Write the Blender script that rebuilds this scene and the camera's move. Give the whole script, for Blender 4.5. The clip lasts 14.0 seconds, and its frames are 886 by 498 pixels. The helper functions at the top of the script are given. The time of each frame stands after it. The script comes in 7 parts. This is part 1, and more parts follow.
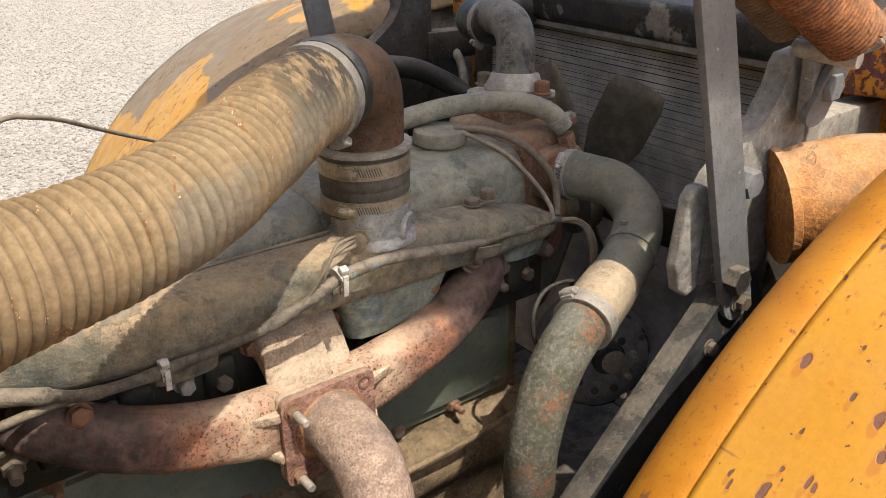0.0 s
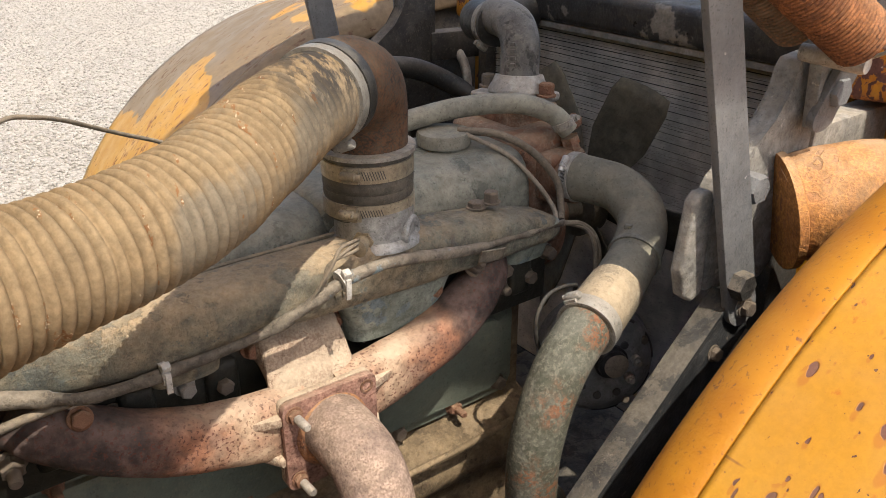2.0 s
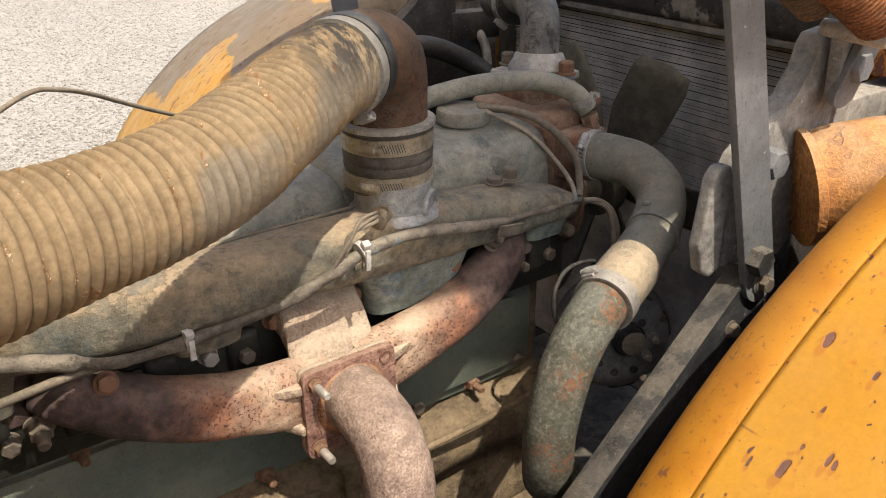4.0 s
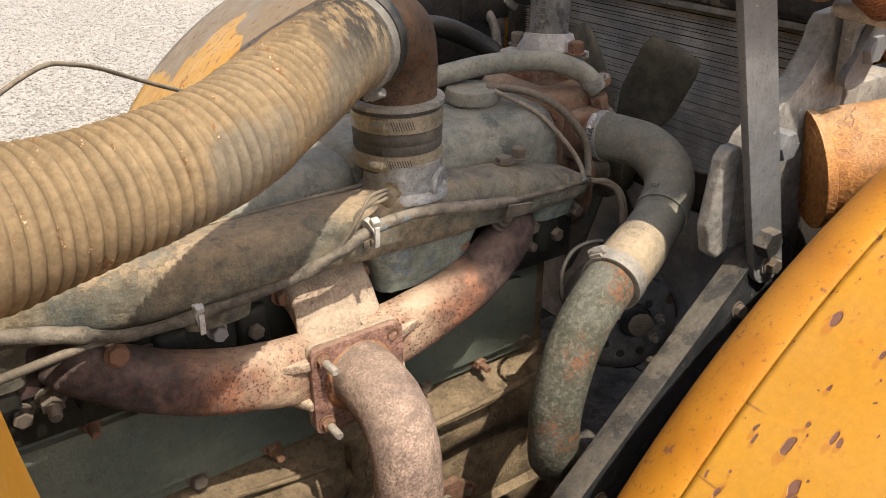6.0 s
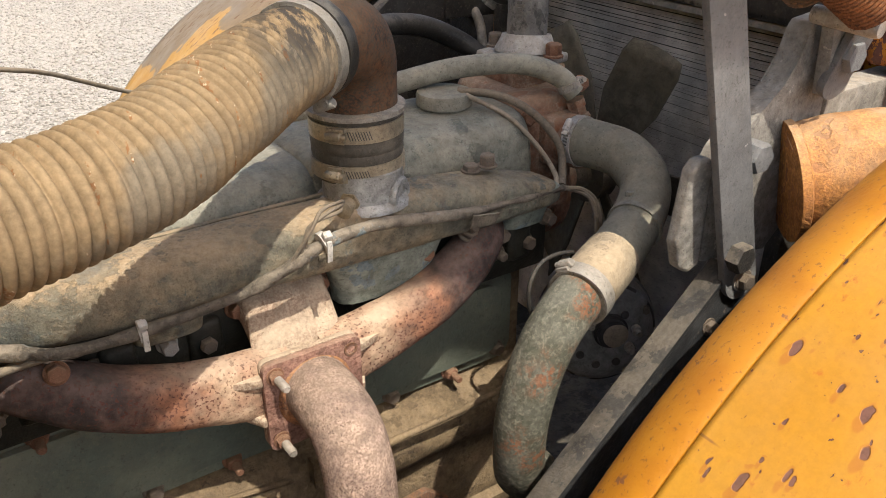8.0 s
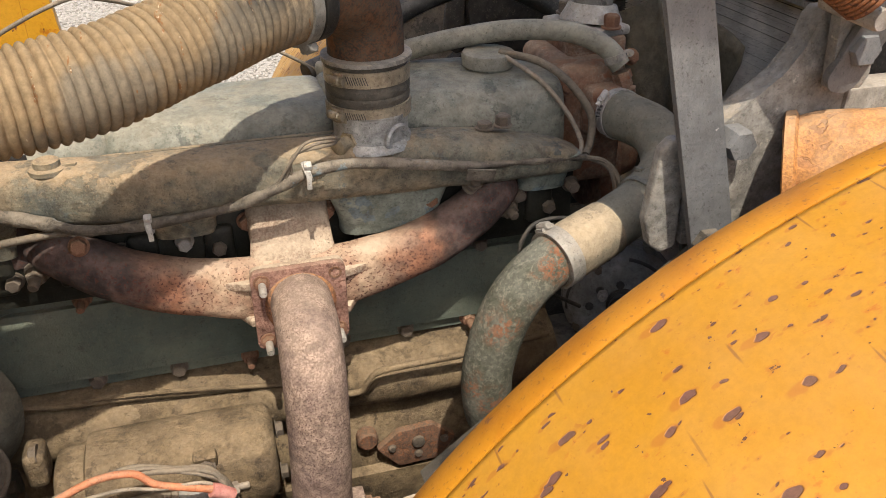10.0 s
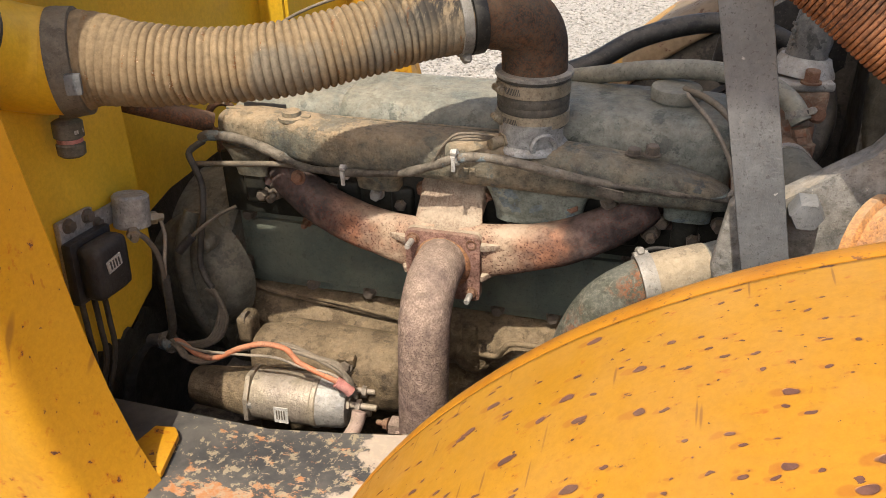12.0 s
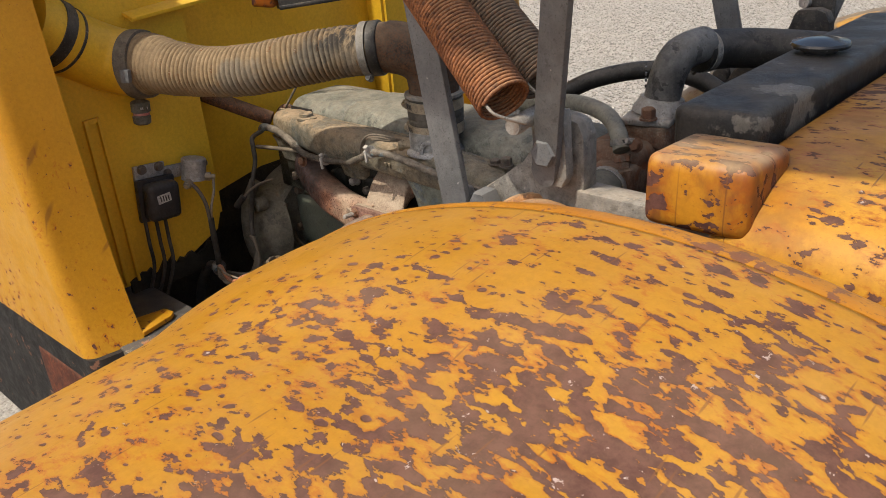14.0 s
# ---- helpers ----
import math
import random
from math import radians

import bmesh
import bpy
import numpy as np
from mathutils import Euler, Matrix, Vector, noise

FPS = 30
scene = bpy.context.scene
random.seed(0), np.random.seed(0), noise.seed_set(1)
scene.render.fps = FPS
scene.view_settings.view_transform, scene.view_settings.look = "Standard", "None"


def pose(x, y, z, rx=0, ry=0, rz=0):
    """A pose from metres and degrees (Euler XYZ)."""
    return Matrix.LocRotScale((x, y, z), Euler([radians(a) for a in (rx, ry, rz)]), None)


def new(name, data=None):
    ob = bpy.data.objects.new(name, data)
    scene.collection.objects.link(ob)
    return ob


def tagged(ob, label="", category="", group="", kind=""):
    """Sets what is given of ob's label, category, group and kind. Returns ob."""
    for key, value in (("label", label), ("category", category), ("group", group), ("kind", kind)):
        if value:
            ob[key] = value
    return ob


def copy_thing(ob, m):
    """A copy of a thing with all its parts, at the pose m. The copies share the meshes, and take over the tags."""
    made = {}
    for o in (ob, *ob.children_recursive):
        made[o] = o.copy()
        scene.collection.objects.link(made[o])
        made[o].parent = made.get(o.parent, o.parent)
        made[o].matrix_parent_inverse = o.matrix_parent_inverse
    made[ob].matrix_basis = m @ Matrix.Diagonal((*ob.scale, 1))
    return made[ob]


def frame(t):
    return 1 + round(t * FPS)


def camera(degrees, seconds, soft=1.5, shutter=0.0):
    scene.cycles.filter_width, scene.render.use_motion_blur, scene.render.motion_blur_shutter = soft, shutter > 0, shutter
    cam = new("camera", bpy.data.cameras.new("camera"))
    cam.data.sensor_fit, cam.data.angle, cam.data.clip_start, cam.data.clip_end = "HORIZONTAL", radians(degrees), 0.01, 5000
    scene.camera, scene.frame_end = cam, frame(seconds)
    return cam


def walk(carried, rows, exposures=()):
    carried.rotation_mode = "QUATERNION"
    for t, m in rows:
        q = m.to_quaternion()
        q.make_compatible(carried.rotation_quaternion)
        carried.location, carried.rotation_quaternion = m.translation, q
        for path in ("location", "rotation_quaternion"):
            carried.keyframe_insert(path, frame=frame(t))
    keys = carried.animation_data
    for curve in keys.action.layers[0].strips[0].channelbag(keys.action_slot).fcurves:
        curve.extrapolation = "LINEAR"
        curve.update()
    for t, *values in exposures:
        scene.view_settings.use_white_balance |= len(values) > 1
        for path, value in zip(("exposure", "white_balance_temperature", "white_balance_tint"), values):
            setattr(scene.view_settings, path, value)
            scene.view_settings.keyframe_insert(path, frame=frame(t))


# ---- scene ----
cam = camera(56.2, 14.0, 0.6)
# the machine stands a little aslope: places below are in its own frame
TILT = Matrix.Translation((0, 0.9, 1.12)) @ Matrix.Rotation(radians(-5.5), 4, "X") @ Matrix.Translation((0, -0.9, -1.25))
# seconds, eye x y z, heading, pitch, lean (degrees)
PATH = [
    (0, 0.0920, 0.0880, 1.7321, -35.54, -20.45, -4.16),
    (0.5, 0.0928, 0.0869, 1.7352, -35.60, -20.34, -3.99),
    (1, 0.0939, 0.0912, 1.7396, -35.73, -20.37, -3.85),
    (1.5, 0.0978, 0.0955, 1.7363, -35.74, -20.33, -3.79),
    (2, 0.0946, 0.0976, 1.7360, -35.50, -20.55, -3.77),
    (2.5, 0.0917, 0.1010, 1.7259, -35.06, -20.75, -3.88),
    (3, 0.0867, 0.0968, 1.7231, -34.65, -20.94, -3.92),
    (5.5, 0.0817, 0.0726, 1.7146, -33.52, -21.86, -3.77),
    (6, 0.0770, 0.0796, 1.7134, -33.50, -22.23, -3.61),
    (6.5, 0.0733, 0.0853, 1.7122, -33.59, -22.56, -3.49),
    (7, 0.0754, 0.0971, 1.7098, -33.77, -22.81, -3.35),
    (7.5, 0.0974, 0.1091, 1.7115, -33.55, -22.99, -3.45),
    (7.7, 0.1212, 0.1028, 1.7190, -33.28, -23.04, -3.46),
    (9.8, 0.4126, -0.1488, 1.7270, -17.89, -24.03, -2.40),
    (10, 0.4356, -0.1501, 1.7203, -15.14, -24.61, -1.90),
    (10.5, 0.4697, -0.0948, 1.6885, -6.63, -26.43, -0.47),
    (11, 0.5674, -0.0926, 1.7124, 2.92, -26.67, 0.04),
    (11.5, 0.6980, -0.2041, 1.7407, 9.99, -25.73, 0.20),
    (12, 0.8825, -0.3480, 1.7860, 15.61, -24.48, 0.52),
    (12.5, 1.0502, -0.3333, 1.7900, 20.82, -23.42, 0.66),
    (13, 1.2022, -0.2271, 1.8032, 27.23, -22.30, 0.22),
    (13.3, 1.3370, -0.2300, 1.8012, 31.55, -21.87, 0.11),
    (13.5, 1.5046, -0.2495, 1.7914, 34.81, -21.44, -0.22),
    (14, 1.9133, -0.2731, 1.8075, 43.38, -20.84, -0.62),
]
walk(cam, [(t, TILT @ pose(x, y, z, 0, 0, yaw) @ pose(0, 0, 0, 90 + pitch, 0, 0) @ pose(0, 0, 0, 0, 0, roll)) for t, x, y, z, yaw, pitch, roll in PATH],
     exposures=[(0, 0.84), (7.7, 0.86), (10, 0.74), (11, 0.93), (12.5, 0.62), (13.3, 0.56), (14, 0.25)])

# ---- world and sun ----
SUN = Vector((-0.03, -0.56, 1.0)).normalized()
world = bpy.data.worlds.new("sky")
scene.world = world
world.use_nodes = True
wn = world.node_tree
sky = wn.nodes.new("ShaderNodeTexSky")
sky.sky_type = "NISHITA"
sky.sun_disc = False
sky.sun_elevation = math.asin(SUN.z)
sky.sun_rotation = math.atan2(SUN.x, SUN.y)
sky.dust_density = 4.0
sky.ozone_density = 0.4
wn.links.new(sky.outputs[0], wn.nodes["Background"].inputs[0])
wn.nodes["Background"].inputs[1].default_value = 0.145
sun_data = bpy.data.lights.new("sun", "SUN")
sun_data.energy = 3.45
sun_data.angle = radians(0.55)
sun_data.color = (1.0, 0.93, 0.82)
sun_ob = new("sun", sun_data)
sun_ob.matrix_world = Matrix.Translation((0, 0, 8)) @ SUN.to_track_quat("Z", "Y").to_matrix().to_4x4()


# ---- materials ----
class Mat:
    """Small wrapper that chains nodes of one material."""

    def __init__(self, name, rough=0.7, metal=0.0):
        self.m = bpy.data.materials.new(name)
        self.m.use_nodes = True
        self.nt = self.m.node_tree
        self.b = self.nt.nodes["Principled BSDF"]
        self.b.inputs["Roughness"].default_value = rough
        self.b.inputs["Metallic"].default_value = metal
        self.co = self.nt.nodes.new("ShaderNodeTexCoord").outputs["Object"]
        self.geo = self.nt.nodes.new("ShaderNodeNewGeometry")

    def put(self, inp, v):
        if isinstance(v, (int, float)):
            inp.default_value = (v, v, v, 1.0) if inp.type == "RGBA" else v
        elif isinstance(v, tuple):
            inp.default_value = (*v, 1.0) if len(v) == 3 and len(inp.default_value) == 4 else v
        else:
            self.nt.links.new(v, inp)

    def mapped(self, scale=(1, 1, 1), rot=(0, 0, 0), loc=(0, 0, 0)):
        n = self.nt.nodes.new("ShaderNodeMapping")
        self.nt.links.new(self.co, n.inputs[0])
        n.inputs["Scale"].default_value, n.inputs["Rotation"].default_value, n.inputs["Location"].default_value = scale, rot, loc
        return n.outputs[0]

    def noise(self, scale, detail=4.0, rough=0.55, vec=None, distort=0.0):
        n = self.nt.nodes.new("ShaderNodeTexNoise")
        self.nt.links.new(vec or self.co, n.inputs["Vector"])
        n.inputs["Scale"].default_value, n.inputs["Detail"].default_value = scale, detail
        n.inputs["Roughness"].default_value, n.inputs["Distortion"].default_value = rough, distort
        return n.outputs["Fac"]

    def noise_colour(self, scale):
        n = self.nt.nodes.new("ShaderNodeTexNoise")
        self.nt.links.new(self.co, n.inputs["Vector"])
        n.inputs["Scale"].default_value = scale
        return n.outputs["Color"]

    def voronoi(self, scale, vec=None, feature="F1", out="Distance", flat=False):
        n = self.nt.nodes.new("ShaderNodeTexVoronoi")
        n.voronoi_dimensions = "2D" if flat else "3D"
        n.feature = feature
        self.nt.links.new(vec or self.co, n.inputs["Vector"])
        n.inputs["Scale"].default_value = scale
        return n.outputs[out]

    def wave(self, scale, direction="X", distort=0.0, vec=None):
        n = self.nt.nodes.new("ShaderNodeTexWave")
        n.bands_direction = direction
        self.nt.links.new(vec or self.co, n.inputs["Vector"])
        n.inputs["Scale"].default_value, n.inputs["Distortion"].default_value = scale, distort
        return n.outputs["Fac"]

    def step(self, v, lo, hi, a=0.0, b=1.0):
        n = self.nt.nodes.new("ShaderNodeMapRange")
        n.interpolation_type = "SMOOTHSTEP"
        self.put(n.inputs[0], v)
        for k, x in zip((1, 2, 3, 4), (lo, hi, a, b)):
            n.inputs[k].default_value = x
        return n.outputs[0]

    def calc(self, op, a, b=0.0):
        n = self.nt.nodes.new("ShaderNodeMath")
        n.operation = op
        self.put(n.inputs[0], a)
        self.put(n.inputs[1], b)
        return n.outputs[0]

    def mix(self, f, a, b, mode="MIX"):
        n = self.nt.nodes.new("ShaderNodeMix")
        n.data_type, n.blend_type = "RGBA", mode
        self.put(n.inputs[0], f)
        self.put(n.inputs[6], a)
        self.put(n.inputs[7], b)
        return n.outputs[2]

    def axis(self, k, vec=None):
        n = self.nt.nodes.new("ShaderNodeSeparateXYZ")
        self.nt.links.new(vec or self.co, n.inputs[0])
        return n.outputs[k]

    def up(self):
        return self.axis(2, self.geo.outputs["Normal"])

    def bump(self, h, strength=0.3, dist=0.002, below=None):
        n = self.nt.nodes.new("ShaderNodeBump")
        n.inputs["Strength"].default_value, n.inputs["Distance"].default_value = strength, dist
        self.put(n.inputs["Height"], h)
        if below is not None:
            self.nt.links.new(below, n.inputs["Normal"])
        self.nt.links.new(n.outputs[0], self.b.inputs["Normal"])
        return n.outputs[0]

    def done(self, colour, rough=None, metal=None):
        self.put(self.b.inputs["Base Color"], colour)
        if rough is not None:
            self.put(self.b.inputs["Roughness"], rough)
        if metal is not None:
            self.put(self.b.inputs["Metallic"], metal)
        return self.m


SAND = (0.40, 0.30, 0.19)


def coated(name, a, b, dust=SAND, amount=0.6, rough=0.6, metal=0.0, chips=None, chip_level=0.64, chip_scale=30.0, bumpy=0.5, coarse=14.0, dist=0.0018, floor=0.12, grain=0.32, fade_x=None):
    """Paint or metal in two tones with chips, grain and a coat of dust that lies on what faces up."""
    m = Mat(name, rough, metal)
    if metal < 0.3:
        m.b.inputs["Specular IOR Level"].default_value = 0.3
    col = m.mix(m.step(m.noise(coarse), 0.35, 0.68), a, b)
    r = m.step(m.noise(coarse * 2.1), 0.3, 0.7, rough - 0.1, min(1.0, rough + 0.15))
    if chips:
        mask = m.step(m.noise(chip_scale, 6.0, 0.62), chip_level, chip_level + 0.03)
        col = m.mix(mask, col, chips)
    fine = m.noise(180.0, 5.0, 0.7)
    col = m.mix(1.0, col, m.step(m.noise(55.0, 8.0, 0.8), 0.30, 0.70, 1.0 - grain, 1.0 + grain), "MULTIPLY")
    col = m.mix(m.step(fine, 0.55, 0.68, 0.0, min(0.45, amount * 0.8)), col, m.mix(0.5, col, dust))
    col = m.mix(m.step(m.noise(240.0, 4.0, 0.6), 0.60, 0.66, 0.0, 0.65), col, m.mix(0.75, col, (0.015, 0.013, 0.011)))
    col = m.mix(m.step(m.noise(85.0, 7.0, 0.7, m.mapped((1, 1, 1), (0, 0, 0), (1.0, 8.0, 3.0))), 0.60, 0.64, 0.0, 0.55), col, m.mix(0.7, col, (0.02, 0.018, 0.015)))
    lie = m.calc("MULTIPLY", m.step(m.up(), -0.25, 0.9, floor, 1.0), m.step(m.noise(coarse * 0.7, 5.0, 0.6), 0.25, 0.7, 0.35, 1.0))
    lie = m.calc("MULTIPLY", lie, amount)
    if fade_x:
        lie = m.calc("MULTIPLY", lie, m.step(m.axis(0), fade_x[0], fade_x[1], 1.0, 0.3))
    lie = m.calc("MULTIPLY", lie, m.step(m.noise(60.0, 6.0, 0.7), 0.30, 0.58, 0.62, 1.0))
    lie = m.calc("MULTIPLY", lie, m.step(m.noise(coarse * 1.25, 9.0, 0.72, m.mapped((1, 1, 1), (0, 0, 0), (4.0, 2.0, 7.0))), 0.455, 0.485, 0.45, 1.12))
    col = m.mix(lie, col, m.mix(m.step(m.noise(150.0, 6.0, 0.75), 0.35, 0.65), m.mix(0.18, dust, (0.05, 0.04, 0.03)), m.mix(0.06, dust, (0.9, 0.85, 0.75))))
    m.bump(m.calc("ADD", m.calc("ADD", m.calc("MULTIPLY", m.noise(coarse * 3), 1.5), fine), m.calc("MULTIPLY", lie, 0.8)), bumpy, dist * 1.8)
    return m.done(col, m.mix(lie, r, 0.95))


def rusty(name, a, b, pits, dust=SAND, amount=0.3, level=0.56, scale=110.0, bumpy=0.7, dist=0.0025):
    """Cast iron with scale, dark pits and a little dust."""
    m = Mat(name, 0.85, 0.0)
    m.b.inputs["Specular IOR Level"].default_value = 0.2
    col = m.mix(m.step(m.noise(16.0, 5.0), 0.36, 0.64), a, b)
    p = m.step(m.noise(scale, 3.0, 0.5), level, level + 0.06)
    p = m.calc("MULTIPLY", p, m.step(m.noise(11.0), 0.35, 0.6, 0.25, 1.0))
    col = m.mix(p, col, pits)
    col = m.mix(1.0, col, m.step(m.noise(60.0, 6.0, 0.72), 0.30, 0.70, 0.56, 1.36), "MULTIPLY")
    col = m.mix(m.step(m.noise(300.0, 3.0), 0.42, 0.62, 0.0, 0.75), col, m.mix(0.7, col, pits))
    lie = m.calc("MULTIPLY", m.step(m.up(), 0.0, 0.9), m.step(m.noise(9.0), 0.3, 0.65, 0.2, 1.0))
    col = m.mix(m.calc("MULTIPLY", lie, amount), col, dust)
    m.bump(m.calc("ADD", m.noise(120.0, 5.0, 0.6), m.calc("MULTIPLY", p, -0.5)), bumpy, dist)
    return m.done(col)


OLIVE = coated("olive_engine_paint", (0.120, 0.141, 0.120), (0.198, 0.215, 0.179), dust=(0.30, 0.26, 0.18), amount=0.6, chips=(0.13, 0.165, 0.175), chip_level=0.56, chip_scale=24, grain=0.45)
# near black holds the shade of the head's cavity; also the seal's own black
OLIVE_DARK = coated("cavity_shaded_olive_and_seal", (0.008, 0.009, 0.007), (0.022, 0.022, 0.017), dust=(0.15, 0.115, 0.07), amount=0.22, rough=0.5)
BLOCK = coated("dusty_block_casting", (0.075, 0.053, 0.030), (0.17, 0.122, 0.068), dust=(0.31, 0.22, 0.125), amount=0.7, floor=0.25, bumpy=0.7, dist=0.004, grain=0.5, chips=(0.05, 0.036, 0.022), chip_level=0.60, chip_scale=22)
TAN = coated("sand_covered_casting", (0.115, 0.115, 0.092), (0.20, 0.165, 0.11), dust=(0.40, 0.285, 0.165), amount=0.9, chips=(0.085, 0.096, 0.088), chip_level=0.585, chip_scale=19, floor=0.08, grain=0.5, bumpy=0.8)
# as TAN, but the sandy coat drops to 0.3 along local x
PLENUM = coated("plenum_casting_darker_forward", (0.115, 0.115, 0.092), (0.20, 0.165, 0.11), dust=(0.40, 0.285, 0.165), amount=0.9, chips=(0.085, 0.096, 0.088), chip_level=0.585, chip_scale=19, floor=0.08, grain=0.5, bumpy=0.8, fade_x=(0.14, 0.26))
COVER_SIDE = coated("grey_green_cover_paint", (0.085, 0.108, 0.090), (0.130, 0.150, 0.117), dust=(0.28, 0.235, 0.15), amount=0.5, rough=0.5, floor=0.25, grain=0.12, coarse=8.0)
CUFF = coated("dusty_brown_rubber", (0.085, 0.072, 0.056), (0.13, 0.11, 0.085), dust=(0.36, 0.29, 0.2), amount=0.4, rough=0.7, floor=0.3)
CABLE_DARK = coated("dark_cable_sheath", (0.03, 0.028, 0.025), (0.055, 0.05, 0.042), dust=(0.24, 0.2, 0.15), amount=0.35, rough=0.6)
WIRE_PINK = coated("dusty_pink_cable", (0.40, 0.27, 0.23), (0.34, 0.24, 0.20), amount=0.4, rough=0.7)
COVER = coated("rocker_cover_paint", (0.135, 0.141, 0.116), (0.205, 0.207, 0.168), dust=(0.34, 0.29, 0.21), amount=0.5, rough=0.42, grain=0.4, chips=(0.08, 0.088, 0.074), chip_level=0.57, chip_scale=13)
BELL = coated("bell_housing_paint", (0.068, 0.066, 0.051), (0.116, 0.108, 0.084), dust=(0.30, 0.26, 0.18), amount=0.6, floor=0.25, grain=0.4)
BLACK = coated("black_steel_paint", (0.018, 0.018, 0.018), (0.035, 0.033, 0.031), dust=(0.36, 0.30, 0.22), amount=0.45, rough=0.5, chips=(0.2, 0.17, 0.13), chip_level=0.70, chip_scale=60, floor=0.04)
BAR = coated("scuffed_grey_bar_steel", (0.163, 0.157, 0.143), (0.260, 0.247, 0.218), dust=(0.48, 0.395, 0.29), amount=0.6, rough=0.5, chips=(0.42, 0.38, 0.32), chip_level=0.66, chip_scale=48, floor=0.22, grain=0.45)
RUBBER = coated("dusty_rubber", (0.149, 0.144, 0.119), (0.230, 0.223, 0.178), dust=(0.38, 0.34, 0.255), amount=0.5, rough=0.75, bumpy=0.15, floor=0.3)
HOSE_BLACK = coated("black_hose_rubber", (0.014, 0.014, 0.013), (0.028, 0.027, 0.025), dust=(0.30, 0.26, 0.2), amount=0.28, rough=0.42, bumpy=0.2, floor=0.1)
THERMO = coated("black_painted_casting", (0.07, 0.068, 0.064), (0.135, 0.13, 0.12), dust=(0.40, 0.36, 0.29), amount=0.4, rough=0.42, bumpy=0.5, floor=0.25, chips=(0.03, 0.03, 0.03), chip_level=0.58, chip_scale=30)
FAN = coated("dark_fan_blade", (0.060, 0.056, 0.043), (0.102, 0.094, 0.070), dust=(0.2, 0.165, 0.11), amount=0.4, rough=0.6, floor=0.4)
STAY = coated("dark_grey_stay_steel", (0.105, 0.107, 0.108), (0.155, 0.156, 0.155), dust=(0.38, 0.34, 0.28), amount=0.22, rough=0.5, chips=(0.42, 0.40, 0.37), chip_level=0.70, chip_scale=60, floor=0.3, grain=0.16, coarse=7.0)
SUPPORT = coated("black_channel_paint", (0.014, 0.015, 0.016), (0.032, 0.033, 0.034), dust=(0.21, 0.175, 0.125), amount=0.5, rough=0.5, floor=-0.55, bumpy=0.5, chips=(0.12, 0.10, 0.08), chip_level=0.66, chip_scale=50)
TANK = coated("black_tank_paint", (0.012, 0.012, 0.012), (0.026, 0.025, 0.024), dust=(0.30, 0.25, 0.18), amount=0.3, rough=0.35, floor=0.2, coarse=9.0, chips=(0.17, 0.15, 0.12), chip_level=0.575, chip_scale=7)
HOSE_DUSTY = coated("sand_dusted_hose_rubber", (0.132, 0.129, 0.101), (0.190, 0.182, 0.140), dust=(0.33, 0.285, 0.20), amount=0.5, rough=0.8, bumpy=0.2, floor=0.3, grain=0.2, coarse=7.0)
CLAMP = coated("dull_clamp_steel", (0.33, 0.31, 0.27), (0.26, 0.24, 0.21), dust=(0.46, 0.38, 0.28), amount=0.35, rough=0.45, metal=0.45)
CLAMP_BROWN = coated("brown_dusty_clamp_steel", (0.26, 0.22, 0.16), (0.34, 0.29, 0.21), dust=(0.40, 0.32, 0.22), amount=0.3, rough=0.4, metal=0.5)
CLAMP_DULL = coated("dull_grey_band_steel", (0.15, 0.145, 0.13), (0.21, 0.20, 0.18), dust=(0.34, 0.28, 0.2), amount=0.4, rough=0.5, metal=0.3)
SLEEVE = coated("dark_sleeve_rubber", (0.04, 0.037, 0.031), (0.07, 0.064, 0.053), dust=(0.28, 0.23, 0.16), amount=0.35, rough=0.55, floor=0.2)
ALU = coated("clean_cast_aluminium", (0.271, 0.275, 0.271), (0.353, 0.353, 0.340), dust=(0.40, 0.33, 0.24), amount=0.4, rough=0.42, metal=0.5, grain=0.4)
ALTERNATOR = coated("grey_alternator_casting", (0.149, 0.155, 0.155), (0.223, 0.227, 0.223), dust=(0.28, 0.24, 0.18), amount=0.35, rough=0.45, floor=0.2)
CHROME = coated("dark_polished_cap_metal", (0.055, 0.053, 0.05), (0.09, 0.086, 0.08), dust=(0.4, 0.34, 0.26), amount=0.05, rough=0.14, metal=0.6, grain=0.05, bumpy=0.05)
# dusty rubber, with the sun patch on the hose end painted in as tan
RUBBER_TAN = coated("dusty_sunlit_tan_rubber", (0.15, 0.13, 0.095), (0.24, 0.19, 0.125), dust=(0.42, 0.32, 0.2), amount=0.9, rough=0.85, floor=0.4)
GREY = coated("grey_dusty_aluminium", (0.30, 0.29, 0.27), (0.42, 0.40, 0.36), dust=(0.42, 0.35, 0.26), amount=0.5, rough=0.5, metal=0.35)
ZINC = coated("zinc_steel", (0.46, 0.44, 0.40), (0.56, 0.53, 0.48), dust=(0.45, 0.36, 0.25), amount=0.25, rough=0.36, metal=0.4)
GOLD = coated("yellow_zinc_plate", (0.36, 0.30, 0.21), (0.30, 0.25, 0.20), dust=(0.38, 0.30, 0.21), amount=0.45, rough=0.4, metal=0.45, grain=0.3)
BRASS = coated("dirty_brass", (0.30, 0.24, 0.15), (0.24, 0.195, 0.13), dust=(0.42, 0.34, 0.24), amount=0.6, rough=0.5, metal=0.4)
BOLT = coated("grimy_bolt_steel", (0.10, 0.085, 0.07), (0.17, 0.13, 0.10), dust=(0.36, 0.28, 0.19), amount=0.6, rough=0.5, metal=0.4)
RUST_BOLT = rusty("rust_red_bolt", (0.26, 0.12, 0.07), (0.34, 0.19, 0.12), (0.12, 0.06, 0.04), amount=0.4)
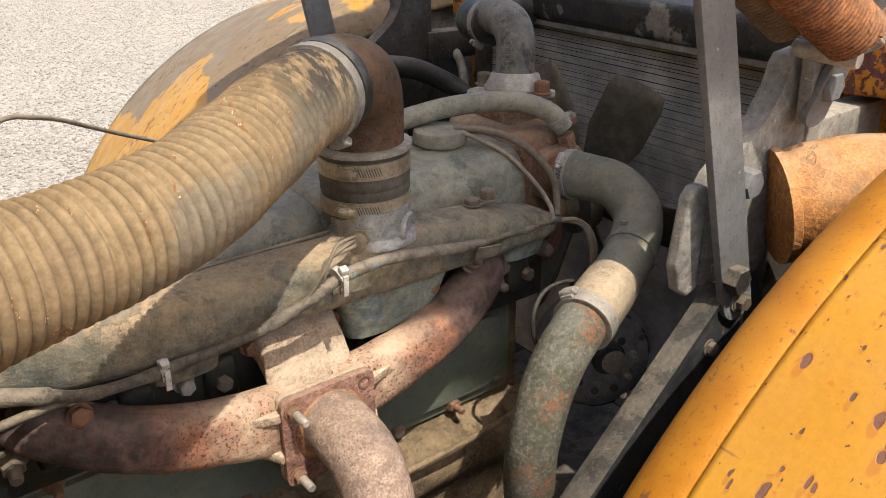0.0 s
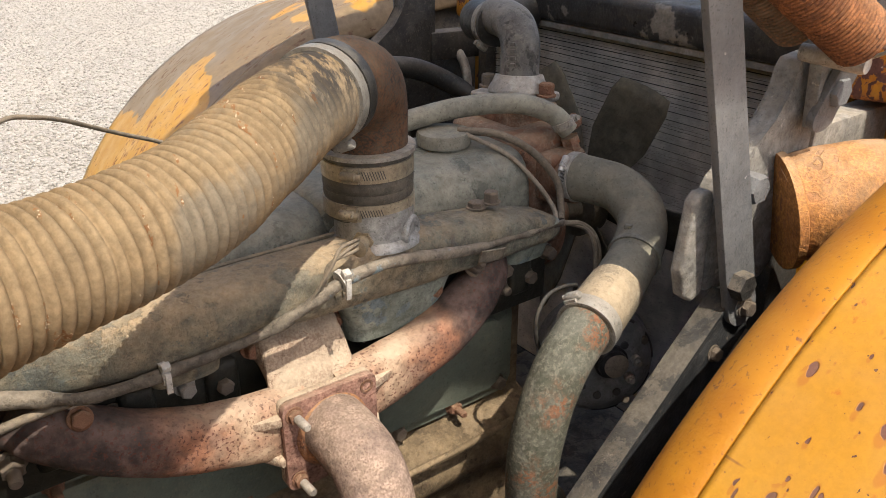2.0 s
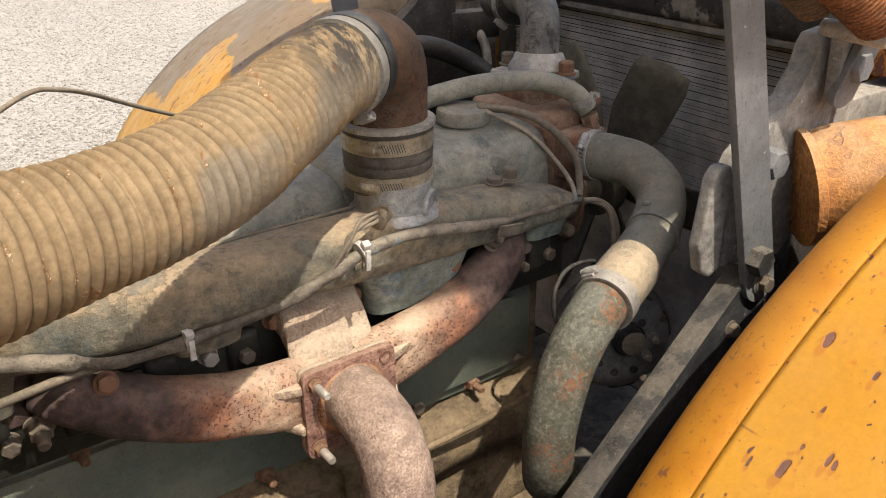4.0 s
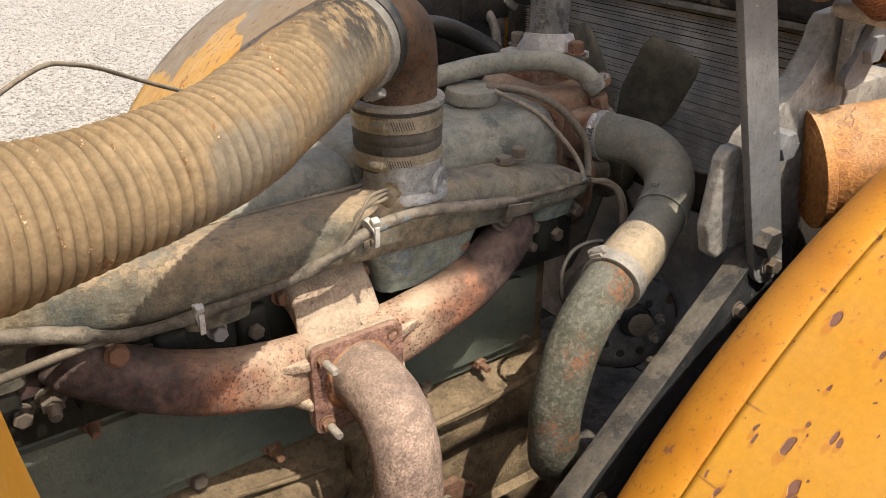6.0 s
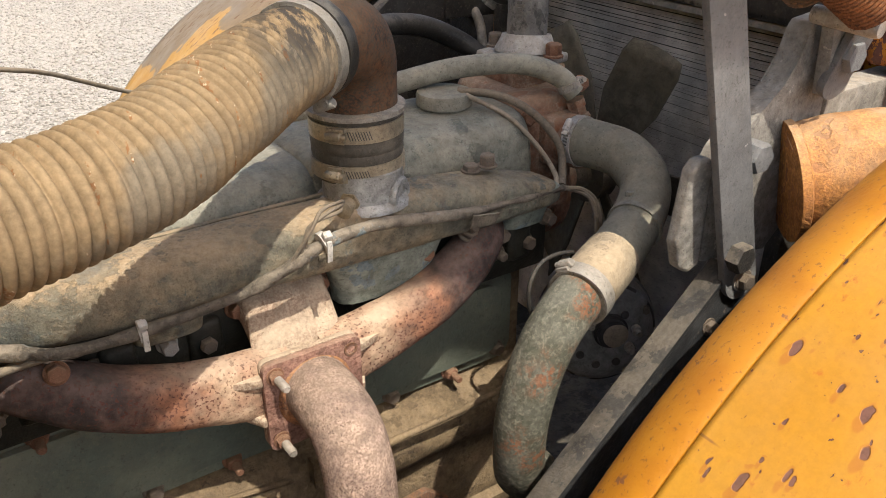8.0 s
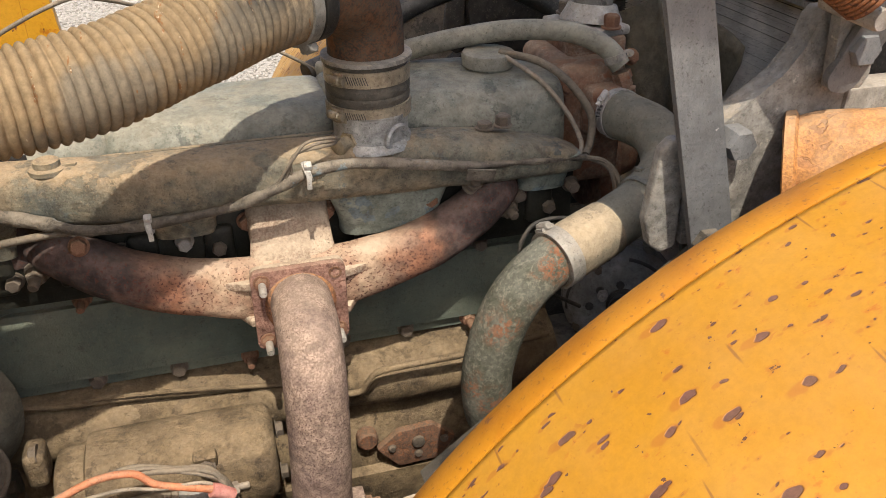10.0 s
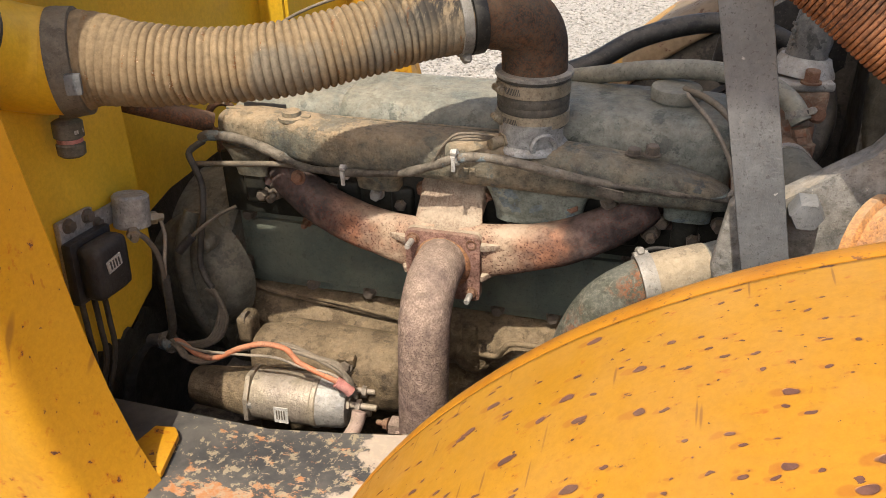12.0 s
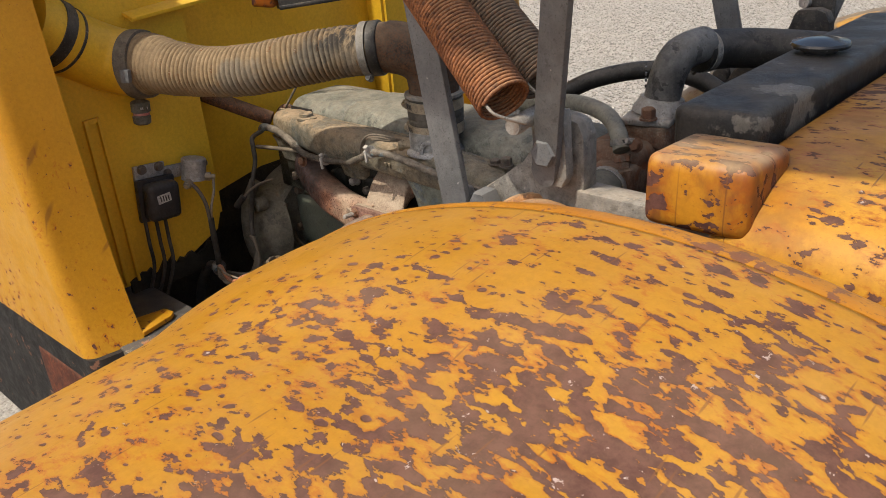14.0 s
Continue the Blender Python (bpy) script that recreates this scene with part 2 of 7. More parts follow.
BRIGHT = coated("bare_bolt_end", (0.45, 0.42, 0.38), (0.35, 0.32, 0.28), amount=0.3, rough=0.5, metal=0.5)


def manifold_material():
    """Cast iron: sandy in the middle, rust-orange where it runs hot, purple-brown scale with painted shade at the ends.
    """
    m = Mat("scaled_manifold_iron", 0.88)
    m.b.inputs["Specular IOR Level"].default_value = 0.2
    x = m.calc("ADD", m.calc("ABSOLUTE", m.axis(0)), m.calc("MULTIPLY", m.calc("SUBTRACT", m.noise(13.0, 5.0, 0.6), 0.5), 0.16))
    warm = m.mix(m.step(m.noise(22.0, 5.0), 0.38, 0.62), (0.40, 0.285, 0.19), (0.31, 0.19, 0.125))
    hot = m.mix(m.step(m.noise(30.0, 5.0), 0.38, 0.62), (0.25, 0.115, 0.066), (0.155, 0.085, 0.06))
    # purple-brown scale, made darker for the shadow on the arm's outer half
    scale_and_shade = m.mix(m.step(m.noise(24.0, 5.0), 0.38, 0.62), (0.050, 0.038, 0.034), (0.098, 0.068, 0.060))
    col = m.mix(m.step(x, 0.10, 0.19), warm, hot)
    col = m.mix(m.step(x, 0.175, 0.25), col, scale_and_shade)
    p = m.calc("MULTIPLY", m.step(m.noise(240.0, 3.0, 0.5), 0.575, 0.61), 0.95)
    p = m.calc("MULTIPLY", p, m.step(m.noise(11.0), 0.35, 0.6, 0.35, 1.0))
    col = m.mix(p, col, (0.10, 0.042, 0.03))
    col = m.mix(1.0, col, m.step(m.noise(70.0, 6.0, 0.72), 0.28, 0.72, 0.66, 1.32), "MULTIPLY")
    lie = m.calc("MULTIPLY", m.step(m.up(), 0.1, 0.9), m.step(m.noise(16.0, 5.0), 0.35, 0.65, 0.1, 0.75))
    col = m.mix(m.calc("MULTIPLY", lie, m.step(x, 0.10, 0.24, 1.0, 0.10)), col, (0.44, 0.335, 0.24))
    m.bump(m.calc("ADD", m.noise(120.0, 5.0, 0.65), m.calc("MULTIPLY", p, -0.5)), 0.75, 0.0025)
    return m.done(col)


MANI = manifold_material()
NECK = rusty("sand_dusted_manifold_iron", (0.36, 0.28, 0.20), (0.29, 0.21, 0.15), (0.14, 0.07, 0.045), dust=(0.47, 0.385, 0.275), amount=0.85, scale=250, level=0.60, bumpy=0.9)
PIPE = rusty("scaled_exhaust_pipe", (0.31, 0.225, 0.17), (0.225, 0.16, 0.13), (0.10, 0.06, 0.048), dust=(0.40, 0.31, 0.23), amount=0.3, scale=430, level=0.575, bumpy=0.9)
ELBOW = rusty("worn_brown_elbow", (0.080, 0.053, 0.034), (0.046, 0.040, 0.033), (0.135, 0.06, 0.028), amount=0.22, scale=26, level=0.59, bumpy=0.35)
RUST = rusty("orange_rust", (0.34, 0.15, 0.06), (0.24, 0.11, 0.055), (0.12, 0.06, 0.04), amount=0.35)
RUST_DARK = rusty("dark_brown_rust", (0.13, 0.075, 0.05), (0.09, 0.058, 0.042), (0.2, 0.09, 0.045), amount=0.2)
PUMP = rusty("rusty_pump_casting", (0.195, 0.111, 0.073), (0.273, 0.195, 0.140), (0.19, 0.08, 0.042), dust=(0.36, 0.29, 0.20), amount=0.5, scale=30, level=0.58, bumpy=0.6)


def coolant_material():
    """Old olive paint with pale dry crusts and rust that breaks through."""
    m = Mat("olive_pipe_with_rust", 0.8)
    m.b.inputs["Specular IOR Level"].default_value = 0.25
    col = m.mix(m.step(m.noise(20.0, 5.0), 0.36, 0.64), (0.075, 0.076, 0.054), (0.125, 0.122, 0.095))
    crust = m.step(m.noise(130.0, 8.0, 0.75, None, 0.4), 0.50, 0.60, 0.0, 0.42)
    col = m.mix(crust, col, (0.27, 0.25, 0.19))
    zone = m.step(m.noise(9.0, 3.0), 0.50, 0.66)
    rust = m.calc("MULTIPLY", m.step(m.noise(120.0, 6.0, 0.7), 0.46, 0.55), zone)
    col = m.mix(m.calc("MULTIPLY", rust, 0.85), col, (0.22, 0.085, 0.038))
    col = m.mix(1.0, col, m.step(m.noise(160.0, 5.0, 0.7), 0.3, 0.7, 0.72, 1.22), "MULTIPLY")
    m.bump(m.calc("ADD", m.noise(150.0, 5.0, 0.65), crust), 0.6, 0.0018)
    return m.done(col)


COOLANT = coolant_material()
FLANGE = rusty("rusty_flange_iron", (0.27, 0.155, 0.115), (0.19, 0.105, 0.08), (0.11, 0.05, 0.035), dust=(0.46, 0.34, 0.24), amount=0.5, scale=170)
MOUNT = rusty("dusty_orange_mount", (0.52, 0.24, 0.07), (0.42, 0.18, 0.055), (0.2, 0.09, 0.045), dust=(0.50, 0.36, 0.22), amount=0.85, scale=60, bumpy=0.9, dist=0.004)
SPRING = rusty("rusty_spring_steel", (0.336, 0.140, 0.056), (0.224, 0.095, 0.045), (0.10, 0.045, 0.028), dust=(0.45, 0.31, 0.18), amount=0.3)
SPRING_DARK = rusty("grey_brown_spring_steel", (0.16, 0.12, 0.085), (0.12, 0.085, 0.06), (0.22, 0.12, 0.07), amount=0.3)
PLASTIC = coated("black_plastic", (0.018, 0.018, 0.02), (0.028, 0.028, 0.03), dust=(0.2, 0.17, 0.13), amount=0.25, rough=0.4)
WIRE_GREY = coated("grey_wire", (0.15, 0.125, 0.095), (0.10, 0.085, 0.065), amount=0.35, rough=0.7)
WIRE_ORANGE = coated("faded_orange_wire", (0.50, 0.15, 0.06), (0.42, 0.17, 0.09), amount=0.3, rough=0.6)
WIRE_RED = coated("faded_pink_boot", (0.50, 0.16, 0.14), (0.42, 0.2, 0.17), amount=0.3, rough=0.6)
WIRE_WHITE = coated("white_wire", (0.270, 0.225, 0.173), (0.210, 0.176, 0.135), amount=0.3, rough=0.6)
HARNESS = coated("taped_loom", (0.055, 0.047, 0.038), (0.15, 0.128, 0.10), dust=(0.40, 0.33, 0.24), amount=0.38, rough=0.75, chips=(0.13, 0.165, 0.175), chip_level=0.57, chip_scale=16, floor=0.12, grain=0.5, bumpy=0.9)
LABEL = coated("pale_label", (0.5, 0.48, 0.44), (0.4, 0.38, 0.34), amount=0.2, rough=0.5)
INK = coated("dark_print", (0.05, 0.05, 0.05), (0.07, 0.065, 0.06), amount=0.1)


def duct_material():
    """Ribbed cloth under tan dust, with bare grey patches, rust along some ribs and black scuffs at the engine end."""
    m = Mat("dusty_duct_cloth", 0.9)
    m.b.inputs["Specular IOR Level"].default_value = 0.15
    across = m.mapped((2.6, 1.0, 1.0), (0, 0, radians(-27)))
    col = m.mix(m.step(m.noise(6.0), 0.3, 0.7), (0.205, 0.145, 0.082), (0.29, 0.21, 0.12))
    grime = m.calc("MULTIPLY", m.step(m.noise(9.0, 5.0), 0.42, 0.65), 0.45)
    col = m.mix(grime, col, (0.15, 0.112, 0.07))
    bare = m.step(m.calc("ADD", m.noise(5.0, 4.0, 0.6), m.step(m.axis(0), -0.12, 0.12, -0.12, 0.06)), 0.50, 0.60, 0.0, 0.55)
    col = m.mix(bare, col, (0.155, 0.145, 0.12))
    col = m.mix(1.0, col, m.step(m.noise(90.0, 7.0, 0.8), 0.30, 0.70, 0.74, 1.18), "MULTIPLY")
    col = m.mix(m.step(m.noise(20.0, 6.0, 0.7, across), 0.58, 0.72, 0.0, 0.4), col, (0.11, 0.085, 0.055))
    seam = m.step(m.noise(14.0, 2.0, 0.5, m.mapped((7.0, 1.2, 1.2), (0, 0, radians(-27)))), 0.655, 0.68)
    col = m.mix(m.calc("MULTIPLY", seam, m.step(m.noise(240.0, 4.0), 0.49, 0.56)), col, (0.21, 0.11, 0.05))
    pale = m.calc("MULTIPLY", seam, m.step(m.noise(300.0, 3.0), 0.60, 0.66))
    col = m.mix(pale, col, (0.50, 0.40, 0.28))
    end = m.step(m.axis(0), 0.10, 0.24)
    sc = m.step(m.noise(22.0, 6.0, 0.68, across), 0.42, 0.54)
    sc = m.calc("MULTIPLY", sc, m.step(m.up(), -0.15, 0.6, 0.3, 1.0))
    col = m.mix(m.calc("MULTIPLY", m.calc("MULTIPLY", end, sc), 0.92), col, (0.028, 0.027, 0.026))
    m.bump(m.noise(160.0, 6.0, 0.7), 0.7, 0.0018)
    return m.done(col)


def yellow_material(name, chips=0.64, dust=0.25, where=None, tint=(0.45, 0.215, 0.012), tint2=(0.53, 0.275, 0.022), spots=1.0, stain=0.0, cover=0.0, flat=False):
    """Sun-baked machine yellow: rust chips that join into patches, lone spots with rust smears, scrapes and scratches."""
    m = Mat(name, 0.5)
    m.b.inputs["Specular IOR Level"].default_value = 0.3
    col = m.mix(m.step(m.noise(2.5, 3.0), 0.3, 0.7), tint, tint2)
    col = m.mix(m.step(m.noise(40.0, 6.0, 0.75), 0.48, 0.78, 0.0, 0.2), col, (0.41, 0.165, 0.012))
    col = m.mix(1.0, col, m.step(m.noise(110.0, 6.0, 0.75), 0.3, 0.7, 0.90, 1.07), "MULTIPLY")
    if stain:
        st = m.step(m.noise(9.0, 6.0, 0.65, m.mapped((1.0, 1.0, 0.55))), 0.44, 0.62, 0.0, stain)
        col = m.mix(st, col, m.mix(m.step(m.noise(30.0, 5.0), 0.35, 0.65), (0.30, 0.085, 0.012), (0.17, 0.06, 0.018)))
    n = m.noise(44.0, 8.0, 0.60, m.mapped((0.72, 1.45, 1.1), (0, 0, 0.45)), 0.15)
    big = m.noise(4.6, 4.0, 0.55)
    v = m.calc("ADD", n, m.calc("MULTIPLY", m.calc("SUBTRACT", big, 0.5), 0.38))
    if where:
        v = m.calc("ADD", v, where(m))
    chip = m.step(v, chips, chips + 0.008)
    halo = m.calc("MULTIPLY", m.step(v, chips - 0.10, chips), m.step(m.noise(13.0, 4.0, 0.6), 0.38, 0.62, 0.15, 1.0))
    col = m.mix(m.calc("MULTIPLY", halo, 0.85), col, (0.32, 0.08, 0.008))
    # lone spots of two sizes, each with a smear of rust drawn out on one side
    wob = m.nt.nodes.new("ShaderNodeVectorMath")
    wob.operation = "MULTIPLY_ADD"
    m.nt.links.new(m.noise_colour(55.0), wob.inputs[0])
    wob.inputs[1].default_value = (0.011, 0.011, 0.011)
    m.nt.links.new(m.mapped((0.75, 1.3, 0.22), (0, 0, 0.5)), wob.inputs[2])
    hit = chip
    for scale, most, rare in ((22.0, 0.105 * spots, 0.34), (50.0, 0.12 * spots, 0.60)):
        cell = m.voronoi(scale, wob.outputs[0], flat=flat)
        rnd = m.axis(0, m.voronoi(scale, wob.outputs[0], "F1", "Color", flat))
        size = m.step(rnd, rare, 1.0, 0.02, most)
        gap = m.calc("SUBTRACT", size, cell)
        live = m.step(rnd, rare, rare + 0.01)
        tail = m.nt.nodes.new("ShaderNodeVectorMath")
        tail.operation = "ADD"
        m.nt.links.new(wob.outputs[0], tail.inputs[0])
        tail.inputs[1].default_value = (0.14 / scale, 0.06 / scale, 0.0)
        drawn = m.calc("SUBTRACT", size, m.voronoi(scale, tail.outputs[0], flat=flat))
        soft = m.calc("MAXIMUM", m.step(gap, -0.05, 0.0, 0.0, 0.45), m.step(drawn, -0.05, 0.02, 0.0, 0.5))
        col = m.mix(m.calc("MULTIPLY", live, soft), col, (0.27, 0.075, 0.010))
        hit = m.calc("MAXIMUM", hit, m.calc("MULTIPLY", live, m.step(gap, 0.0, 0.03)))
    flecks = m.step(m.noise(190.0, 4.0, 0.6), 0.63, 0.68, 0.0, 0.35 * min(1.0, spots))
    col = m.mix(flecks, col, (0.26, 0.085, 0.012))
    dots = m.step(m.noise(95.0, 3.0, 0.5), 0.72, 0.735, 0.0, min(1.0, spots))
    hit = m.calc("MAXIMUM", hit, dots)
    brown = m.mix(m.step(m.noise(60.0, 6.0, 0.7), 0.35, 0.65), (0.072, 0.028, 0.020), (0.125, 0.053, 0.038))
    col = m.mix(hit, col, brown)
    bare = m.calc("MULTIPLY", m.step(m.noise(62.0, 5.0, 0.65, m.mapped((1, 1, 1), (0, 0, 0), (3.1, 1.7, 0.4))), 0.655, 0.675), chip)
    col = m.mix(bare, col, (0.42, 0.32, 0.28))
    for turn, wide, long, seed in ((0.75, 34.0, 2.2, 0.0), (-0.6, 30.0, 3.0, 4.0), (1.35, 40.0, 2.6, 9.0)):
        v2 = m.mapped((wide, long, 1.0), (0, 0, turn), (seed, 0, 0))
        far = m.voronoi(1.0, v2, flat=True)
        pick = m.axis(0, m.voronoi(1.0, v2, "F1", "Color", True))
        thin = m.calc("MULTIPLY", m.step(far, 0.055, 0.02), m.step(pick, 0.45, 0.5))
        col = m.mix(m.calc("MULTIPLY", thin, 0.7 * min(1.0, spots)), col, (0.15, 0.055, 0.016))
    lie = m.calc("MULTIPLY", m.step(m.up(), 0.1, 1.0), m.step(m.noise(7.0, 6.0, 0.65), 0.35, 0.7, 0.15, 1.0))
    col = m.mix(m.calc("MULTIPLY", lie, dust), col, (0.46, 0.33, 0.18))
    if cover:
        cv = m.step(m.calc("ADD", m.noise(2.0, 5.0, 0.55), m.step(m.axis(0), -0.95, -0.5, -0.12, 0.06)), 0.44, 0.455, 0.0, cover)
        col = m.mix(m.calc("MULTIPLY", cv, m.calc("SUBTRACT", 1.0, m.calc("MULTIPLY", hit, 0.75))), col, m.mix(m.step(m.noise(60.0, 6.0, 0.7), 0.3, 0.7), (0.165, 0.118, 0.068), (0.235, 0.17, 0.10)))
    b = m.bump(m.noise(120.0, 4.0, 0.6), 0.18, 0.001)
    m.bump(m.calc("MULTIPLY", hit, -1.0), 0.7, 0.0013, b)
    return m.done(col, m.mix(hit, m.step(m.noise(15.0), 0.3, 0.7, 0.36, 0.55), 0.8))


DUCT = duct_material()
# the fender's yellow, lightened to stand for bounced light on the firewall
YELLOW = yellow_material("shade_lifted_machine_yellow", 0.85, 0.25, None, (0.68, 0.40, 0.020), (0.75, 0.46, 0.035), spots=0.12, stain=0.10)
YELLOW_OLD = yellow_material("faded_yellow_paint", 0.70, 0.6)


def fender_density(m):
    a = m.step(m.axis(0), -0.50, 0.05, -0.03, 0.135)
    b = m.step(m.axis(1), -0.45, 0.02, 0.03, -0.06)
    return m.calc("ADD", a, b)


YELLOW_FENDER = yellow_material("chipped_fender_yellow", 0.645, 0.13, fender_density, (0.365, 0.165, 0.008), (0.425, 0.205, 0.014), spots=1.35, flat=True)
YELLOW_NOSE = yellow_material("rust_stained_yellow", 0.57, 0.15, None, (0.45, 0.20, 0.012), (0.52, 0.26, 0.02), 1.2, 0.5)
BOX_WORN = yellow_material("worn_orange_yellow", 0.53, 0.75, None, (0.42, 0.17, 0.010), (0.48, 0.21, 0.016), 1.2, 1.0)


def band_material():
    m = Mat("rolled_edge_yellow", 0.5)
    col = m.mix(m.step(m.noise(14.0, 5.0), 0.35, 0.65), (0.37, 0.14, 0.006), (0.44, 0.185, 0.010))
    spec = m.step(m.noise(150.0, 5.0, 0.6), 0.60, 0.66)
    col = m.mix(m.calc("MULTIPLY", spec, 0.8), col, (0.20, 0.08, 0.02))
    blot = m.step(m.calc("ADD", m.noise(26.0, 7.0, 0.65), m.step(m.axis(0), -0.35, 0.1, 0.0, 0.10)), 0.645, 0.66)
    col = m.mix(blot, col, (0.19, 0.075, 0.03))
    m.bump(m.noise(170.0, 3.0, 0.5), 0.5, 0.0016)
    return m.done(col)


BAND = band_material()


def gravel_material():
    m = Mat("pale_crushed_gravel", 0.95)
    warp = m.noise(3.0, 3.0)
    c = m.voronoi(58.0, None, "F1", "Color")
    d = m.voronoi(58.0)
    g = m.axis(0, c)
    col = m.mix(m.step(g, 0.0, 1.0), (0.14, 0.125, 0.104), (0.36, 0.332, 0.287))
    col = m.mix(m.step(m.noise(120.0, 5.0, 0.7), 0.35, 0.65), col, m.mix(0.5, col, (0.47, 0.435, 0.38)))
    col = m.mix(m.step(warp, 0.3, 0.7, 0.0, 0.35), col, (0.38, 0.335, 0.275))
    col = m.mix(m.step(m.noise(0.35, 4.0), 0.4, 0.65, 0.0, 0.3), col, (0.42, 0.375, 0.31))
    m.bump(m.calc("ADD", m.calc("MULTIPLY", d, -1.0), m.calc("MULTIPLY", m.noise(70.0, 6.0, 0.7), 1.0)), 0.8, 0.008)
    return m.done(col)


GRAVEL = gravel_material()


def stone_material():
    m = Mat("pale_stone", 0.9)
    k = m.geo.outputs["Random Per Island"]
    col = m.mix(k, (0.20, 0.18, 0.152), (0.42, 0.388, 0.337))
    col = m.mix(m.step(m.noise(160.0), 0.4, 0.7, 0.0, 0.4), col, (0.45, 0.40, 0.34))
    return m.done(col)


STONES = stone_material()
YELLOW_DUSTY = yellow_material("dust_covered_yellow", 0.625, 0.5, spots=1.2, cover=0.95)
FINS = coated("radiator_fin_edges", (0.34, 0.31, 0.26), (0.62, 0.57, 0.48), dust=(0.40, 0.33, 0.24), amount=0.1, rough=0.5, floor=0.1, coarse=12.0, grain=0.15)
# near black paints the shade in the gaps between the fins
CORE = coated("radiator_gap_shade", (0.004, 0.004, 0.004), (0.009, 0.008, 0.007), dust=(0.1, 0.08, 0.06), amount=0.1, rough=0.7)


# ---- builders ----
def V(*a):
    return Vector(a)


SOURCE = {}


def stand(at, piv=None):
    """Where a thing stands: upright about piv, or leaning with the machine."""
    at = Vector(at)
    return Matrix.Translation(at + (TILT @ Vector(piv)) - Vector(piv)) if piv else TILT @ Matrix.Translation(at)


def thing(name, label, category, at=(0, 0, 0), group="", kind="", piv=None):
    e = new(name)
    e.empty_display_size = 0.05
    e.matrix_basis = stand(at, piv)
    SOURCE[e.name] = Vector(at)
    return tagged(e, label, category, group, kind)


def root_at(ob):
    while ob.parent:
        ob = ob.parent
    return SOURCE[ob.name]


def mesh_of(name, bm, material, shift, angle=38):
    bm.normal_update()
    me = bpy.data.meshes.new(name)
    bmesh.ops.recalc_face_normals(bm, faces=bm.faces)
    bm.to_mesh(me)
    bm.free()
    me.transform(Matrix.Translation(-shift))
    me.materials.append(material)
    me.polygons.foreach_set("use_smooth", [True] * len(me.polygons))
    me.set_sharp_from_angle(angle=radians(angle))
    return me


def part(name, bm, material, parent, label="", angle=38):
    """Links a bmesh, given in world places, as one mesh under a thing or a part."""
    ob = new(name, mesh_of(name, bm, material, root_at(parent), angle))
    ob.parent = parent
    return tagged(ob, label)


def solid(name, bm, material, label, category, group="", kind="", at=None, angle=38):
    """A thing that is one mesh."""
    p = Vector(at or (0, 0, 0))
    ob = new(name, mesh_of(name, bm, material, p, angle))
    if kind != "structure":
        ob.matrix_basis = stand(p)
    return tagged(ob, label, category, group, kind)


def spline(points, n=8):
    """Catmull-Rom curve through the points."""
    p = [Vector(q) for q in points]
    p = [p[0] * 2 - p[1], *p, p[-1] * 2 - p[-2]]
    out = []
    for i in range(1, len(p) - 2):
        for k in range(n):
            t = k / n
            a, b, c, d = p[i - 1 : i + 3]
            out.append(0.5 * (2 * b + (c - a) * t + (2 * a - 5 * b + 4 * c - d) * t * t + (3 * b - a - 3 * c + d) * t**3))
    return out + [p[-2]]


def tube(bm, pts, r, seg=16, caps=True, flat=1.0, phase=0.0):
    """A tube along the points; r is a radius or one for each point; flat squeezes it across."""
    pts = [Vector(p) for p in pts]
    rs = r if isinstance(r, (list, tuple)) else [r] * len(pts)
    rings, up = [], None
    for i, p in enumerate(pts):
        d = (pts[min(i + 1, len(pts) - 1)] - pts[max(i - 1, 0)]).normalized()
        if up is None:
            up = Vector((0, 0, 1)) if abs(d.z) < 0.9 else Vector((0, 1, 0))
        side = d.cross(up).normalized()
        up = side.cross(d).normalized()
        rings.append([bm.verts.new(p + rs[i] * (math.cos(a) * side * flat + math.sin(a) * up)) for a in (2 * math.pi * k / seg + phase for k in range(seg))])
    for a, b in zip(rings, rings[1:]):
        for k in range(seg):
            bm.faces.new((a[k], a[(k + 1) % seg], b[(k + 1) % seg], b[k]))
    if caps:
        bm.faces.new(rings[0][::-1])
        bm.faces.new(rings[-1])
    return bm


def turn_to(axis):
    return Vector(axis).normalized().to_track_quat("Z", "Y").to_matrix().to_4x4()


def lathe(bm, at, axis, prof, seg=28):
    """A turned body: prof is rows of height along the axis and radius."""
    m = Matrix.Translation(at) @ turn_to(axis)
    rings = []
    for h, r in prof:
        rings.append([bm.verts.new(m @ Vector((max(r, 1e-5) * math.cos(2 * math.pi * k / seg), max(r, 1e-5) * math.sin(2 * math.pi * k / seg), h))) for k in range(seg)])
    for a, b in zip(rings, rings[1:]):
        for k in range(seg):
            bm.faces.new((a[k], a[(k + 1) % seg], b[(k + 1) % seg], b[k]))
    bm.faces.new(rings[0][::-1])
    bm.faces.new(rings[-1])
    return bm


def bevelled(bm, verts, bev, seg=2):
    if bev > 0:
        edges = list({e for v in verts for e in v.link_edges})
        bmesh.ops.bevel(bm, geom=edges, offset=bev, segments=seg, affect="EDGES", profile=0.6, clamp_overlap=True)


def box(bm, c, s, rot=(0, 0, 0), bev=0.004, seg=2):
    m = pose(*c, *rot) @ Matrix.Diagonal((*s, 1))
    g = bmesh.ops.create_cube(bm, size=1.0, matrix=m)
    bevelled(bm, g["verts"], bev, seg)
    return bm


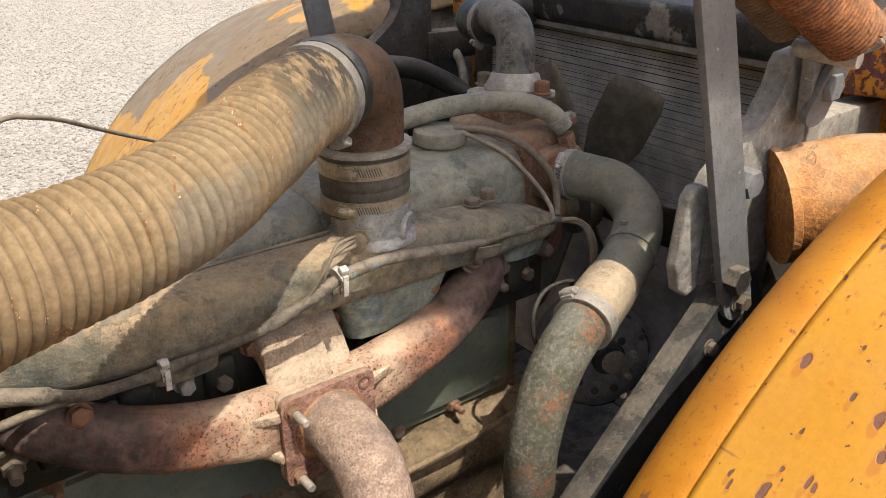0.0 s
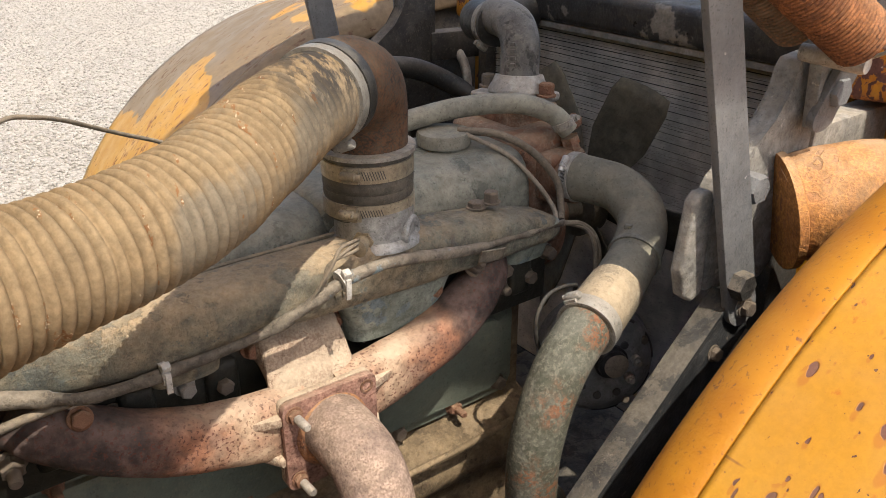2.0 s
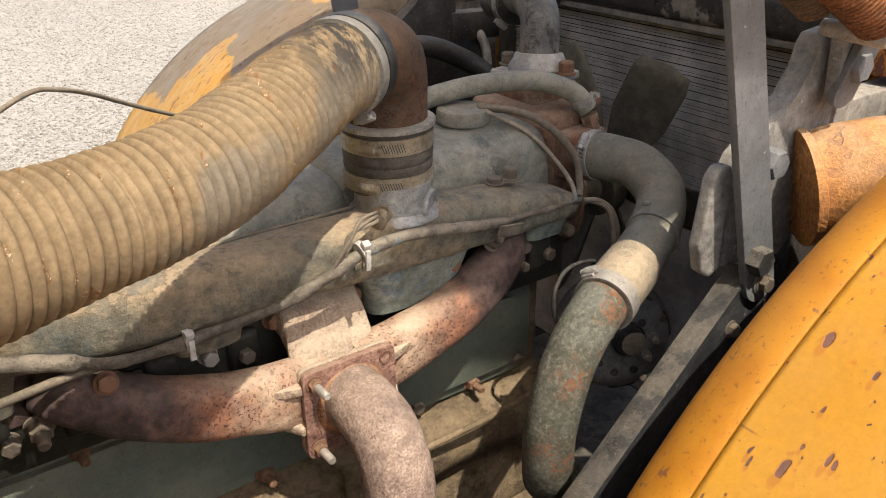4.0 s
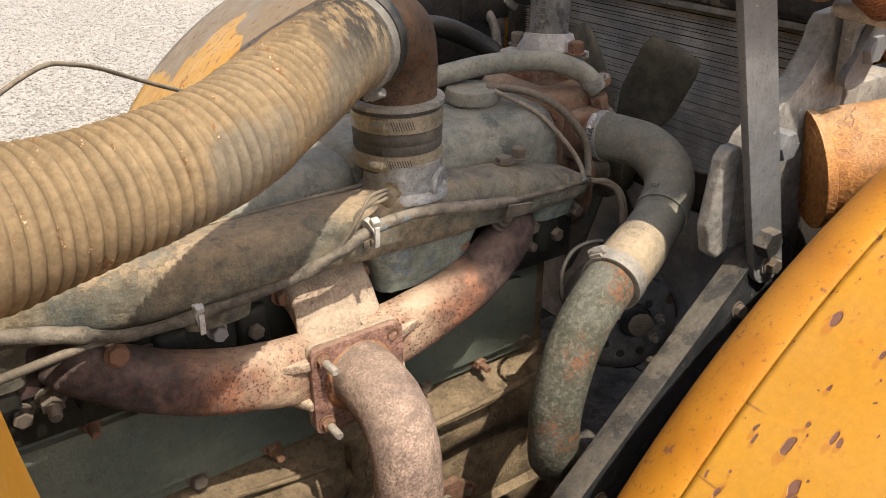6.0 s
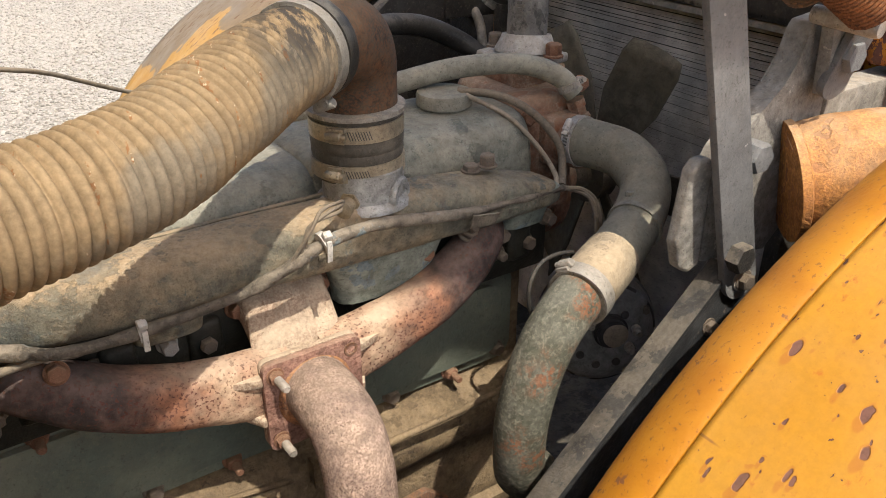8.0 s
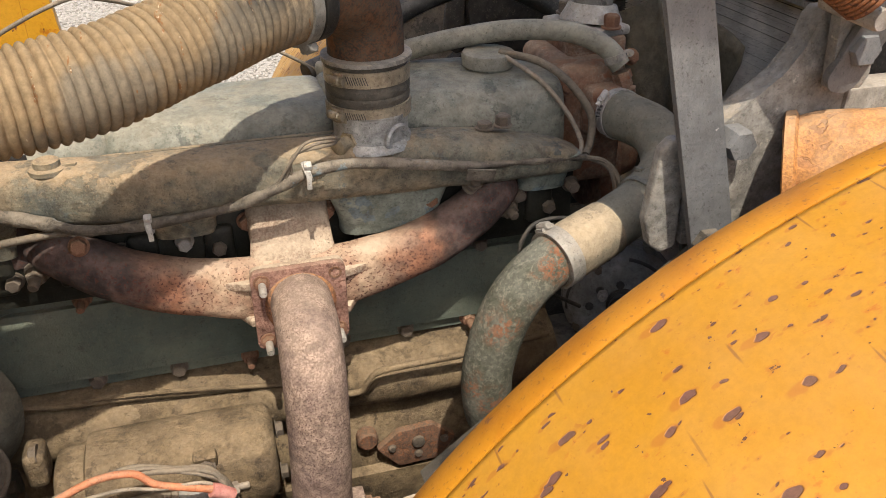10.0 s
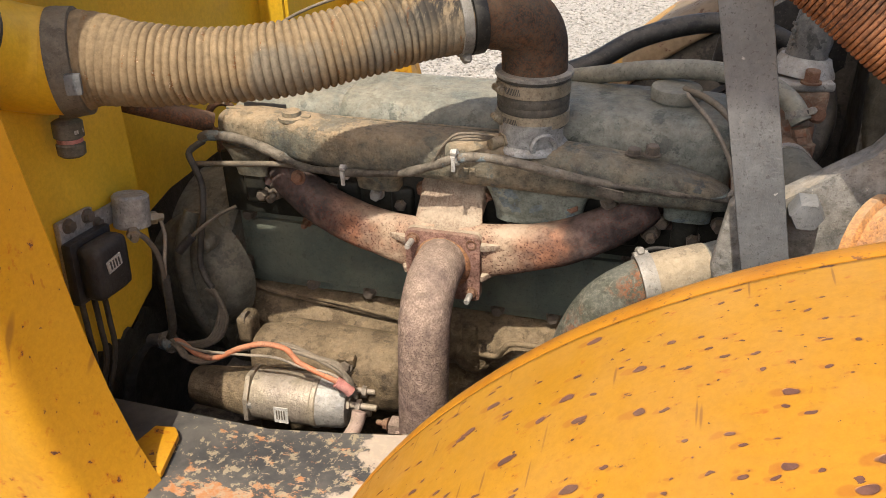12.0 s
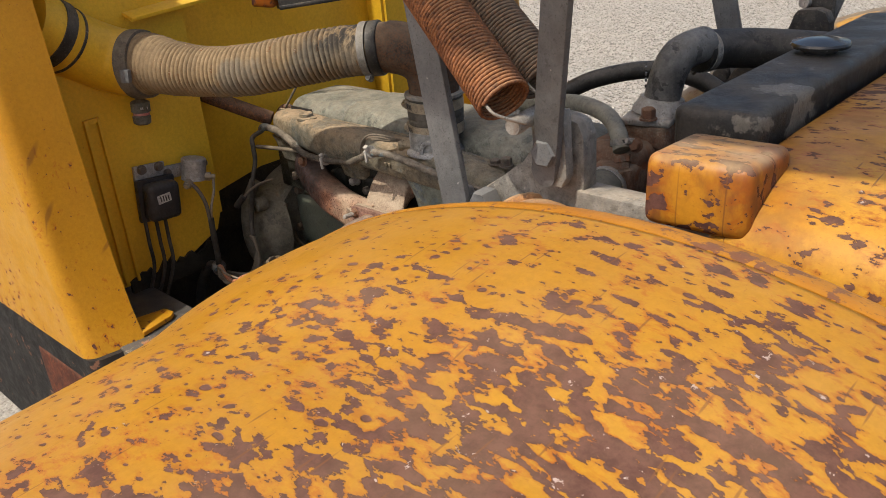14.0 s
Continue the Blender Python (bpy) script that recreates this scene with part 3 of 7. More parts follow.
def prism(bm, poly, m, depth, bev=0.003, seg=2):
    """A polygon in the x-y plane of m, drawn out along its z."""
    lo = [bm.verts.new(m @ Vector((x, y, 0))) for x, y in poly]
    hi = [bm.verts.new(m @ Vector((x, y, depth))) for x, y in poly]
    n = len(poly)
    bm.faces.new(lo[::-1])
    bm.faces.new(hi)
    for k in range(n):
        bm.faces.new((lo[k], lo[(k + 1) % n], hi[(k + 1) % n], hi[k]))
    bevelled(bm, lo + hi, bev, seg)
    return bm


def side_plane(y):
    """A frame whose x runs along the machine, y up and z towards -y."""
    return Matrix(((1, 0, 0, 0), (0, 0, -1, y), (0, 1, 0, 0), (0, 0, 0, 1)))


def loft(bm, sections, caps=True):
    """Joins rings of points, each with as many as the others."""
    rings = [[bm.verts.new(p) for p in s] for s in sections]
    n = len(rings[0])
    for a, b in zip(rings, rings[1:]):
        for k in range(n):
            bm.faces.new((a[k], a[(k + 1) % n], b[(k + 1) % n], b[k]))
    if caps:
        bm.faces.new(rings[0][::-1])
        bm.faces.new(rings[-1])
    return bm


def squircle(c, a, b, u, v, n=20, power=0.6):
    """A rounded-rectangle ring about c, half sizes a along u and b along v."""
    out = []
    for k in range(n):
        t = 2 * math.pi * k / n
        x, y = math.cos(t), math.sin(t)
        out.append(Vector(c) + Vector(u) * a * math.copysign(abs(x) ** power, x) + Vector(v) * b * math.copysign(abs(y) ** power, y))
    return out


def rough_cast(bm, amount, scale):
    """Uneven surface of a casting."""
    bm.normal_update()
    for v in bm.verts:
        v.co += v.normal * amount * noise.noise(v.co * scale)


def hex_mesh(name, material, stud=0.0, washer=True):
    bm = bmesh.new()
    if washer:
        lathe(bm, (0, 0, 0), (0, 0, 1), [(0, 1.45), (0.16, 1.45), (0.2, 1.38)], 18)
    z0 = 0.2 if washer else 0.0
    lathe(bm, (0, 0, z0), (0, 0, 1), [(0, 1.15), (0.85, 1.15), (1.0, 0.95)], 6)
    if stud:
        lathe(bm, (0, 0, z0 + 0.95), (0, 0, 1), [(0, 0.62), (stud * 0.85, 0.62), (stud, 0.48)], 14)
    return mesh_of(name, bm, material, Vector(), 30)


HEX = hex_mesh("hex_bolt", BOLT)
HEX_RUST = hex_mesh("hex_bolt_rusty", RUST_BOLT)
HEX_STUD = hex_mesh("stud_and_nut", BOLT, 1.2)
HEX_STUD_RUST = hex_mesh("stud_and_nut_rusty", RUST_BOLT, 1.5)
HEX_PALE = hex_mesh("hex_bolt_pale", BRIGHT)


def bolt(parent, at, axis=(0, -1, 0), r=0.009, data=None, name="bolt", long=1.0):
    ob = new(name, data or HEX)
    ob.parent = parent
    ob.matrix_local = Matrix.Translation(Vector(at) - root_at(parent)) @ turn_to(axis) @ pose(0, 0, 0, 0, 0, 17 * (at[0] * 31 % 3)) @ Matrix.Diagonal((r, r, r * long, 1))
    return ob


def clamp_band(parent, at, axis, r, width, material, screw_dir, label="worm-drive clamp band", name="hose_clamp"):
    """A worm-drive band with its screw housing."""
    bm = bmesh.new()
    ax = Vector(axis).normalized()
    a = Vector(at) - ax * width / 2
    lathe(bm, a, ax, [(0, r - 0.002), (0, r + 0.0012), (width, r + 0.0012), (width, r - 0.002)], 32)
    ob = part(name, bm, material, parent, label)
    sd = Vector(screw_dir)
    slots = bmesh.new()
    for k in range(9):
        v = Matrix.Rotation(0.24 + 0.055 * k, 3, ax) @ (sd - ax * sd.dot(ax)).normalized()
        q = Matrix((ax.cross(v), ax, v)).transposed().to_4x4()
        bmesh.ops.create_cube(slots, size=1.0, matrix=Matrix.Translation(Vector(at) + v * (r + 0.0012)) @ q @ pose(0, 0, 0, 0, 0, 18) @ Matrix.Diagonal((0.0011, width * 0.55, 0.0008, 1)))
    part("thread_slots", slots, INK, ob, "row of dark thread slots")
    sd = (sd - ax * sd.dot(ax)).normalized()
    tang = ax.cross(sd)
    c = Vector(at) + sd * (r + 0.006)
    bm = bmesh.new()
    lathe(bm, c - tang * 0.014, tang, [(0, 0.005), (0.002, 0.0065), (0.02, 0.0065), (0.022, 0.0045), (0.028, 0.0045)], 10)
    bmesh.ops.create_cube(bm, size=1.0, matrix=Matrix.Translation(c - sd * 0.004) @ Matrix((tang, ax, sd)).transposed().to_4x4() @ Matrix.Diagonal((0.02, width * 0.9, 0.006, 1)))
    part("clamp_screw", bm, material, ob)
    return ob


# ---- ground ----
bm = bmesh.new()
for x, y in ((-150, -150), (150, -150), (150, 150), (-150, 150)):
    bm.verts.new((x, y, 0))
bm.faces.new(bm.verts)
solid("ground", bm, GRAVEL, "pale crushed gravel yard in bright sun", "ground", kind="structure")


def make_stones(n=100000):
    """Loose stones lying on the yard behind the machine."""
    rng = np.random.default_rng(4)
    base = np.array([(1, 0, 0), (-1, 0, 0), (0, 1, 0), (0, -1, 0), (0, 0, 1), (0, 0, -1)], float)
    tri = np.array([(0, 2, 4), (2, 1, 4), (1, 3, 4), (3, 0, 4), (2, 0, 5), (1, 2, 5), (3, 1, 5), (0, 3, 5)])
    y = 4.6 + 9.4 * rng.random(n) ** 1.35
    x = -6.0 + 12.5 * rng.random(n)
    r = 0.006 + 0.010 * rng.random(n) ** 2
    a = rng.random(n) * 6.283
    jig = 1 + 0.5 * (rng.random((n, 6, 1)) - 0.5)
    p = base[None] * jig
    p[:, :, 2] *= 0.7
    c, s = np.cos(a)[:, None], np.sin(a)[:, None]
    q = np.empty_like(p)
    q[:, :, 0] = (p[:, :, 0] * c - p[:, :, 1] * s) * r[:, None] + x[:, None]
    q[:, :, 1] = (p[:, :, 0] * s + p[:, :, 1] * c) * r[:, None] * 0.8 + y[:, None]
    q[:, :, 2] = p[:, :, 2] * r[:, None] + 0.35 * r[:, None]
    f = (tri[None] + 6 * np.arange(n)[:, None, None]).reshape(-1, 3)
    me = bpy.data.meshes.new("gravel_stones")
    me.vertices.add(n * 6)
    me.vertices.foreach_set("co", q.ravel())
    me.loops.add(f.size)
    me.loops.foreach_set("vertex_index", f.ravel())
    me.polygons.add(len(f))
    me.polygons.foreach_set("loop_start", np.arange(0, f.size, 3))
    me.update(calc_edges=True)
    me.materials.append(STONES)
    return tagged(new("gravel_stones", me), "loose pale crushed stones on the yard", "gravel", kind="stuff")


make_stones()

YC = 1.24  # the machine's middle line
YW = (TILT @ Vector((1.2, YC, 1.4))).y


def mirror_over(ob):
    """Moves a thing to the machine's other side."""
    ob.matrix_basis = Matrix.Translation((0, 2 * YW, 0)) @ Matrix.Diagonal((1, -1, 1, 1)) @ ob.matrix_basis
    return ob


def mirrored(ob):
    """The same thing on the machine's other side."""
    return copy_thing(ob, Matrix.Translation((0, 2 * YW, 0)) @ Matrix.Diagonal((1, -1, 1, 1)) @ ob.matrix_basis)


# ---- fenders ----
FX, FZ, FR = 1.47, 0.390, 1.108


def fender_point(a, y, side=0.035):
    """A place on the fender's skin: a is the angle round the wheel, y the place across."""
    drop = 0.0
    if y < 0.2:
        drop += 0.0344 + side * (0.2 - y)
    elif y < 0.45:
        drop += 0.55 * (0.45 - y) ** 2
    if y > 0.515:
        k = (y - 0.515) / 0.085
        drop += -0.0015 + 0.046 * k**2 + (0.009 if y < 0.5155 else 0.0) + (0.02 * ((k - 0.75) / 0.25) ** 2 if k > 0.75 else 0.0)
    r = FR - drop + 0.004 * noise.noise(Vector((a * 3, y * 3, 0.5)))
    return Vector((FX + r * math.cos(a) * 1.0, y, FZ + r * math.sin(a)))


def fender_patch(ys, side, n=90, a0=196, a1=2):
    bm = bmesh.new()
    rows = [[bm.verts.new(fender_point(radians(a0 + (a1 - a0) * i / n), y, side)) for y in ys] for i in range(n + 1)]
    for p, q in zip(rows, rows[1:]):
        for k in range(len(ys) - 1):
            bm.faces.new((p[k], p[k + 1], q[k + 1], q[k]))
    return bm


def make_fender(paint, label, rim, side):
    f = thing("front_fender", label, "fender", (FX, 0.5, 1.3), "front fenders", piv=(1.0, 0.5, 1.3))
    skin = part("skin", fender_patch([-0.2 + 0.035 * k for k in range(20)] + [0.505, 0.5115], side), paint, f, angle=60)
    edge = part("rolled_edge", fender_patch([0.5152, 0.5160, 0.518, 0.53, 0.545, 0.56, 0.575, 0.585, 0.592, 0.597, 0.600], side), rim, f, "rolled edge with rust specks", angle=60)
    for ob in (skin, edge):
        s = ob.modifiers.new("thickness", "SOLIDIFY")
        s.thickness, s.offset = 0.004, 1.0
    bm = bmesh.new()
    pts = [fender_point(radians(196 - 194 * i / 60), 0.513) + Vector((0, 0, -0.004)) for i in range(61)]
    tube(bm, pts, 0.0035, 6)
    part("seam", bm, RUST_DARK, f)
    bm = bmesh.new()
    tops = [fender_point(radians(180 - 178 * i / 40), 0.585) for i in range(41)]
    a = [bm.verts.new((p.x, 0.588, p.z - 0.03)) for p in tops]
    b = [bm.verts.new((p.x, 0.588, max(0.35, min(p.z - 0.031, 0.55)))) for p in tops]
    for k in range(40):
        bm.faces.new((a[k], a[k + 1], b[k + 1], b[k]))
    inner = part("wheel_arch_panel", bm, BLACK, f, "black inner wheel arch panel")
    s = inner.modifiers.new("thickness", "SOLIDIFY")
    s.thickness = 0.004
    return f


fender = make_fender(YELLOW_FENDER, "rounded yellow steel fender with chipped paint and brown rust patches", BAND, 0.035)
far_fender = make_fender(YELLOW_DUSTY, "dust-covered yellow steel fender with dark chips beyond the engine", YELLOW_DUSTY, 0.2)
far_fender.matrix_basis = Matrix.Translation((0.025, 2 * YW, 0.0)) @ Matrix.Diagonal((1, -1, 1, 1)) @ far_fender.matrix_basis


# ---- engine ----
def make_block():
    e = thing("engine_block", "six-cylinder engine block under brown dust and oil", "engine block", (0.5, 1.25, 0.5), piv=(0.5, 1.1, 1.05))
    prof = [(1.125, 1.150), (1.125, 0.955), (1.115, 0.950), (1.085, 0.940), (1.055, 0.915), (1.047, 0.885), (1.055, 0.860), (1.078, 0.845), (1.083, 0.80), (1.072, 0.785), (1.072, 0.70), (1.055, 0.692), (1.055, 0.58), (1.12, 0.50), (1.40, 0.50), (1.40, 1.15)]
    bm = bmesh.new()
    n = 60
    rings = []
    for i in range(n + 1):
        x = 0.035 + 0.945 * i / n
        ring = []
        for y, z in prof:
            d = 0.0
            if y < 1.11 and z > 0.75:
                d = 0.006 * noise.noise(Vector((x * 7, z * 9, 0.0))) + 0.004 * math.sin(x * 26)
            ring.append(Vector((x, y + d, z + 0.3 * d)))
        rings.append(ring)
    loft(bm, rings)
    part("crankcase", bm, BLOCK, e, "brown dusty crankcase casting", angle=50)
    # head and bosses are coloured near black for the shade under the manifolds
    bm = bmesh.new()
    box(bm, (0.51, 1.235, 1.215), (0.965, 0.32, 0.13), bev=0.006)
    part("cylinder_head", bm, OLIVE_DARK, e, "cylinder head, near black with the cavity's shade in its colour")
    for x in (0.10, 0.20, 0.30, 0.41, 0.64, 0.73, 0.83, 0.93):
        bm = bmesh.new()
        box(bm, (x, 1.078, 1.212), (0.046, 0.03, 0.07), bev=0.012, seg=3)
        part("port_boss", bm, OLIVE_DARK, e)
    # long side cover with a raised panel
    bm = bmesh.new()
    r = 0.028
    for grow, y0, y1 in ((0.0, 1.1265, 1.111), (-0.030, 1.111, 1.100)):
        x0, x1, z0, z1 = 0.024 - grow, 0.952 + grow, 0.962 - grow * 0.8, 1.146 + grow * 0.8
        poly = []
        for cx, cz, a in ((x1 - r, z1 - r, 0), (x0 + r, z1 - r, 90), (x0 + r, z0 + r, 180), (x1 - r, z0 + r, 270)):
            poly += [(cx + r * math.cos(radians(a + 18 * k)), cz + r * math.sin(radians(a + 18 * k))) for k in range(6)]
        prism(bm, poly, side_plane(y0), y0 - y1, 0.004)
    cover = part("side_cover", bm, COVER_SIDE, e, "dark green side cover plate")
    for x, z in ((0.055, 1.128), (0.192, 1.130), (0.84, 1.128), (0.33, 1.13), (0.68, 1.13), (0.035, 1.01), (0.185, 0.975), (0.313, 0.972), (0.43, 0.972), (0.590, 0.974), (0.704, 0.974), (0.82, 0.975), (0.92, 0.985)):
        bolt(cover, (x, 1.111, z), r=0.0105, data=HEX_STUD_RUST if x in (0.192, 0.43, 0.82) else HEX, long=1.3)
    for x, z in ((0.155, 1.215), (0.36, 1.228), (0.70, 1.218), (0.944, 1.207), (0.985, 1.239), (0.409, 1.213), (0.619, 1.215), (0.89, 1.235), (0.118, 1.2), (0.27, 1.225)):
        bolt(e, (x, 1.072, z), r=0.0098, data=HEX_PALE if x in (0.36, 0.70) else HEX, long=1.7)
    # small oil line along the block
    bm = bmesh.new()
    tube(bm, spline([(0.555, 1.045, 0.905), (0.604, 1.035, 0.910), (0.621, 1.03, 0.935), (0.65, 1.03, 0.952), (0.80, 1.03, 0.955), (0.95, 1.04, 0.96)], 6), 0.006, 10)
    part("oil_line", bm, BLOCK, e, "thin dusty steel oil line")
    bm = bmesh.new()
    lathe(bm, (0.552, 1.05, 0.905), (1, 0, 0), [(0, 0.011), (0.012, 0.011), (0.013, 0.008), (0.02, 0.008)], 6)
    part("line_fitting", bm, BLOCK, e)
    # lower lines and cables along the cover
    bm = bmesh.new()
    tube(bm, spline([(0.02, 1.09, 1.03), (0.04, 1.085, 0.975), (0.12, 1.08, 0.955), (0.25, 1.075, 0.950), (0.42, 1.07, 0.935), (0.5, 1.07, 0.925)], 6), 0.0055, 8)
    tube(bm, spline([(0.16, 1.075, 0.962), (0.28, 1.068, 0.958), (0.4, 1.065, 0.943), (0.5, 1.062, 0.93)], 6), 0.004, 8)
    part("fuel_line", bm, BLOCK, e, "thin dusty fuel lines")
    bm = bmesh.new()
    poly = [(-0.075, 0.004), (-0.035, 0.038), (0.03, 0.042), (0.075, 0.004), (0.045, -0.042), (-0.035, -0.045)]
    prism(bm, [(0.705 + x, 0.752 + z) for x, z in poly], side_plane(1.062), 0.016, 0.004)
    pad = part("pump_pad", bm, RUST_DARK, e, "dark brown blanking plate")
    bm = bmesh.new()
    lathe(bm, (0.707, 1.048, 0.762), (0, -1, 0), [(0, 0.012), (0.008, 0.012), (0.009, 0.006)], 14)
    part("plug", bm, BOLT, pad)
    for x, z in ((0.657, 0.756), (0.757, 0.756), (0.707, 0.732)):
        bolt(pad, (x, 1.047, z), r=0.006, data=HEX)
    bm = bmesh.new()
    lathe(bm, (0.615, 1.075, 0.775), (0, -1, 0), [(0, 0.02), (0.02, 0.02), (0.024, 0.016)], 16)
    part("core_plug", bm, RUST_DARK, e)
    bm = bmesh.new()
    lathe(bm, (0.55, 1.075, 0.885), (0, -1, 0), [(0, 0.04), (0.022, 0.04), (0.03, 0.03)], 20)
    box(bm, (0.545, 1.055, 0.93), (0.03, 0.02, 0.06), (0, 0, 0), 0.004)
    part("lever_boss", bm, BLOCK, e)
    return e


make_block()


def make_bell():
    h = thing("bell_housing", "dusty grey flywheel bell housing against the firewall", "bell housing", (0.0, 1.24, 0.9), piv=(0.0, 1.0, 1.0))
    bm = bmesh.new()
    lathe(bm, (0.032, 1.24, 0.93), (-1, 0, 0), [(0, 0.235), (0.012, 0.245), (0.03, 0.245), (0.032, 0.215), (0.08, 0.225), (0.16, 0.215), (0.2, 0.15)], 48)
    part("housing", bm, BELL, h)
    bm = bmesh.new()
    lathe(bm, (-0.045, 1.075, 0.985), (-0.25, -1, 0.12), [(0, 0.135), (0.025, 0.132), (0.05, 0.118), (0.07, 0.09), (0.082, 0.055), (0.086, 0.02)], 40)
    rough_cast(bm, 0.003, 14)
    part("bulge", bm, BELL, h, angle=60)
    bm = bmesh.new()
    tube(bm, spline([(-0.02, 1.02, 1.16), (-0.035, 0.985, 1.08), (-0.03, 0.978, 0.98), (-0.015, 1.0, 0.88)], 6), [0.016] * 19, 14)
    part("rib", bm, BELL, h, angle=60)
    for dx, z in ((-0.005, 0.905), (0.01, 0.955), (0.012, 1.10)):
        bm = bmesh.new()
        lathe(bm, (dx, 1.02, z), (-0.1, -1, 0.05), [(0, 0.02), (0.03, 0.02), (0.034, 0.014)], 16)
        part("bolt_boss", bm, BELL, h)
    for a in (120, 140, 160, 180, 200, 215):
        bolt(h, (0.034, 1.24 + 0.23 * math.cos(radians(a)), 0.93 + 0.23 * math.sin(radians(a))), (1, 0, 0), 0.009)
    return h


make_bell()


def make_intake():
    t = thing("intake_manifold", "long cast intake manifold caked with sand-coloured dust", "intake manifold", (0.5, 1.03, 1.25), piv=(0.5, 1.03, 1.32))
    bm = bmesh.new()
    secs = []
    # x, half depth, half height, centre y, centre z
    for x, a, b, y, z in ((0.030, 0.018, 0.02, 1.080, 1.318), (0.036, 0.030, 0.030, 1.076, 1.32), (0.06, 0.040, 0.038, 1.068, 1.323), (0.12, 0.044, 0.042, 1.058, 1.325), (0.21, 0.045, 0.043, 1.045, 1.325), (0.3, 0.045, 0.043, 1.031, 1.324), (0.5, 0.045, 0.042, 1.027, 1.325), (0.62, 0.045, 0.044, 1.027, 1.322), (0.74, 0.045, 0.043, 1.028, 1.318), (0.82, 0.044, 0.039, 1.03, 1.312), (0.90, 0.041, 0.032, 1.034, 1.302), (0.96, 0.036, 0.024, 1.04, 1.291), (0.99, 0.028, 0.017, 1.046, 1.283), (1.0, 0.016, 0.010, 1.05, 1.278)):
        secs.append(squircle((x, y, z), a, b, (0, 1, 0), (0, 0, 1), 28, 0.62))
    fine = []
    for p, q in zip(secs, secs[1:]):
        for k in range(4):
            fine.append([u.lerp(v, k / 4) for u, v in zip(p, q)])
    loft(bm, fine + [secs[-1]])
    rough_cast(bm, 0.002, 14)
    part("plenum", bm, PLENUM, t, "sand-dusted grey plenum", angle=60)
    # runners that drop to the head between the exhaust ports
    for x, w, back, low in ((0.10, 0.035, 0.022, 0.055), (0.365, 0.045, 0.020, 0.055), (0.672, 0.078, 0.004, 0.082), (0.93, 0.04, 0.012, 0.05)):
        bm = bmesh.new()
        rings = []
        for s in range(9):
            k = s / 8
            ww = w * (1.5 - 0.5 * math.sin(k * math.pi / 2) ** 0.7)
            rings.append(squircle((x, 1.028 + back + 0.012 * k, 1.300 - (low + 0.01) * k), ww, 0.036 - 0.006 * k, (1, 0, 0), (0, 1, 0), 24, 0.55))
        loft(bm, rings)
        rough_cast(bm, 0.0012, 20)
        part("runner", bm, TAN if x < 0.6 else OLIVE, t, angle=60)
    bm = bmesh.new()
    box(bm, (0.33, 1.064, 1.362), (0.56, 0.008, 0.005), bev=0.002)
    part("seam_flange", bm, TAN, t)
    bm = bmesh.new()
    lathe(bm, (0.202, 1.035, 1.362), (0, 0, 1), [(0, 0.026), (0.006, 0.025), (0.008, 0.018), (0.016, 0.017), (0.018, 0.013), (0.014, 0.008)], 20)
    box(bm, (0.23, 1.035, 1.366), (0.02, 0.012, 0.012), bev=0.004)
    part("filler_plug", bm, TAN, t, "dusty round plug on top")
    for x in (0.83, 0.86):
        bolt(t, (x, 1.040, 1.352), (0, 0, 1), 0.0105, long=1.5 if x > 0.85 else 0.8)
    # cast letters too worn to read, as bars
    bm = bmesh.new()
    for k in range(2):
        box(bm, (0.552 + 0.012 * k, 0.979, 1.318), (0.008, 0.003, 0.010), bev=0.0008)
    part("cast_mark", bm, TAN, t)
    # aluminium inlet with a round plug and a brass sender
    bm = bmesh.new()
    lathe(bm, (0.652, 1.043, 1.352), (0, 0, 1), [(0, 0.066), (0.006, 0.064), (0.012, 0.056), (0.05, 0.055), (0.052, 0.05)], 32)
    inlet = part("inlet", bm, ALU, t, "bare aluminium inlet flange")
    d = V(0.55, -0.83, 0.0).normalized()
    bm = bmesh.new()
    lathe(bm, V(0.652, 1.043, 1.366) + d * 0.038, d, [(0, 0.026), (0.018, 0.025), (0.021, 0.022), (0.021, 0.016), (0.017, 0.014), (0.017, 0.001)], 28)
    part("round_plug", bm, ALU, inlet, "round aluminium plug")
    d = V(-0.75, -0.66, 0.0).normalized()
    bm = bmesh.new()
    o = V(0.652, 1.043, 1.368) + d * 0.046
    lathe(bm, o, d, [(0, 0.015), (0.012, 0.015)], 6)
    lathe(bm, o + d * 0.012, d, [(0, 0.01), (0.012, 0.01), (0.013, 0.012), (0.022, 0.012), (0.024, 0.008)], 14)
    part("sender", bm, BRASS, inlet, "dirty brass sender")
    return t


make_intake()


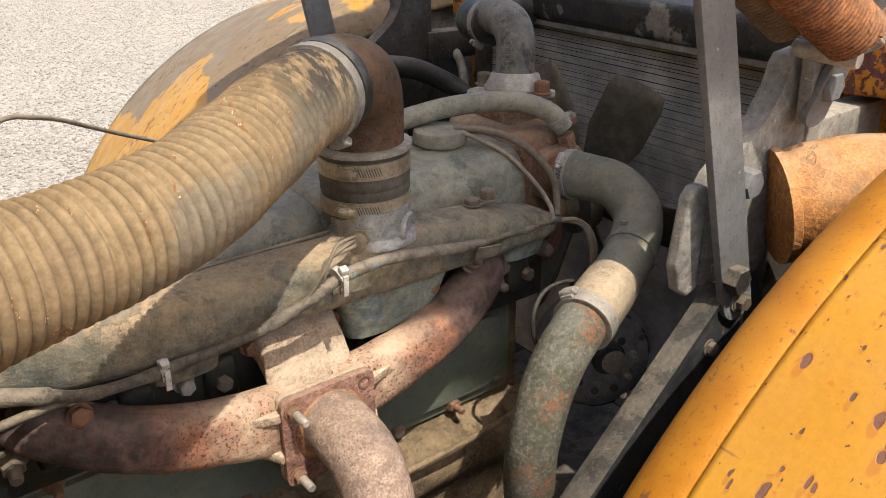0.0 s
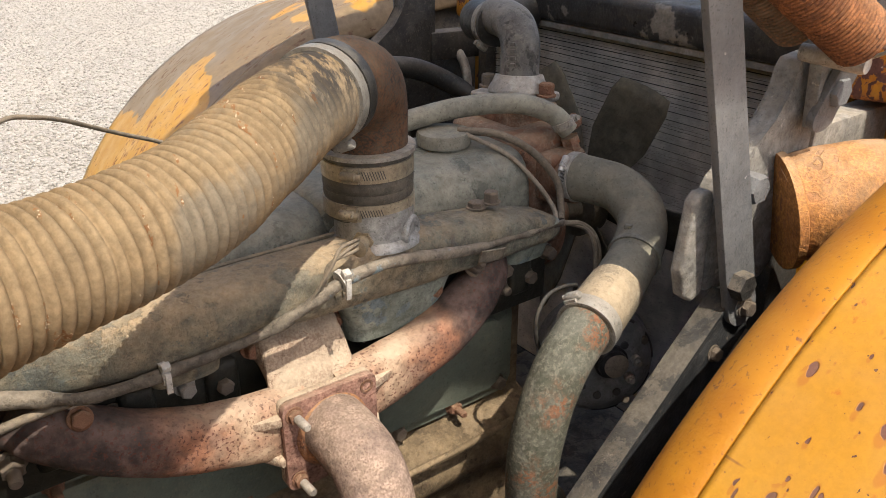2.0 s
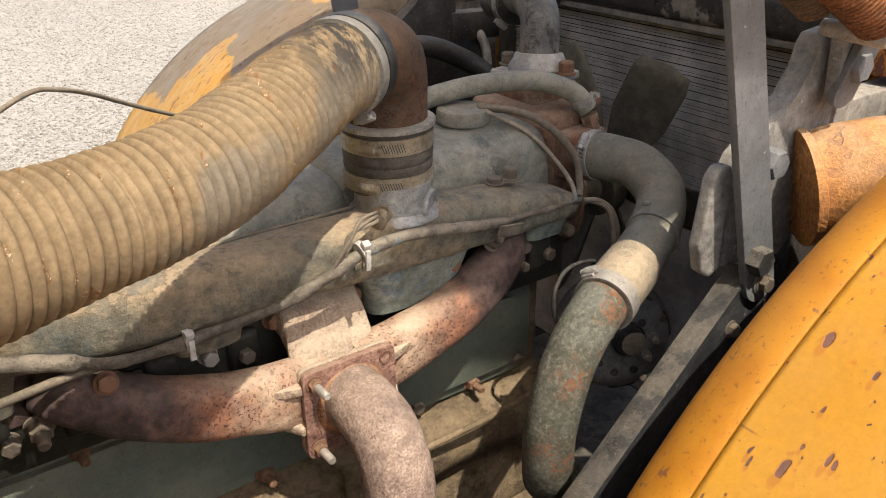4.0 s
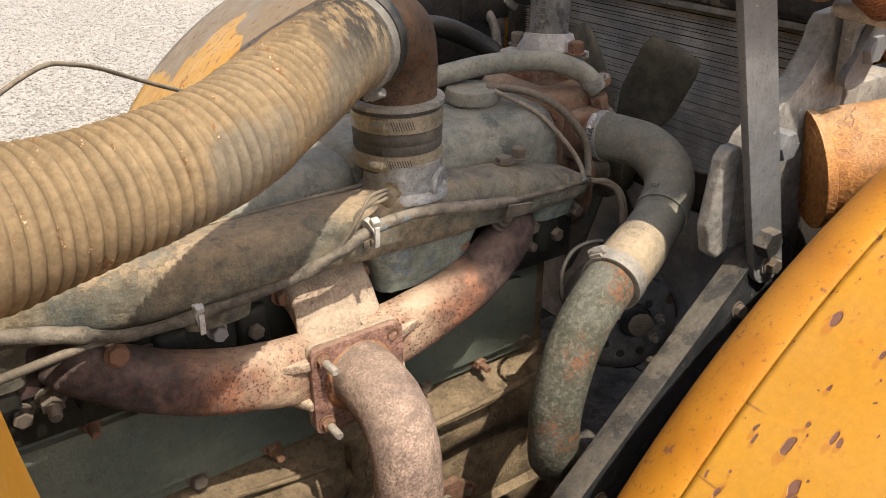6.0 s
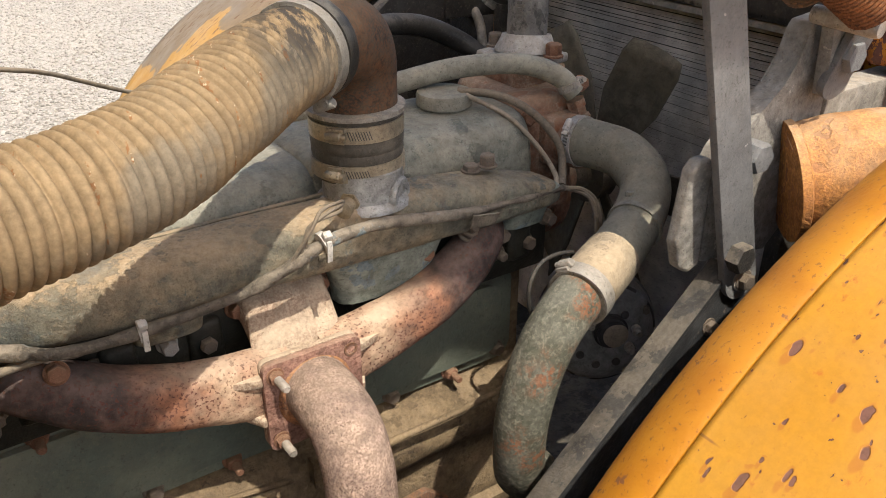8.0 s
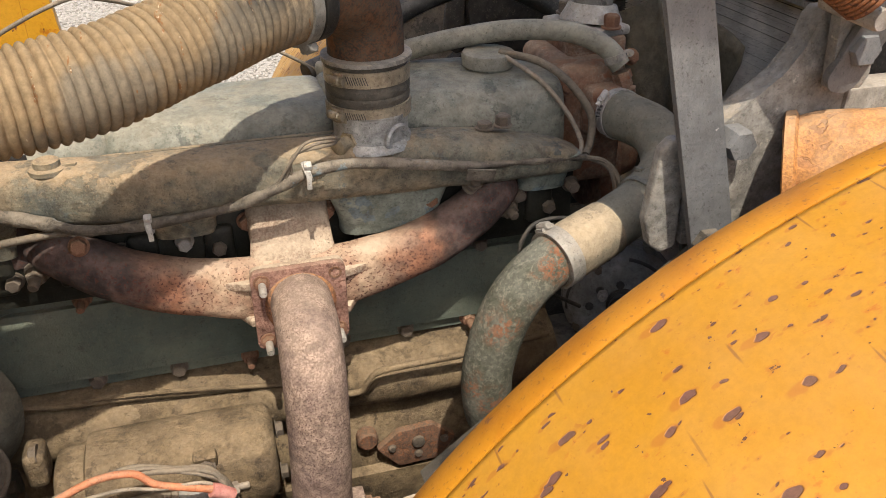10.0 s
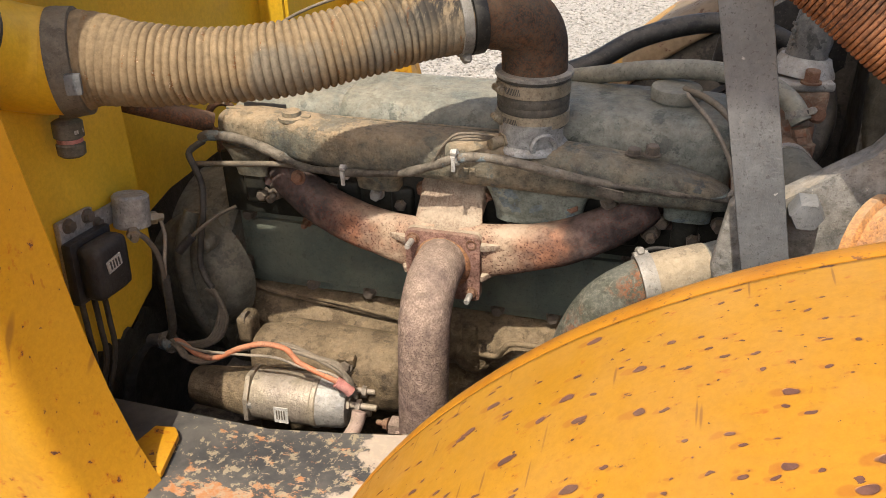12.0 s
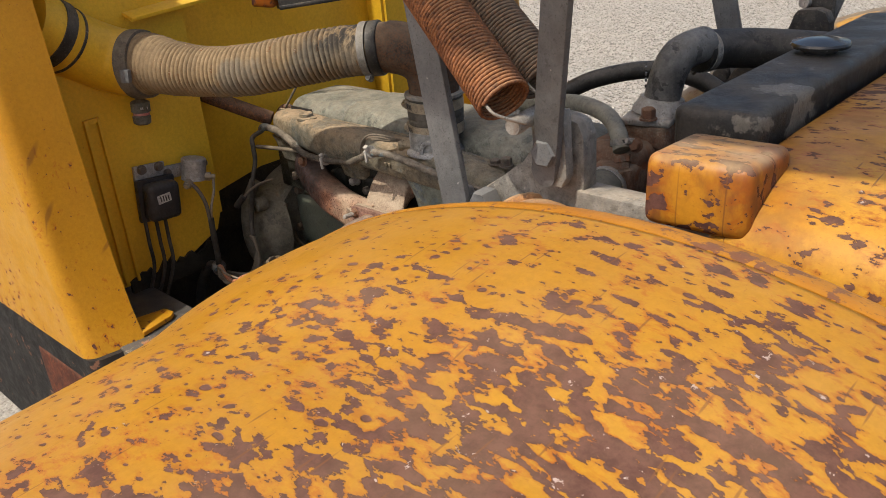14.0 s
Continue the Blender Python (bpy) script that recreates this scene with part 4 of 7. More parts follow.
def make_rocker():
    t = thing("rocker_cover", "grey-green rocker cover with a thin coat of dust", "rocker cover", (0.5, 1.19, 1.3), piv=(0.6, 1.17, 1.39))
    for x0, x1, top in ((0.045, 0.285, 1.402), (0.262, 0.615, 1.405), (0.60, 0.995, 1.412)):
        bm = bmesh.new()
        rings = []
        for x, k in ((x0, 0.72), (x0 + 0.006, 0.88), (x0 + 0.02, 0.97), (x0 + 0.05, 1.0), ((x0 + x1) / 2, 1.0), (x1 - 0.05, 1.0), (x1 - 0.02, 0.97), (x1 - 0.006, 0.88), (x1, 0.72)):
            ring = []
            for j in range(17):
                a = math.pi * j / 16
                c, s = math.cos(a), math.sin(a)
                yy = 1.19 - 0.118 * k * math.copysign(abs(c) ** 0.42, c)
                zz = 1.27 + (top - 1.27) * (0.6 + 0.4 * k) * abs(s) ** 0.5
                ring.append(Vector((x, yy, zz)))
            rings.append(ring)
        loft(bm, rings)
        rough_cast(bm, 0.0016, 12)
        part("cover_shell", bm, COVER, t, angle=60)
    # maker's plate with unreadable print
    bm = bmesh.new()
    box(bm, (0.125, 1.0745, 1.372), (0.09, 0.003, 0.028), (8, 0, 0), 0.001)
    plate = part("maker_plate", bm, PLASTIC, t, "small black maker's plate with worn pale print")
    bm = bmesh.new()
    for r_, n_ in ((0.379, 9), (0.371, 7), (0.364, 5)):
        for k in range(n_):
            box(bm, (0.125 + (k - (n_ - 1) / 2) * 0.009, 1.0725, r_), (0.0055, 0.002, 0.0045), (8, 0, 0), 0)
    part("print", bm, LABEL, plate)
    for k in range(5):
        bolt(t, (0.12 + 0.2 * k, 1.0745, 1.30), (0, -1, 0.2), 0.007)
    bm = bmesh.new()
    lathe(bm, (0.887, 1.189, 1.400), (0, 0, 1), [(0, 0.048), (0.010, 0.041), (0.012, 0.038), (0.016, 0.038)], 36)
    part("filler_neck", bm, COVER, t)
    bm = bmesh.new()
    lathe(bm, (0.887, 1.189, 1.4145), (0, 0, 1), [(0, 0.040), (0.002, 0.0445), (0.018, 0.0455), (0.023, 0.0435), (0.025, 0.036), (0.0245, 0.030), (0.0265, 0.027), (0.0265, 0.001)], 44)
    part("filler_cap", bm, RUBBER, t, "round dusty oil filler cap")
    return t


make_rocker()


def arm_sections(points, n=5):
    """Rings along an arm: x, y, z, half height, half depth."""
    p = spline([q[:3] for q in points], n)
    sizes = spline([(q[3], q[4], 0) for q in points], n)
    rings = []
    for i, c in enumerate(p):
        d = (p[min(i + 1, len(p) - 1)] - p[max(i - 1, 0)]).normalized()
        side = d.cross(Vector((0, -1, 0))).normalized()
        out = side.cross(d).normalized()
        rings.append(squircle(c, sizes[i].x, sizes[i].y, side, out, 22, 0.72))
    return rings


def make_manifold():
    t = thing("exhaust_manifold", "rust-scaled cast-iron exhaust manifold with two swept arms", "exhaust manifold", (0.515, 1.02, 1.1), piv=(0.515, 1.0, 1.18))
    for side in (-1, 1):
        bm = bmesh.new()
        pts = []
        for dx, y, z, h, w in ((0.03, 1.0, 1.150, 0.052, 0.028), (0.085, 1.0, 1.158, 0.049, 0.028), (0.15, 1.004, 1.170, 0.043, 0.031), (0.215, 1.010, 1.188, 0.039, 0.036), (0.275, 1.020, 1.215, 0.037, 0.034), (0.32, 1.035, 1.240, 0.035, 0.032), (0.345, 1.06, 1.252, 0.033, 0.03)):
            pts.append((0.515 + side * dx, y, z, h, w))
        loft(bm, arm_sections(pts))
        rough_cast(bm, 0.0018, 24)
        part("arm", bm, MANI, t, angle=60)
        # gusset between the arm and the flange
        for z, reach in ((1.172, 0.15), (1.108, 0.105)):
            bm = bmesh.new()
            m = Matrix(((side, 0, 0, 0.515), (0, 1, 0, 0.975), (0, 0, 1, z), (0, 0, 0, 1)))
            prism(bm, [(0.055, -0.012), (0.055, 0.035), (reach, 0.035), (reach - 0.02, 0.008), (0.075, -0.012)], m, 0.013, 0.004)
            part("gusset", bm, NECK, t)
        # end flange on the head
        bm = bmesh.new()
        box(bm, (0.515 + side * 0.35, 1.064, 1.245), (0.09, 0.016, 0.075), bev=0.006)
        part("end_flange", bm, MANI, t)
    bm = bmesh.new()
    rings = []
    for y, z, a, b in ((1.066, 1.245, 0.062, 0.034), (1.045, 1.24, 0.062, 0.036), (1.03, 1.225, 0.060, 0.042), (1.012, 1.20, 0.062, 0.055), (0.995, 1.160, 0.066, 0.064), (0.978, 1.140, 0.066, 0.066)):
        rings.append(squircle((0.515, y, z), a, b, (1, 0, 0), (0, 0.25, 1), 28, 0.5))
    fine = []
    for p, q in zip(rings, rings[1:]):
        fine += [[u.lerp(v, k / 4) for u, v in zip(p, q)] for k in range(4)]
    loft(bm, fine + [rings[-1]])
    rough_cast(bm, 0.0016, 24)
    part("neck", bm, NECK, t, "sand-dusted centre neck", angle=60)
    for y0, y1 in ((0.982, 0.972), (0.971, 0.960)):
        bm = bmesh.new()
        r, a, b = 0.012, 0.070, 0.068
        poly = []
        for cx, cz, s in ((a - r, b - r, 0), (-a + r, b - r, 90), (-a + r, -b + r, 180), (a - r, -b + r, 270)):
            poly += [(0.515 + cx + r * math.cos(radians(s + 30 * k)), 1.135 + cz + r * math.sin(radians(s + 30 * k))) for k in range(4)]
        prism(bm, poly, side_plane(y0), y0 - y1, 0.0025)
        part("flange" if y0 > 0.98 else "pipe_flange", bm, NECK if y0 > 0.98 else FLANGE, t)
    for x, z, d in ((0.461, 1.186, HEX_STUD_RUST), (0.461, 1.084, HEX_STUD_RUST), (0.569, 1.086, HEX_STUD_RUST)):
        bolt(t, (x, 0.960, z), r=0.0085, data=d)
        bolt(t, (x, 0.986, z), (0, 1, 0), r=0.0085, data=HEX_RUST)
    for x, z in ((0.461, 1.186), (0.461, 1.084), (0.569, 1.086)):
        bm = bmesh.new()
        lathe(bm, (x, 0.952, z), (0, -1, 0.05), [(0, 0.0058), (0.026, 0.0058), (0.029, 0.0045)], 14)
        part("stud_end", bm, BRIGHT, t, "bare pale stud end")
    bm = bmesh.new()
    lathe(bm, (0.569, 0.9605, 1.186), (0, -1, 0), [(0, 0.010), (0.002, 0.010), (0.002, 0.007), (-0.004, 0.006)], 16)
    part("empty_bolt_hole", bm, RUST_DARK, t)
    for x, z, r, d in ((0.454, 1.240, 0.0105, HEX_RUST), (0.574, 1.242, 0.0105, HEX_RUST)):
        bolt(t, (x, 1.058, z), r=r, data=d, long=1.3)
    bolt(t, (0.153, 1.052, 1.205), (-0.1, -1, -0.2), 0.0125, HEX_STUD, "stud", 1.3)
    bolt(t, (0.800, 1.020, 1.272), (0, -1, 0.6), 0.012, HEX_STUD, "stud", 0.9)
    bolt(t, (0.735, 1.035, 1.248), (0, -1, 0.2), 0.0105, HEX_RUST)
    bolt(t, (0.225, 1.002, 1.262), (0, -1, 0.3), 0.010, HEX_RUST)
    bolt(t, (0.872, 1.050, 1.205), (0.1, -1, -0.1), 0.0125, HEX_STUD, "stud")
    bm = bmesh.new()
    prism(bm, [(0.848, 1.215), (0.862, 1.243), (0.872, 1.240), (0.868, 1.21)], side_plane(1.045), 0.004, 0.001)
    for x, z in ((0.861, 1.236), (0.858, 1.221)):
        lathe(bm, (x, 1.042, z), (0, -1, 0), [(0, 0.0085), (0.004, 0.0085), (0.004, 0.004), (0.001, 0.004)], 16)
    part("eyelet_tab", bm, GREY, t, "small pale metal tab with two eyelets")
    return t


make_manifold()


def make_exhaust():
    t = thing("exhaust_pipe", "rusty exhaust downpipe bending down from the manifold flange", "exhaust pipe", (0.512, 0.86, 0.5), piv=(0.515, 0.88, 1.05))
    bm = bmesh.new()
    path = spline([(0.515, 0.990, 1.135), (0.515, 0.925, 1.134), (0.515, 0.888, 1.120), (0.514, 0.862, 1.085), (0.513, 0.852, 1.03), (0.511, 0.85, 0.95), (0.507, 0.85, 0.83), (0.505, 0.85, 0.6)], 8)
    tube(bm, path, 0.0455, 40)
    rough_cast(bm, 0.0006, 60)
    part("downpipe", bm, PIPE, t, angle=60)
    bm = bmesh.new()
    lathe(bm, (0.515, 0.975, 1.128), (0, -1, 0), [(0, 0.054), (0.004, 0.053), (0.010, 0.047), (0.012, 0.044)], 36)
    part("weld_bead", bm, RUST, t)
    bm = bmesh.new()
    lathe(bm, (0.506, 0.85, 0.835), (0, 0, -1), [(0, 0.047), (0.002, 0.052), (0.02, 0.060), (0.03, 0.061), (0.2, 0.061)], 36)
    box(bm, (0.455, 0.85, 0.82), (0.03, 0.03, 0.05), bev=0.005)
    box(bm, (0.557, 0.85, 0.82), (0.03, 0.03, 0.05), bev=0.005)
    clamp = part("muffler_clamp", bm, PIPE, t, "pale rusty clamp collar")
    bolt(clamp, (0.44, 0.845, 0.838), (-1, 0, 0), 0.009, HEX_STUD_RUST)
    bolt(clamp, (0.572, 0.845, 0.825), (1, 0, 0), 0.009, HEX_STUD_RUST)
    return t


make_exhaust()

# ---- air intake ----
DUCT_PATH = [(0.008, 0.694, 1.522), (0.046, 0.712, 1.525), (0.110, 0.734, 1.517), (0.210, 0.766, 1.516), (0.317, 0.803, 1.527), (0.415, 0.863, 1.550), (0.488, 0.914, 1.567), (0.557, 0.957, 1.577)]


def make_coupling():
    t = thing("intake_elbow", "worn brown steel intake elbow on a rubber coupling", "intake elbow", (0.652, 1.043, 1.385), piv=(0.652, 1.043, 1.44))
    bm = bmesh.new()
    lathe(bm, (0.652, 1.043, 1.392), (0, 0, 1), [(0, 0.059), (0.002, 0.0605), (0.026, 0.0605), (0.030, 0.0615), (0.036, 0.0620), (0.040, 0.0608), (0.043, 0.0620), (0.052, 0.0625), (0.056, 0.0605), (0.085, 0.0605), (0.086, 0.059)], 44)
    part("rubber_sleeve", bm, SLEEVE, t, "dusty black rubber sleeve")
    clamp_band(t, (0.652, 1.043, 1.408), (0, 0, 1), 0.0620, 0.022, CLAMP_BROWN, (-0.85, -0.6, 0))
    clamp_band(t, (0.652, 1.043, 1.461), (0, 0, 1), 0.0620, 0.022, CLAMP_BROWN, (-0.80, -0.65, 0))
    bm = bmesh.new()
    lathe(bm, (0.652, 1.043, 1.478), (0, 0, 1), [(0, 0.060), (0.001, 0.066), (0.007, 0.066), (0.009, 0.057)], 44)
    part("lip", bm, BAR, t)
    bm = bmesh.new()
    path = spline([(0.652, 1.043, 1.47), (0.652, 1.043, 1.505), (0.648, 1.036, 1.542), (0.631, 1.018, 1.570), (0.602, 0.998, 1.584), (0.575, 0.981, 1.586), (0.548, 0.965, 1.583)], 7)
    tube(bm, path, [0.0555] * (len(path) - 10) + [0.0535] * 10, 40)
    part("elbow_pipe", bm, ELBOW, t, angle=60)
    return t


make_coupling()


def make_duct():
    t = thing("air_hose", "corrugated cloth air hose covered in tan dust", "air hose", (0.29, 0.8, 1.5))
    p = spline(DUCT_PATH, 60)
    total = [0.0]
    for a, b in zip(p, p[1:]):
        total.append(total[-1] + (b - a).length)
    length = total[-1]
    pts, rs = [], []
    n = 620
    j = 0
    for i in range(n + 1):
        s = length * i / n
        while j < len(total) - 2 and total[j + 1] < s:
            j += 1
        q = p[j].lerp(p[j + 1], (s - total[j]) / max(1e-6, total[j + 1] - total[j]))
        base = 0.0540 + 0.022 * max(0.0, 1 - s / 0.21) ** 1.5
        wav = 0.0062 * (abs(math.sin(math.pi * s / 0.0118)) ** 0.6 - 0.5) * min(1.0, max(0.3, (s - 0.05) / 0.1)) * min(1.0, max(0.15, (length - s - 0.03) / 0.08))
        wav += 0.0013 * noise.noise(Vector((s * 30, 0, 0)))
        pts.append(q)
        rs.append(base + wav)
    bm = bmesh.new()
    tube(bm, pts, rs, 56)
    for v in bm.verts:
        v.co += 0.0012 * noise.noise_vector(v.co * 26)
    part("hose_body", bm, DUCT, t, angle=75)
    d = (p[-1] - p[-2]).normalized()
    bm = bmesh.new()
    lathe(bm, p[-1] - d * 0.006, d, [(0, 0.0545), (0.001, 0.0590), (0.019, 0.0592), (0.022, 0.0575), (0.023, 0.054)], 44)
    part("end_cuff", bm, HOSE_BLACK, t, "black rubber end cuff")
    clamp_band(t, p[-1] - d * 0.017, d, 0.0580, 0.016, CLAMP_DULL, (0.15, -0.3, -1), "dull grey steel clamp band")
    d0 = (p[1] - p[0]).normalized()
    bm = bmesh.new()
    lathe(bm, p[0] - d0 * 0.012, d0, [(0, 0.077), (0.001, 0.0815), (0.012, 0.0818), (0.016, 0.081), (0.034, 0.0795), (0.035, 0.073)], 44)
    cuff = part("cuff", bm, CUFF, t, "dark rubber end cuff")
    bm = bmesh.new()
    box(bm, p[0] + d0 * 0.01 + V(0.049, -0.070, -0.015), (0.022, 0.014, 0.03), (0, 0, 30), 0.003)
    part("latch", bm, STAY, cuff)
    return t


make_duct()

# yellow air cleaner pipe that feeds the hose
t = thing("air_cleaner_pipe", "yellow painted air cleaner pipe with a dark band", "air pipe", (-0.02, 0.55, 1.5))
bm = bmesh.new()
tube(bm, spline([(0.010, 0.695, 1.522), (-0.030, 0.674, 1.526), (-0.060, 0.630, 1.544), (-0.064, 0.56, 1.580), (-0.050, 0.515, 1.608), (-0.045, 0.47, 1.630)], 8), 0.0785, 36)
part("pipe", bm, YELLOW, t, angle=60)
bm = bmesh.new()
tube(bm, [(-0.054, 0.529, 1.600), (-0.048, 0.505, 1.614)], 0.0815, 36)
tube(bm, [(-0.0615, 0.550, 1.586), (-0.060, 0.545, 1.589)], 0.0805, 36)
part("band", bm, BLACK, t, "black seal band")


# ---- cooling ----
def make_radiator():
    t = thing("radiator", "tall black radiator with fine dusty fins", "radiator", (1.40, YC, 0.6), piv=(1.38, 1.2, 1.45))
    bm = bmesh.new()
    box(bm, (1.405, YC, 1.11), (0.07, 0.76, 0.84), bev=0.002)
    part("core", bm, CORE, t)
    bm = bmesh.new()
    for k in range(150):
        z = 0.70 + k * 0.0055 + 0.0006 * math.sin(k * 2.3)
        vs = [bm.verts.new((1.363, YC + y, z + dz)) for y, dz in ((-0.375, 0), (0.375, 0))] + [bm.verts.new((1.370, YC + y, z + 0.0028)) for y in (0.375, -0.375)]
        bm.faces.new(vs)
        ws = [bm.verts.new((1.363, YC + y, z)) for y in (-0.375, 0.375)] + [bm.verts.new((1.370, YC + y, z - 0.0008)) for y in (0.375, -0.375)]
        bm.faces.new(ws)
    ob = part("fin_mesh", bm, FINS, t)
    tagged(ob, "fine dusty metal fins", kind="stuff")
    bm = bmesh.new()
    box(bm, (1.40, YC, 1.572), (0.13, 0.80, 0.07), bev=0.016, seg=3)
    part("top_tank", bm, TANK, t, "black painted top tank with dusty stains")
    bm = bmesh.new()
    box(bm, (1.368, YC, 1.530), (0.045, 0.80, 0.012), bev=0.002)
    part("tank_lip", bm, BAR, t, "pale worn metal lip")
    for s in (-1, 1):
        bm = bmesh.new()
        box(bm, (1.385, YC + s * 0.395, 1.10), (0.09, 0.03, 0.88), bev=0.004)
        part("side_member", bm, BLACK, t)
    bm = bmesh.new()
    lathe(bm, (1.390, 1.245, 1.604), (0, 0, 1), [(0, 0.028), (0.012, 0.028), (0.012, 0.047), (0.017, 0.049), (0.021, 0.047), (0.023, 0.036), (0.027, 0.02), (0.027, 0.001)], 36)
    part("radiator_cap", bm, CHROME, t, "shiny pressed metal radiator cap")
    return t


make_radiator()


def make_fan():
    t = thing("cooling_fan", "dark six-bladed cooling fan in front of the radiator", "fan", (1.27, 1.23, 1.21), piv=(1.27, 1.2, 1.25))
    bm = bmesh.new()
    lathe(bm, (1.17, 1.23, 1.21), (1, 0, 0), [(0, 0.03), (0.06, 0.03), (0.062, 0.06), (0.10, 0.06), (0.11, 0.05)], 28)
    part("hub", bm, FAN, t)
    for k in range(6):
        a = radians(56 + 60 * k)
        bm = bmesh.new()
        rows = []
        for i in range(9):
            r = 0.05 + 0.24 * i / 8
            w = (0.026 + 0.030 * min(1, i / 4)) * (1.0 if i < 8 else 0.86)
            row = []
            for j in range(6):
                s = (j / 5 - 0.5) * 2 * w
                x = 1.265 + 0.45 * s + 0.012 * (1 - (2 * j / 5 - 1) ** 2)
                row.append(bm.verts.new((x, 1.23 + r * math.cos(a) - s * 0.9 * math.sin(a), 1.21 + r * math.sin(a) + s * 0.9 * math.cos(a))))
            rows.append(row)
        for p, q in zip(rows, rows[1:]):
            for j in range(5):
                bm.faces.new((p[j], p[j + 1], q[j + 1], q[j]))
        ob = part("blade", bm, FAN, t, angle=60)
        s = ob.modifiers.new("thickness", "SOLIDIFY")
        s.thickness = 0.003
    return t


make_fan()


def make_pump():
    t = thing("water_pump", "rusty brown water pump and thermostat casting", "water pump", (1.05, 1.2, 1.1), piv=(1.08, 1.18, 1.42))
    bm = bmesh.new()
    box(bm, (1.055, 1.215, 1.31), (0.13, 0.20, 0.22), bev=0.03, seg=4)
    box(bm, (1.075, 1.13, 1.345), (0.09, 0.10, 0.09), bev=0.02, seg=3)
    box(bm, (1.085, 1.235, 1.425), (0.11, 0.12, 0.05), bev=0.014, seg=3)
    lathe(bm, (1.09, 1.23, 1.21), (1, 0, 0), [(0, 0.10), (0.04, 0.10), (0.06, 0.06), (0.10, 0.045)], 28)
    rough_cast(bm, 0.003, 18)
    part("casting", bm, PUMP, t, angle=55)
    bm = bmesh.new()
    lathe(bm, (1.071, 1.105, 1.345), (0.18, -1, -0.05), [(0, 0.045), (0.03, 0.04), (0.05, 0.038)], 28)
    part("outlet", bm, PUMP, t)
    bm = bmesh.new()
    lathe(bm, (1.10, 1.095, 1.372), (0, 0, 1), [(0, 0.02), (0.014, 0.02)], 6)
    lathe(bm, (1.10, 1.095, 1.386), (-0.3, 0.25, 1), [(0, 0.014), (0.012, 0.014), (0.013, 0.017), (0.026, 0.017)], 6)
    part("elbow_fitting", bm, PUMP, t, "rusty hex elbow fitting")
    bm = bmesh.new()
    box(bm, (1.085, 1.235, 1.456), (0.10, 0.13, 0.016), (0, 0, 12), 0.006, 3)
    lathe(bm, (1.095, 1.237, 1.462), (0.1, 0.1, 1), [(0, 0.056), (0.006, 0.055), (0.018, 0.048), (0.03, 0.043)], 32)
    flange = part("thermostat_base", bm, GREY, t, "pale aluminium thermostat flange")
    bolt(flange, (1.105, 1.175, 1.464), (0, 0, 1), 0.012, HEX_RUST, long=1.6)
    bolt(flange, (1.07, 1.292, 1.464), (0, 0, 1), 0.012, HEX, long=1.6)
    bm = bmesh.new()
    path = spline([(1.095, 1.237, 1.475), (1.101, 1.243, 1.515), (1.107, 1.250, 1.545), (1.114, 1.272, 1.570), (1.122, 1.310, 1.578), (1.128, 1.345, 1.579)], 7)
    tube(bm, path, 0.0355, 32)
    elbow = part("thermostat_elbow", bm, THERMO, t, "black painted cast elbow with raised marks", angle=60)
    bm = bmesh.new()
    for k in range(4):
        box(bm, (1.068, 1.225, 1.515 + 0.012 * k), (0.004, 0.010, 0.006), (0, 0, 30), 0.001)
    part("cast_mark", bm, THERMO, elbow)
    for x, y, z in ((1.0, 1.112, 1.30), (1.0, 1.112, 1.39), (1.12, 1.10, 1.30), (1.115, 1.115, 1.43)):
        bolt(t, (x, y, z), (0, -1, 0.3), 0.010, HEX_RUST)
    return t


make_pump()


def make_upper_hose():
    t = thing("upper_radiator_hose", "thick dusty black rubber hose to the radiator tank", "radiator hose", (1.2, 1.4, 1.6))
    bm = bmesh.new()
    p = spline([(1.122, 1.318, 1.578), (1.135, 1.37, 1.580), (1.165, 1.42, 1.580), (1.22, 1.455, 1.579), (1.29, 1.47, 1.578), (1.35, 1.475, 1.577)], 8)
    tube(bm, p, 0.0405, 36)
    part("hose_body", bm, HOSE_BLACK, t, angle=60)
    clamp_band(t, (1.126, 1.335, 1.579), (0.2, 1, 0), 0.0412, 0.016, BAR, (-0.6, 0, -0.8))
    return t


make_upper_hose()


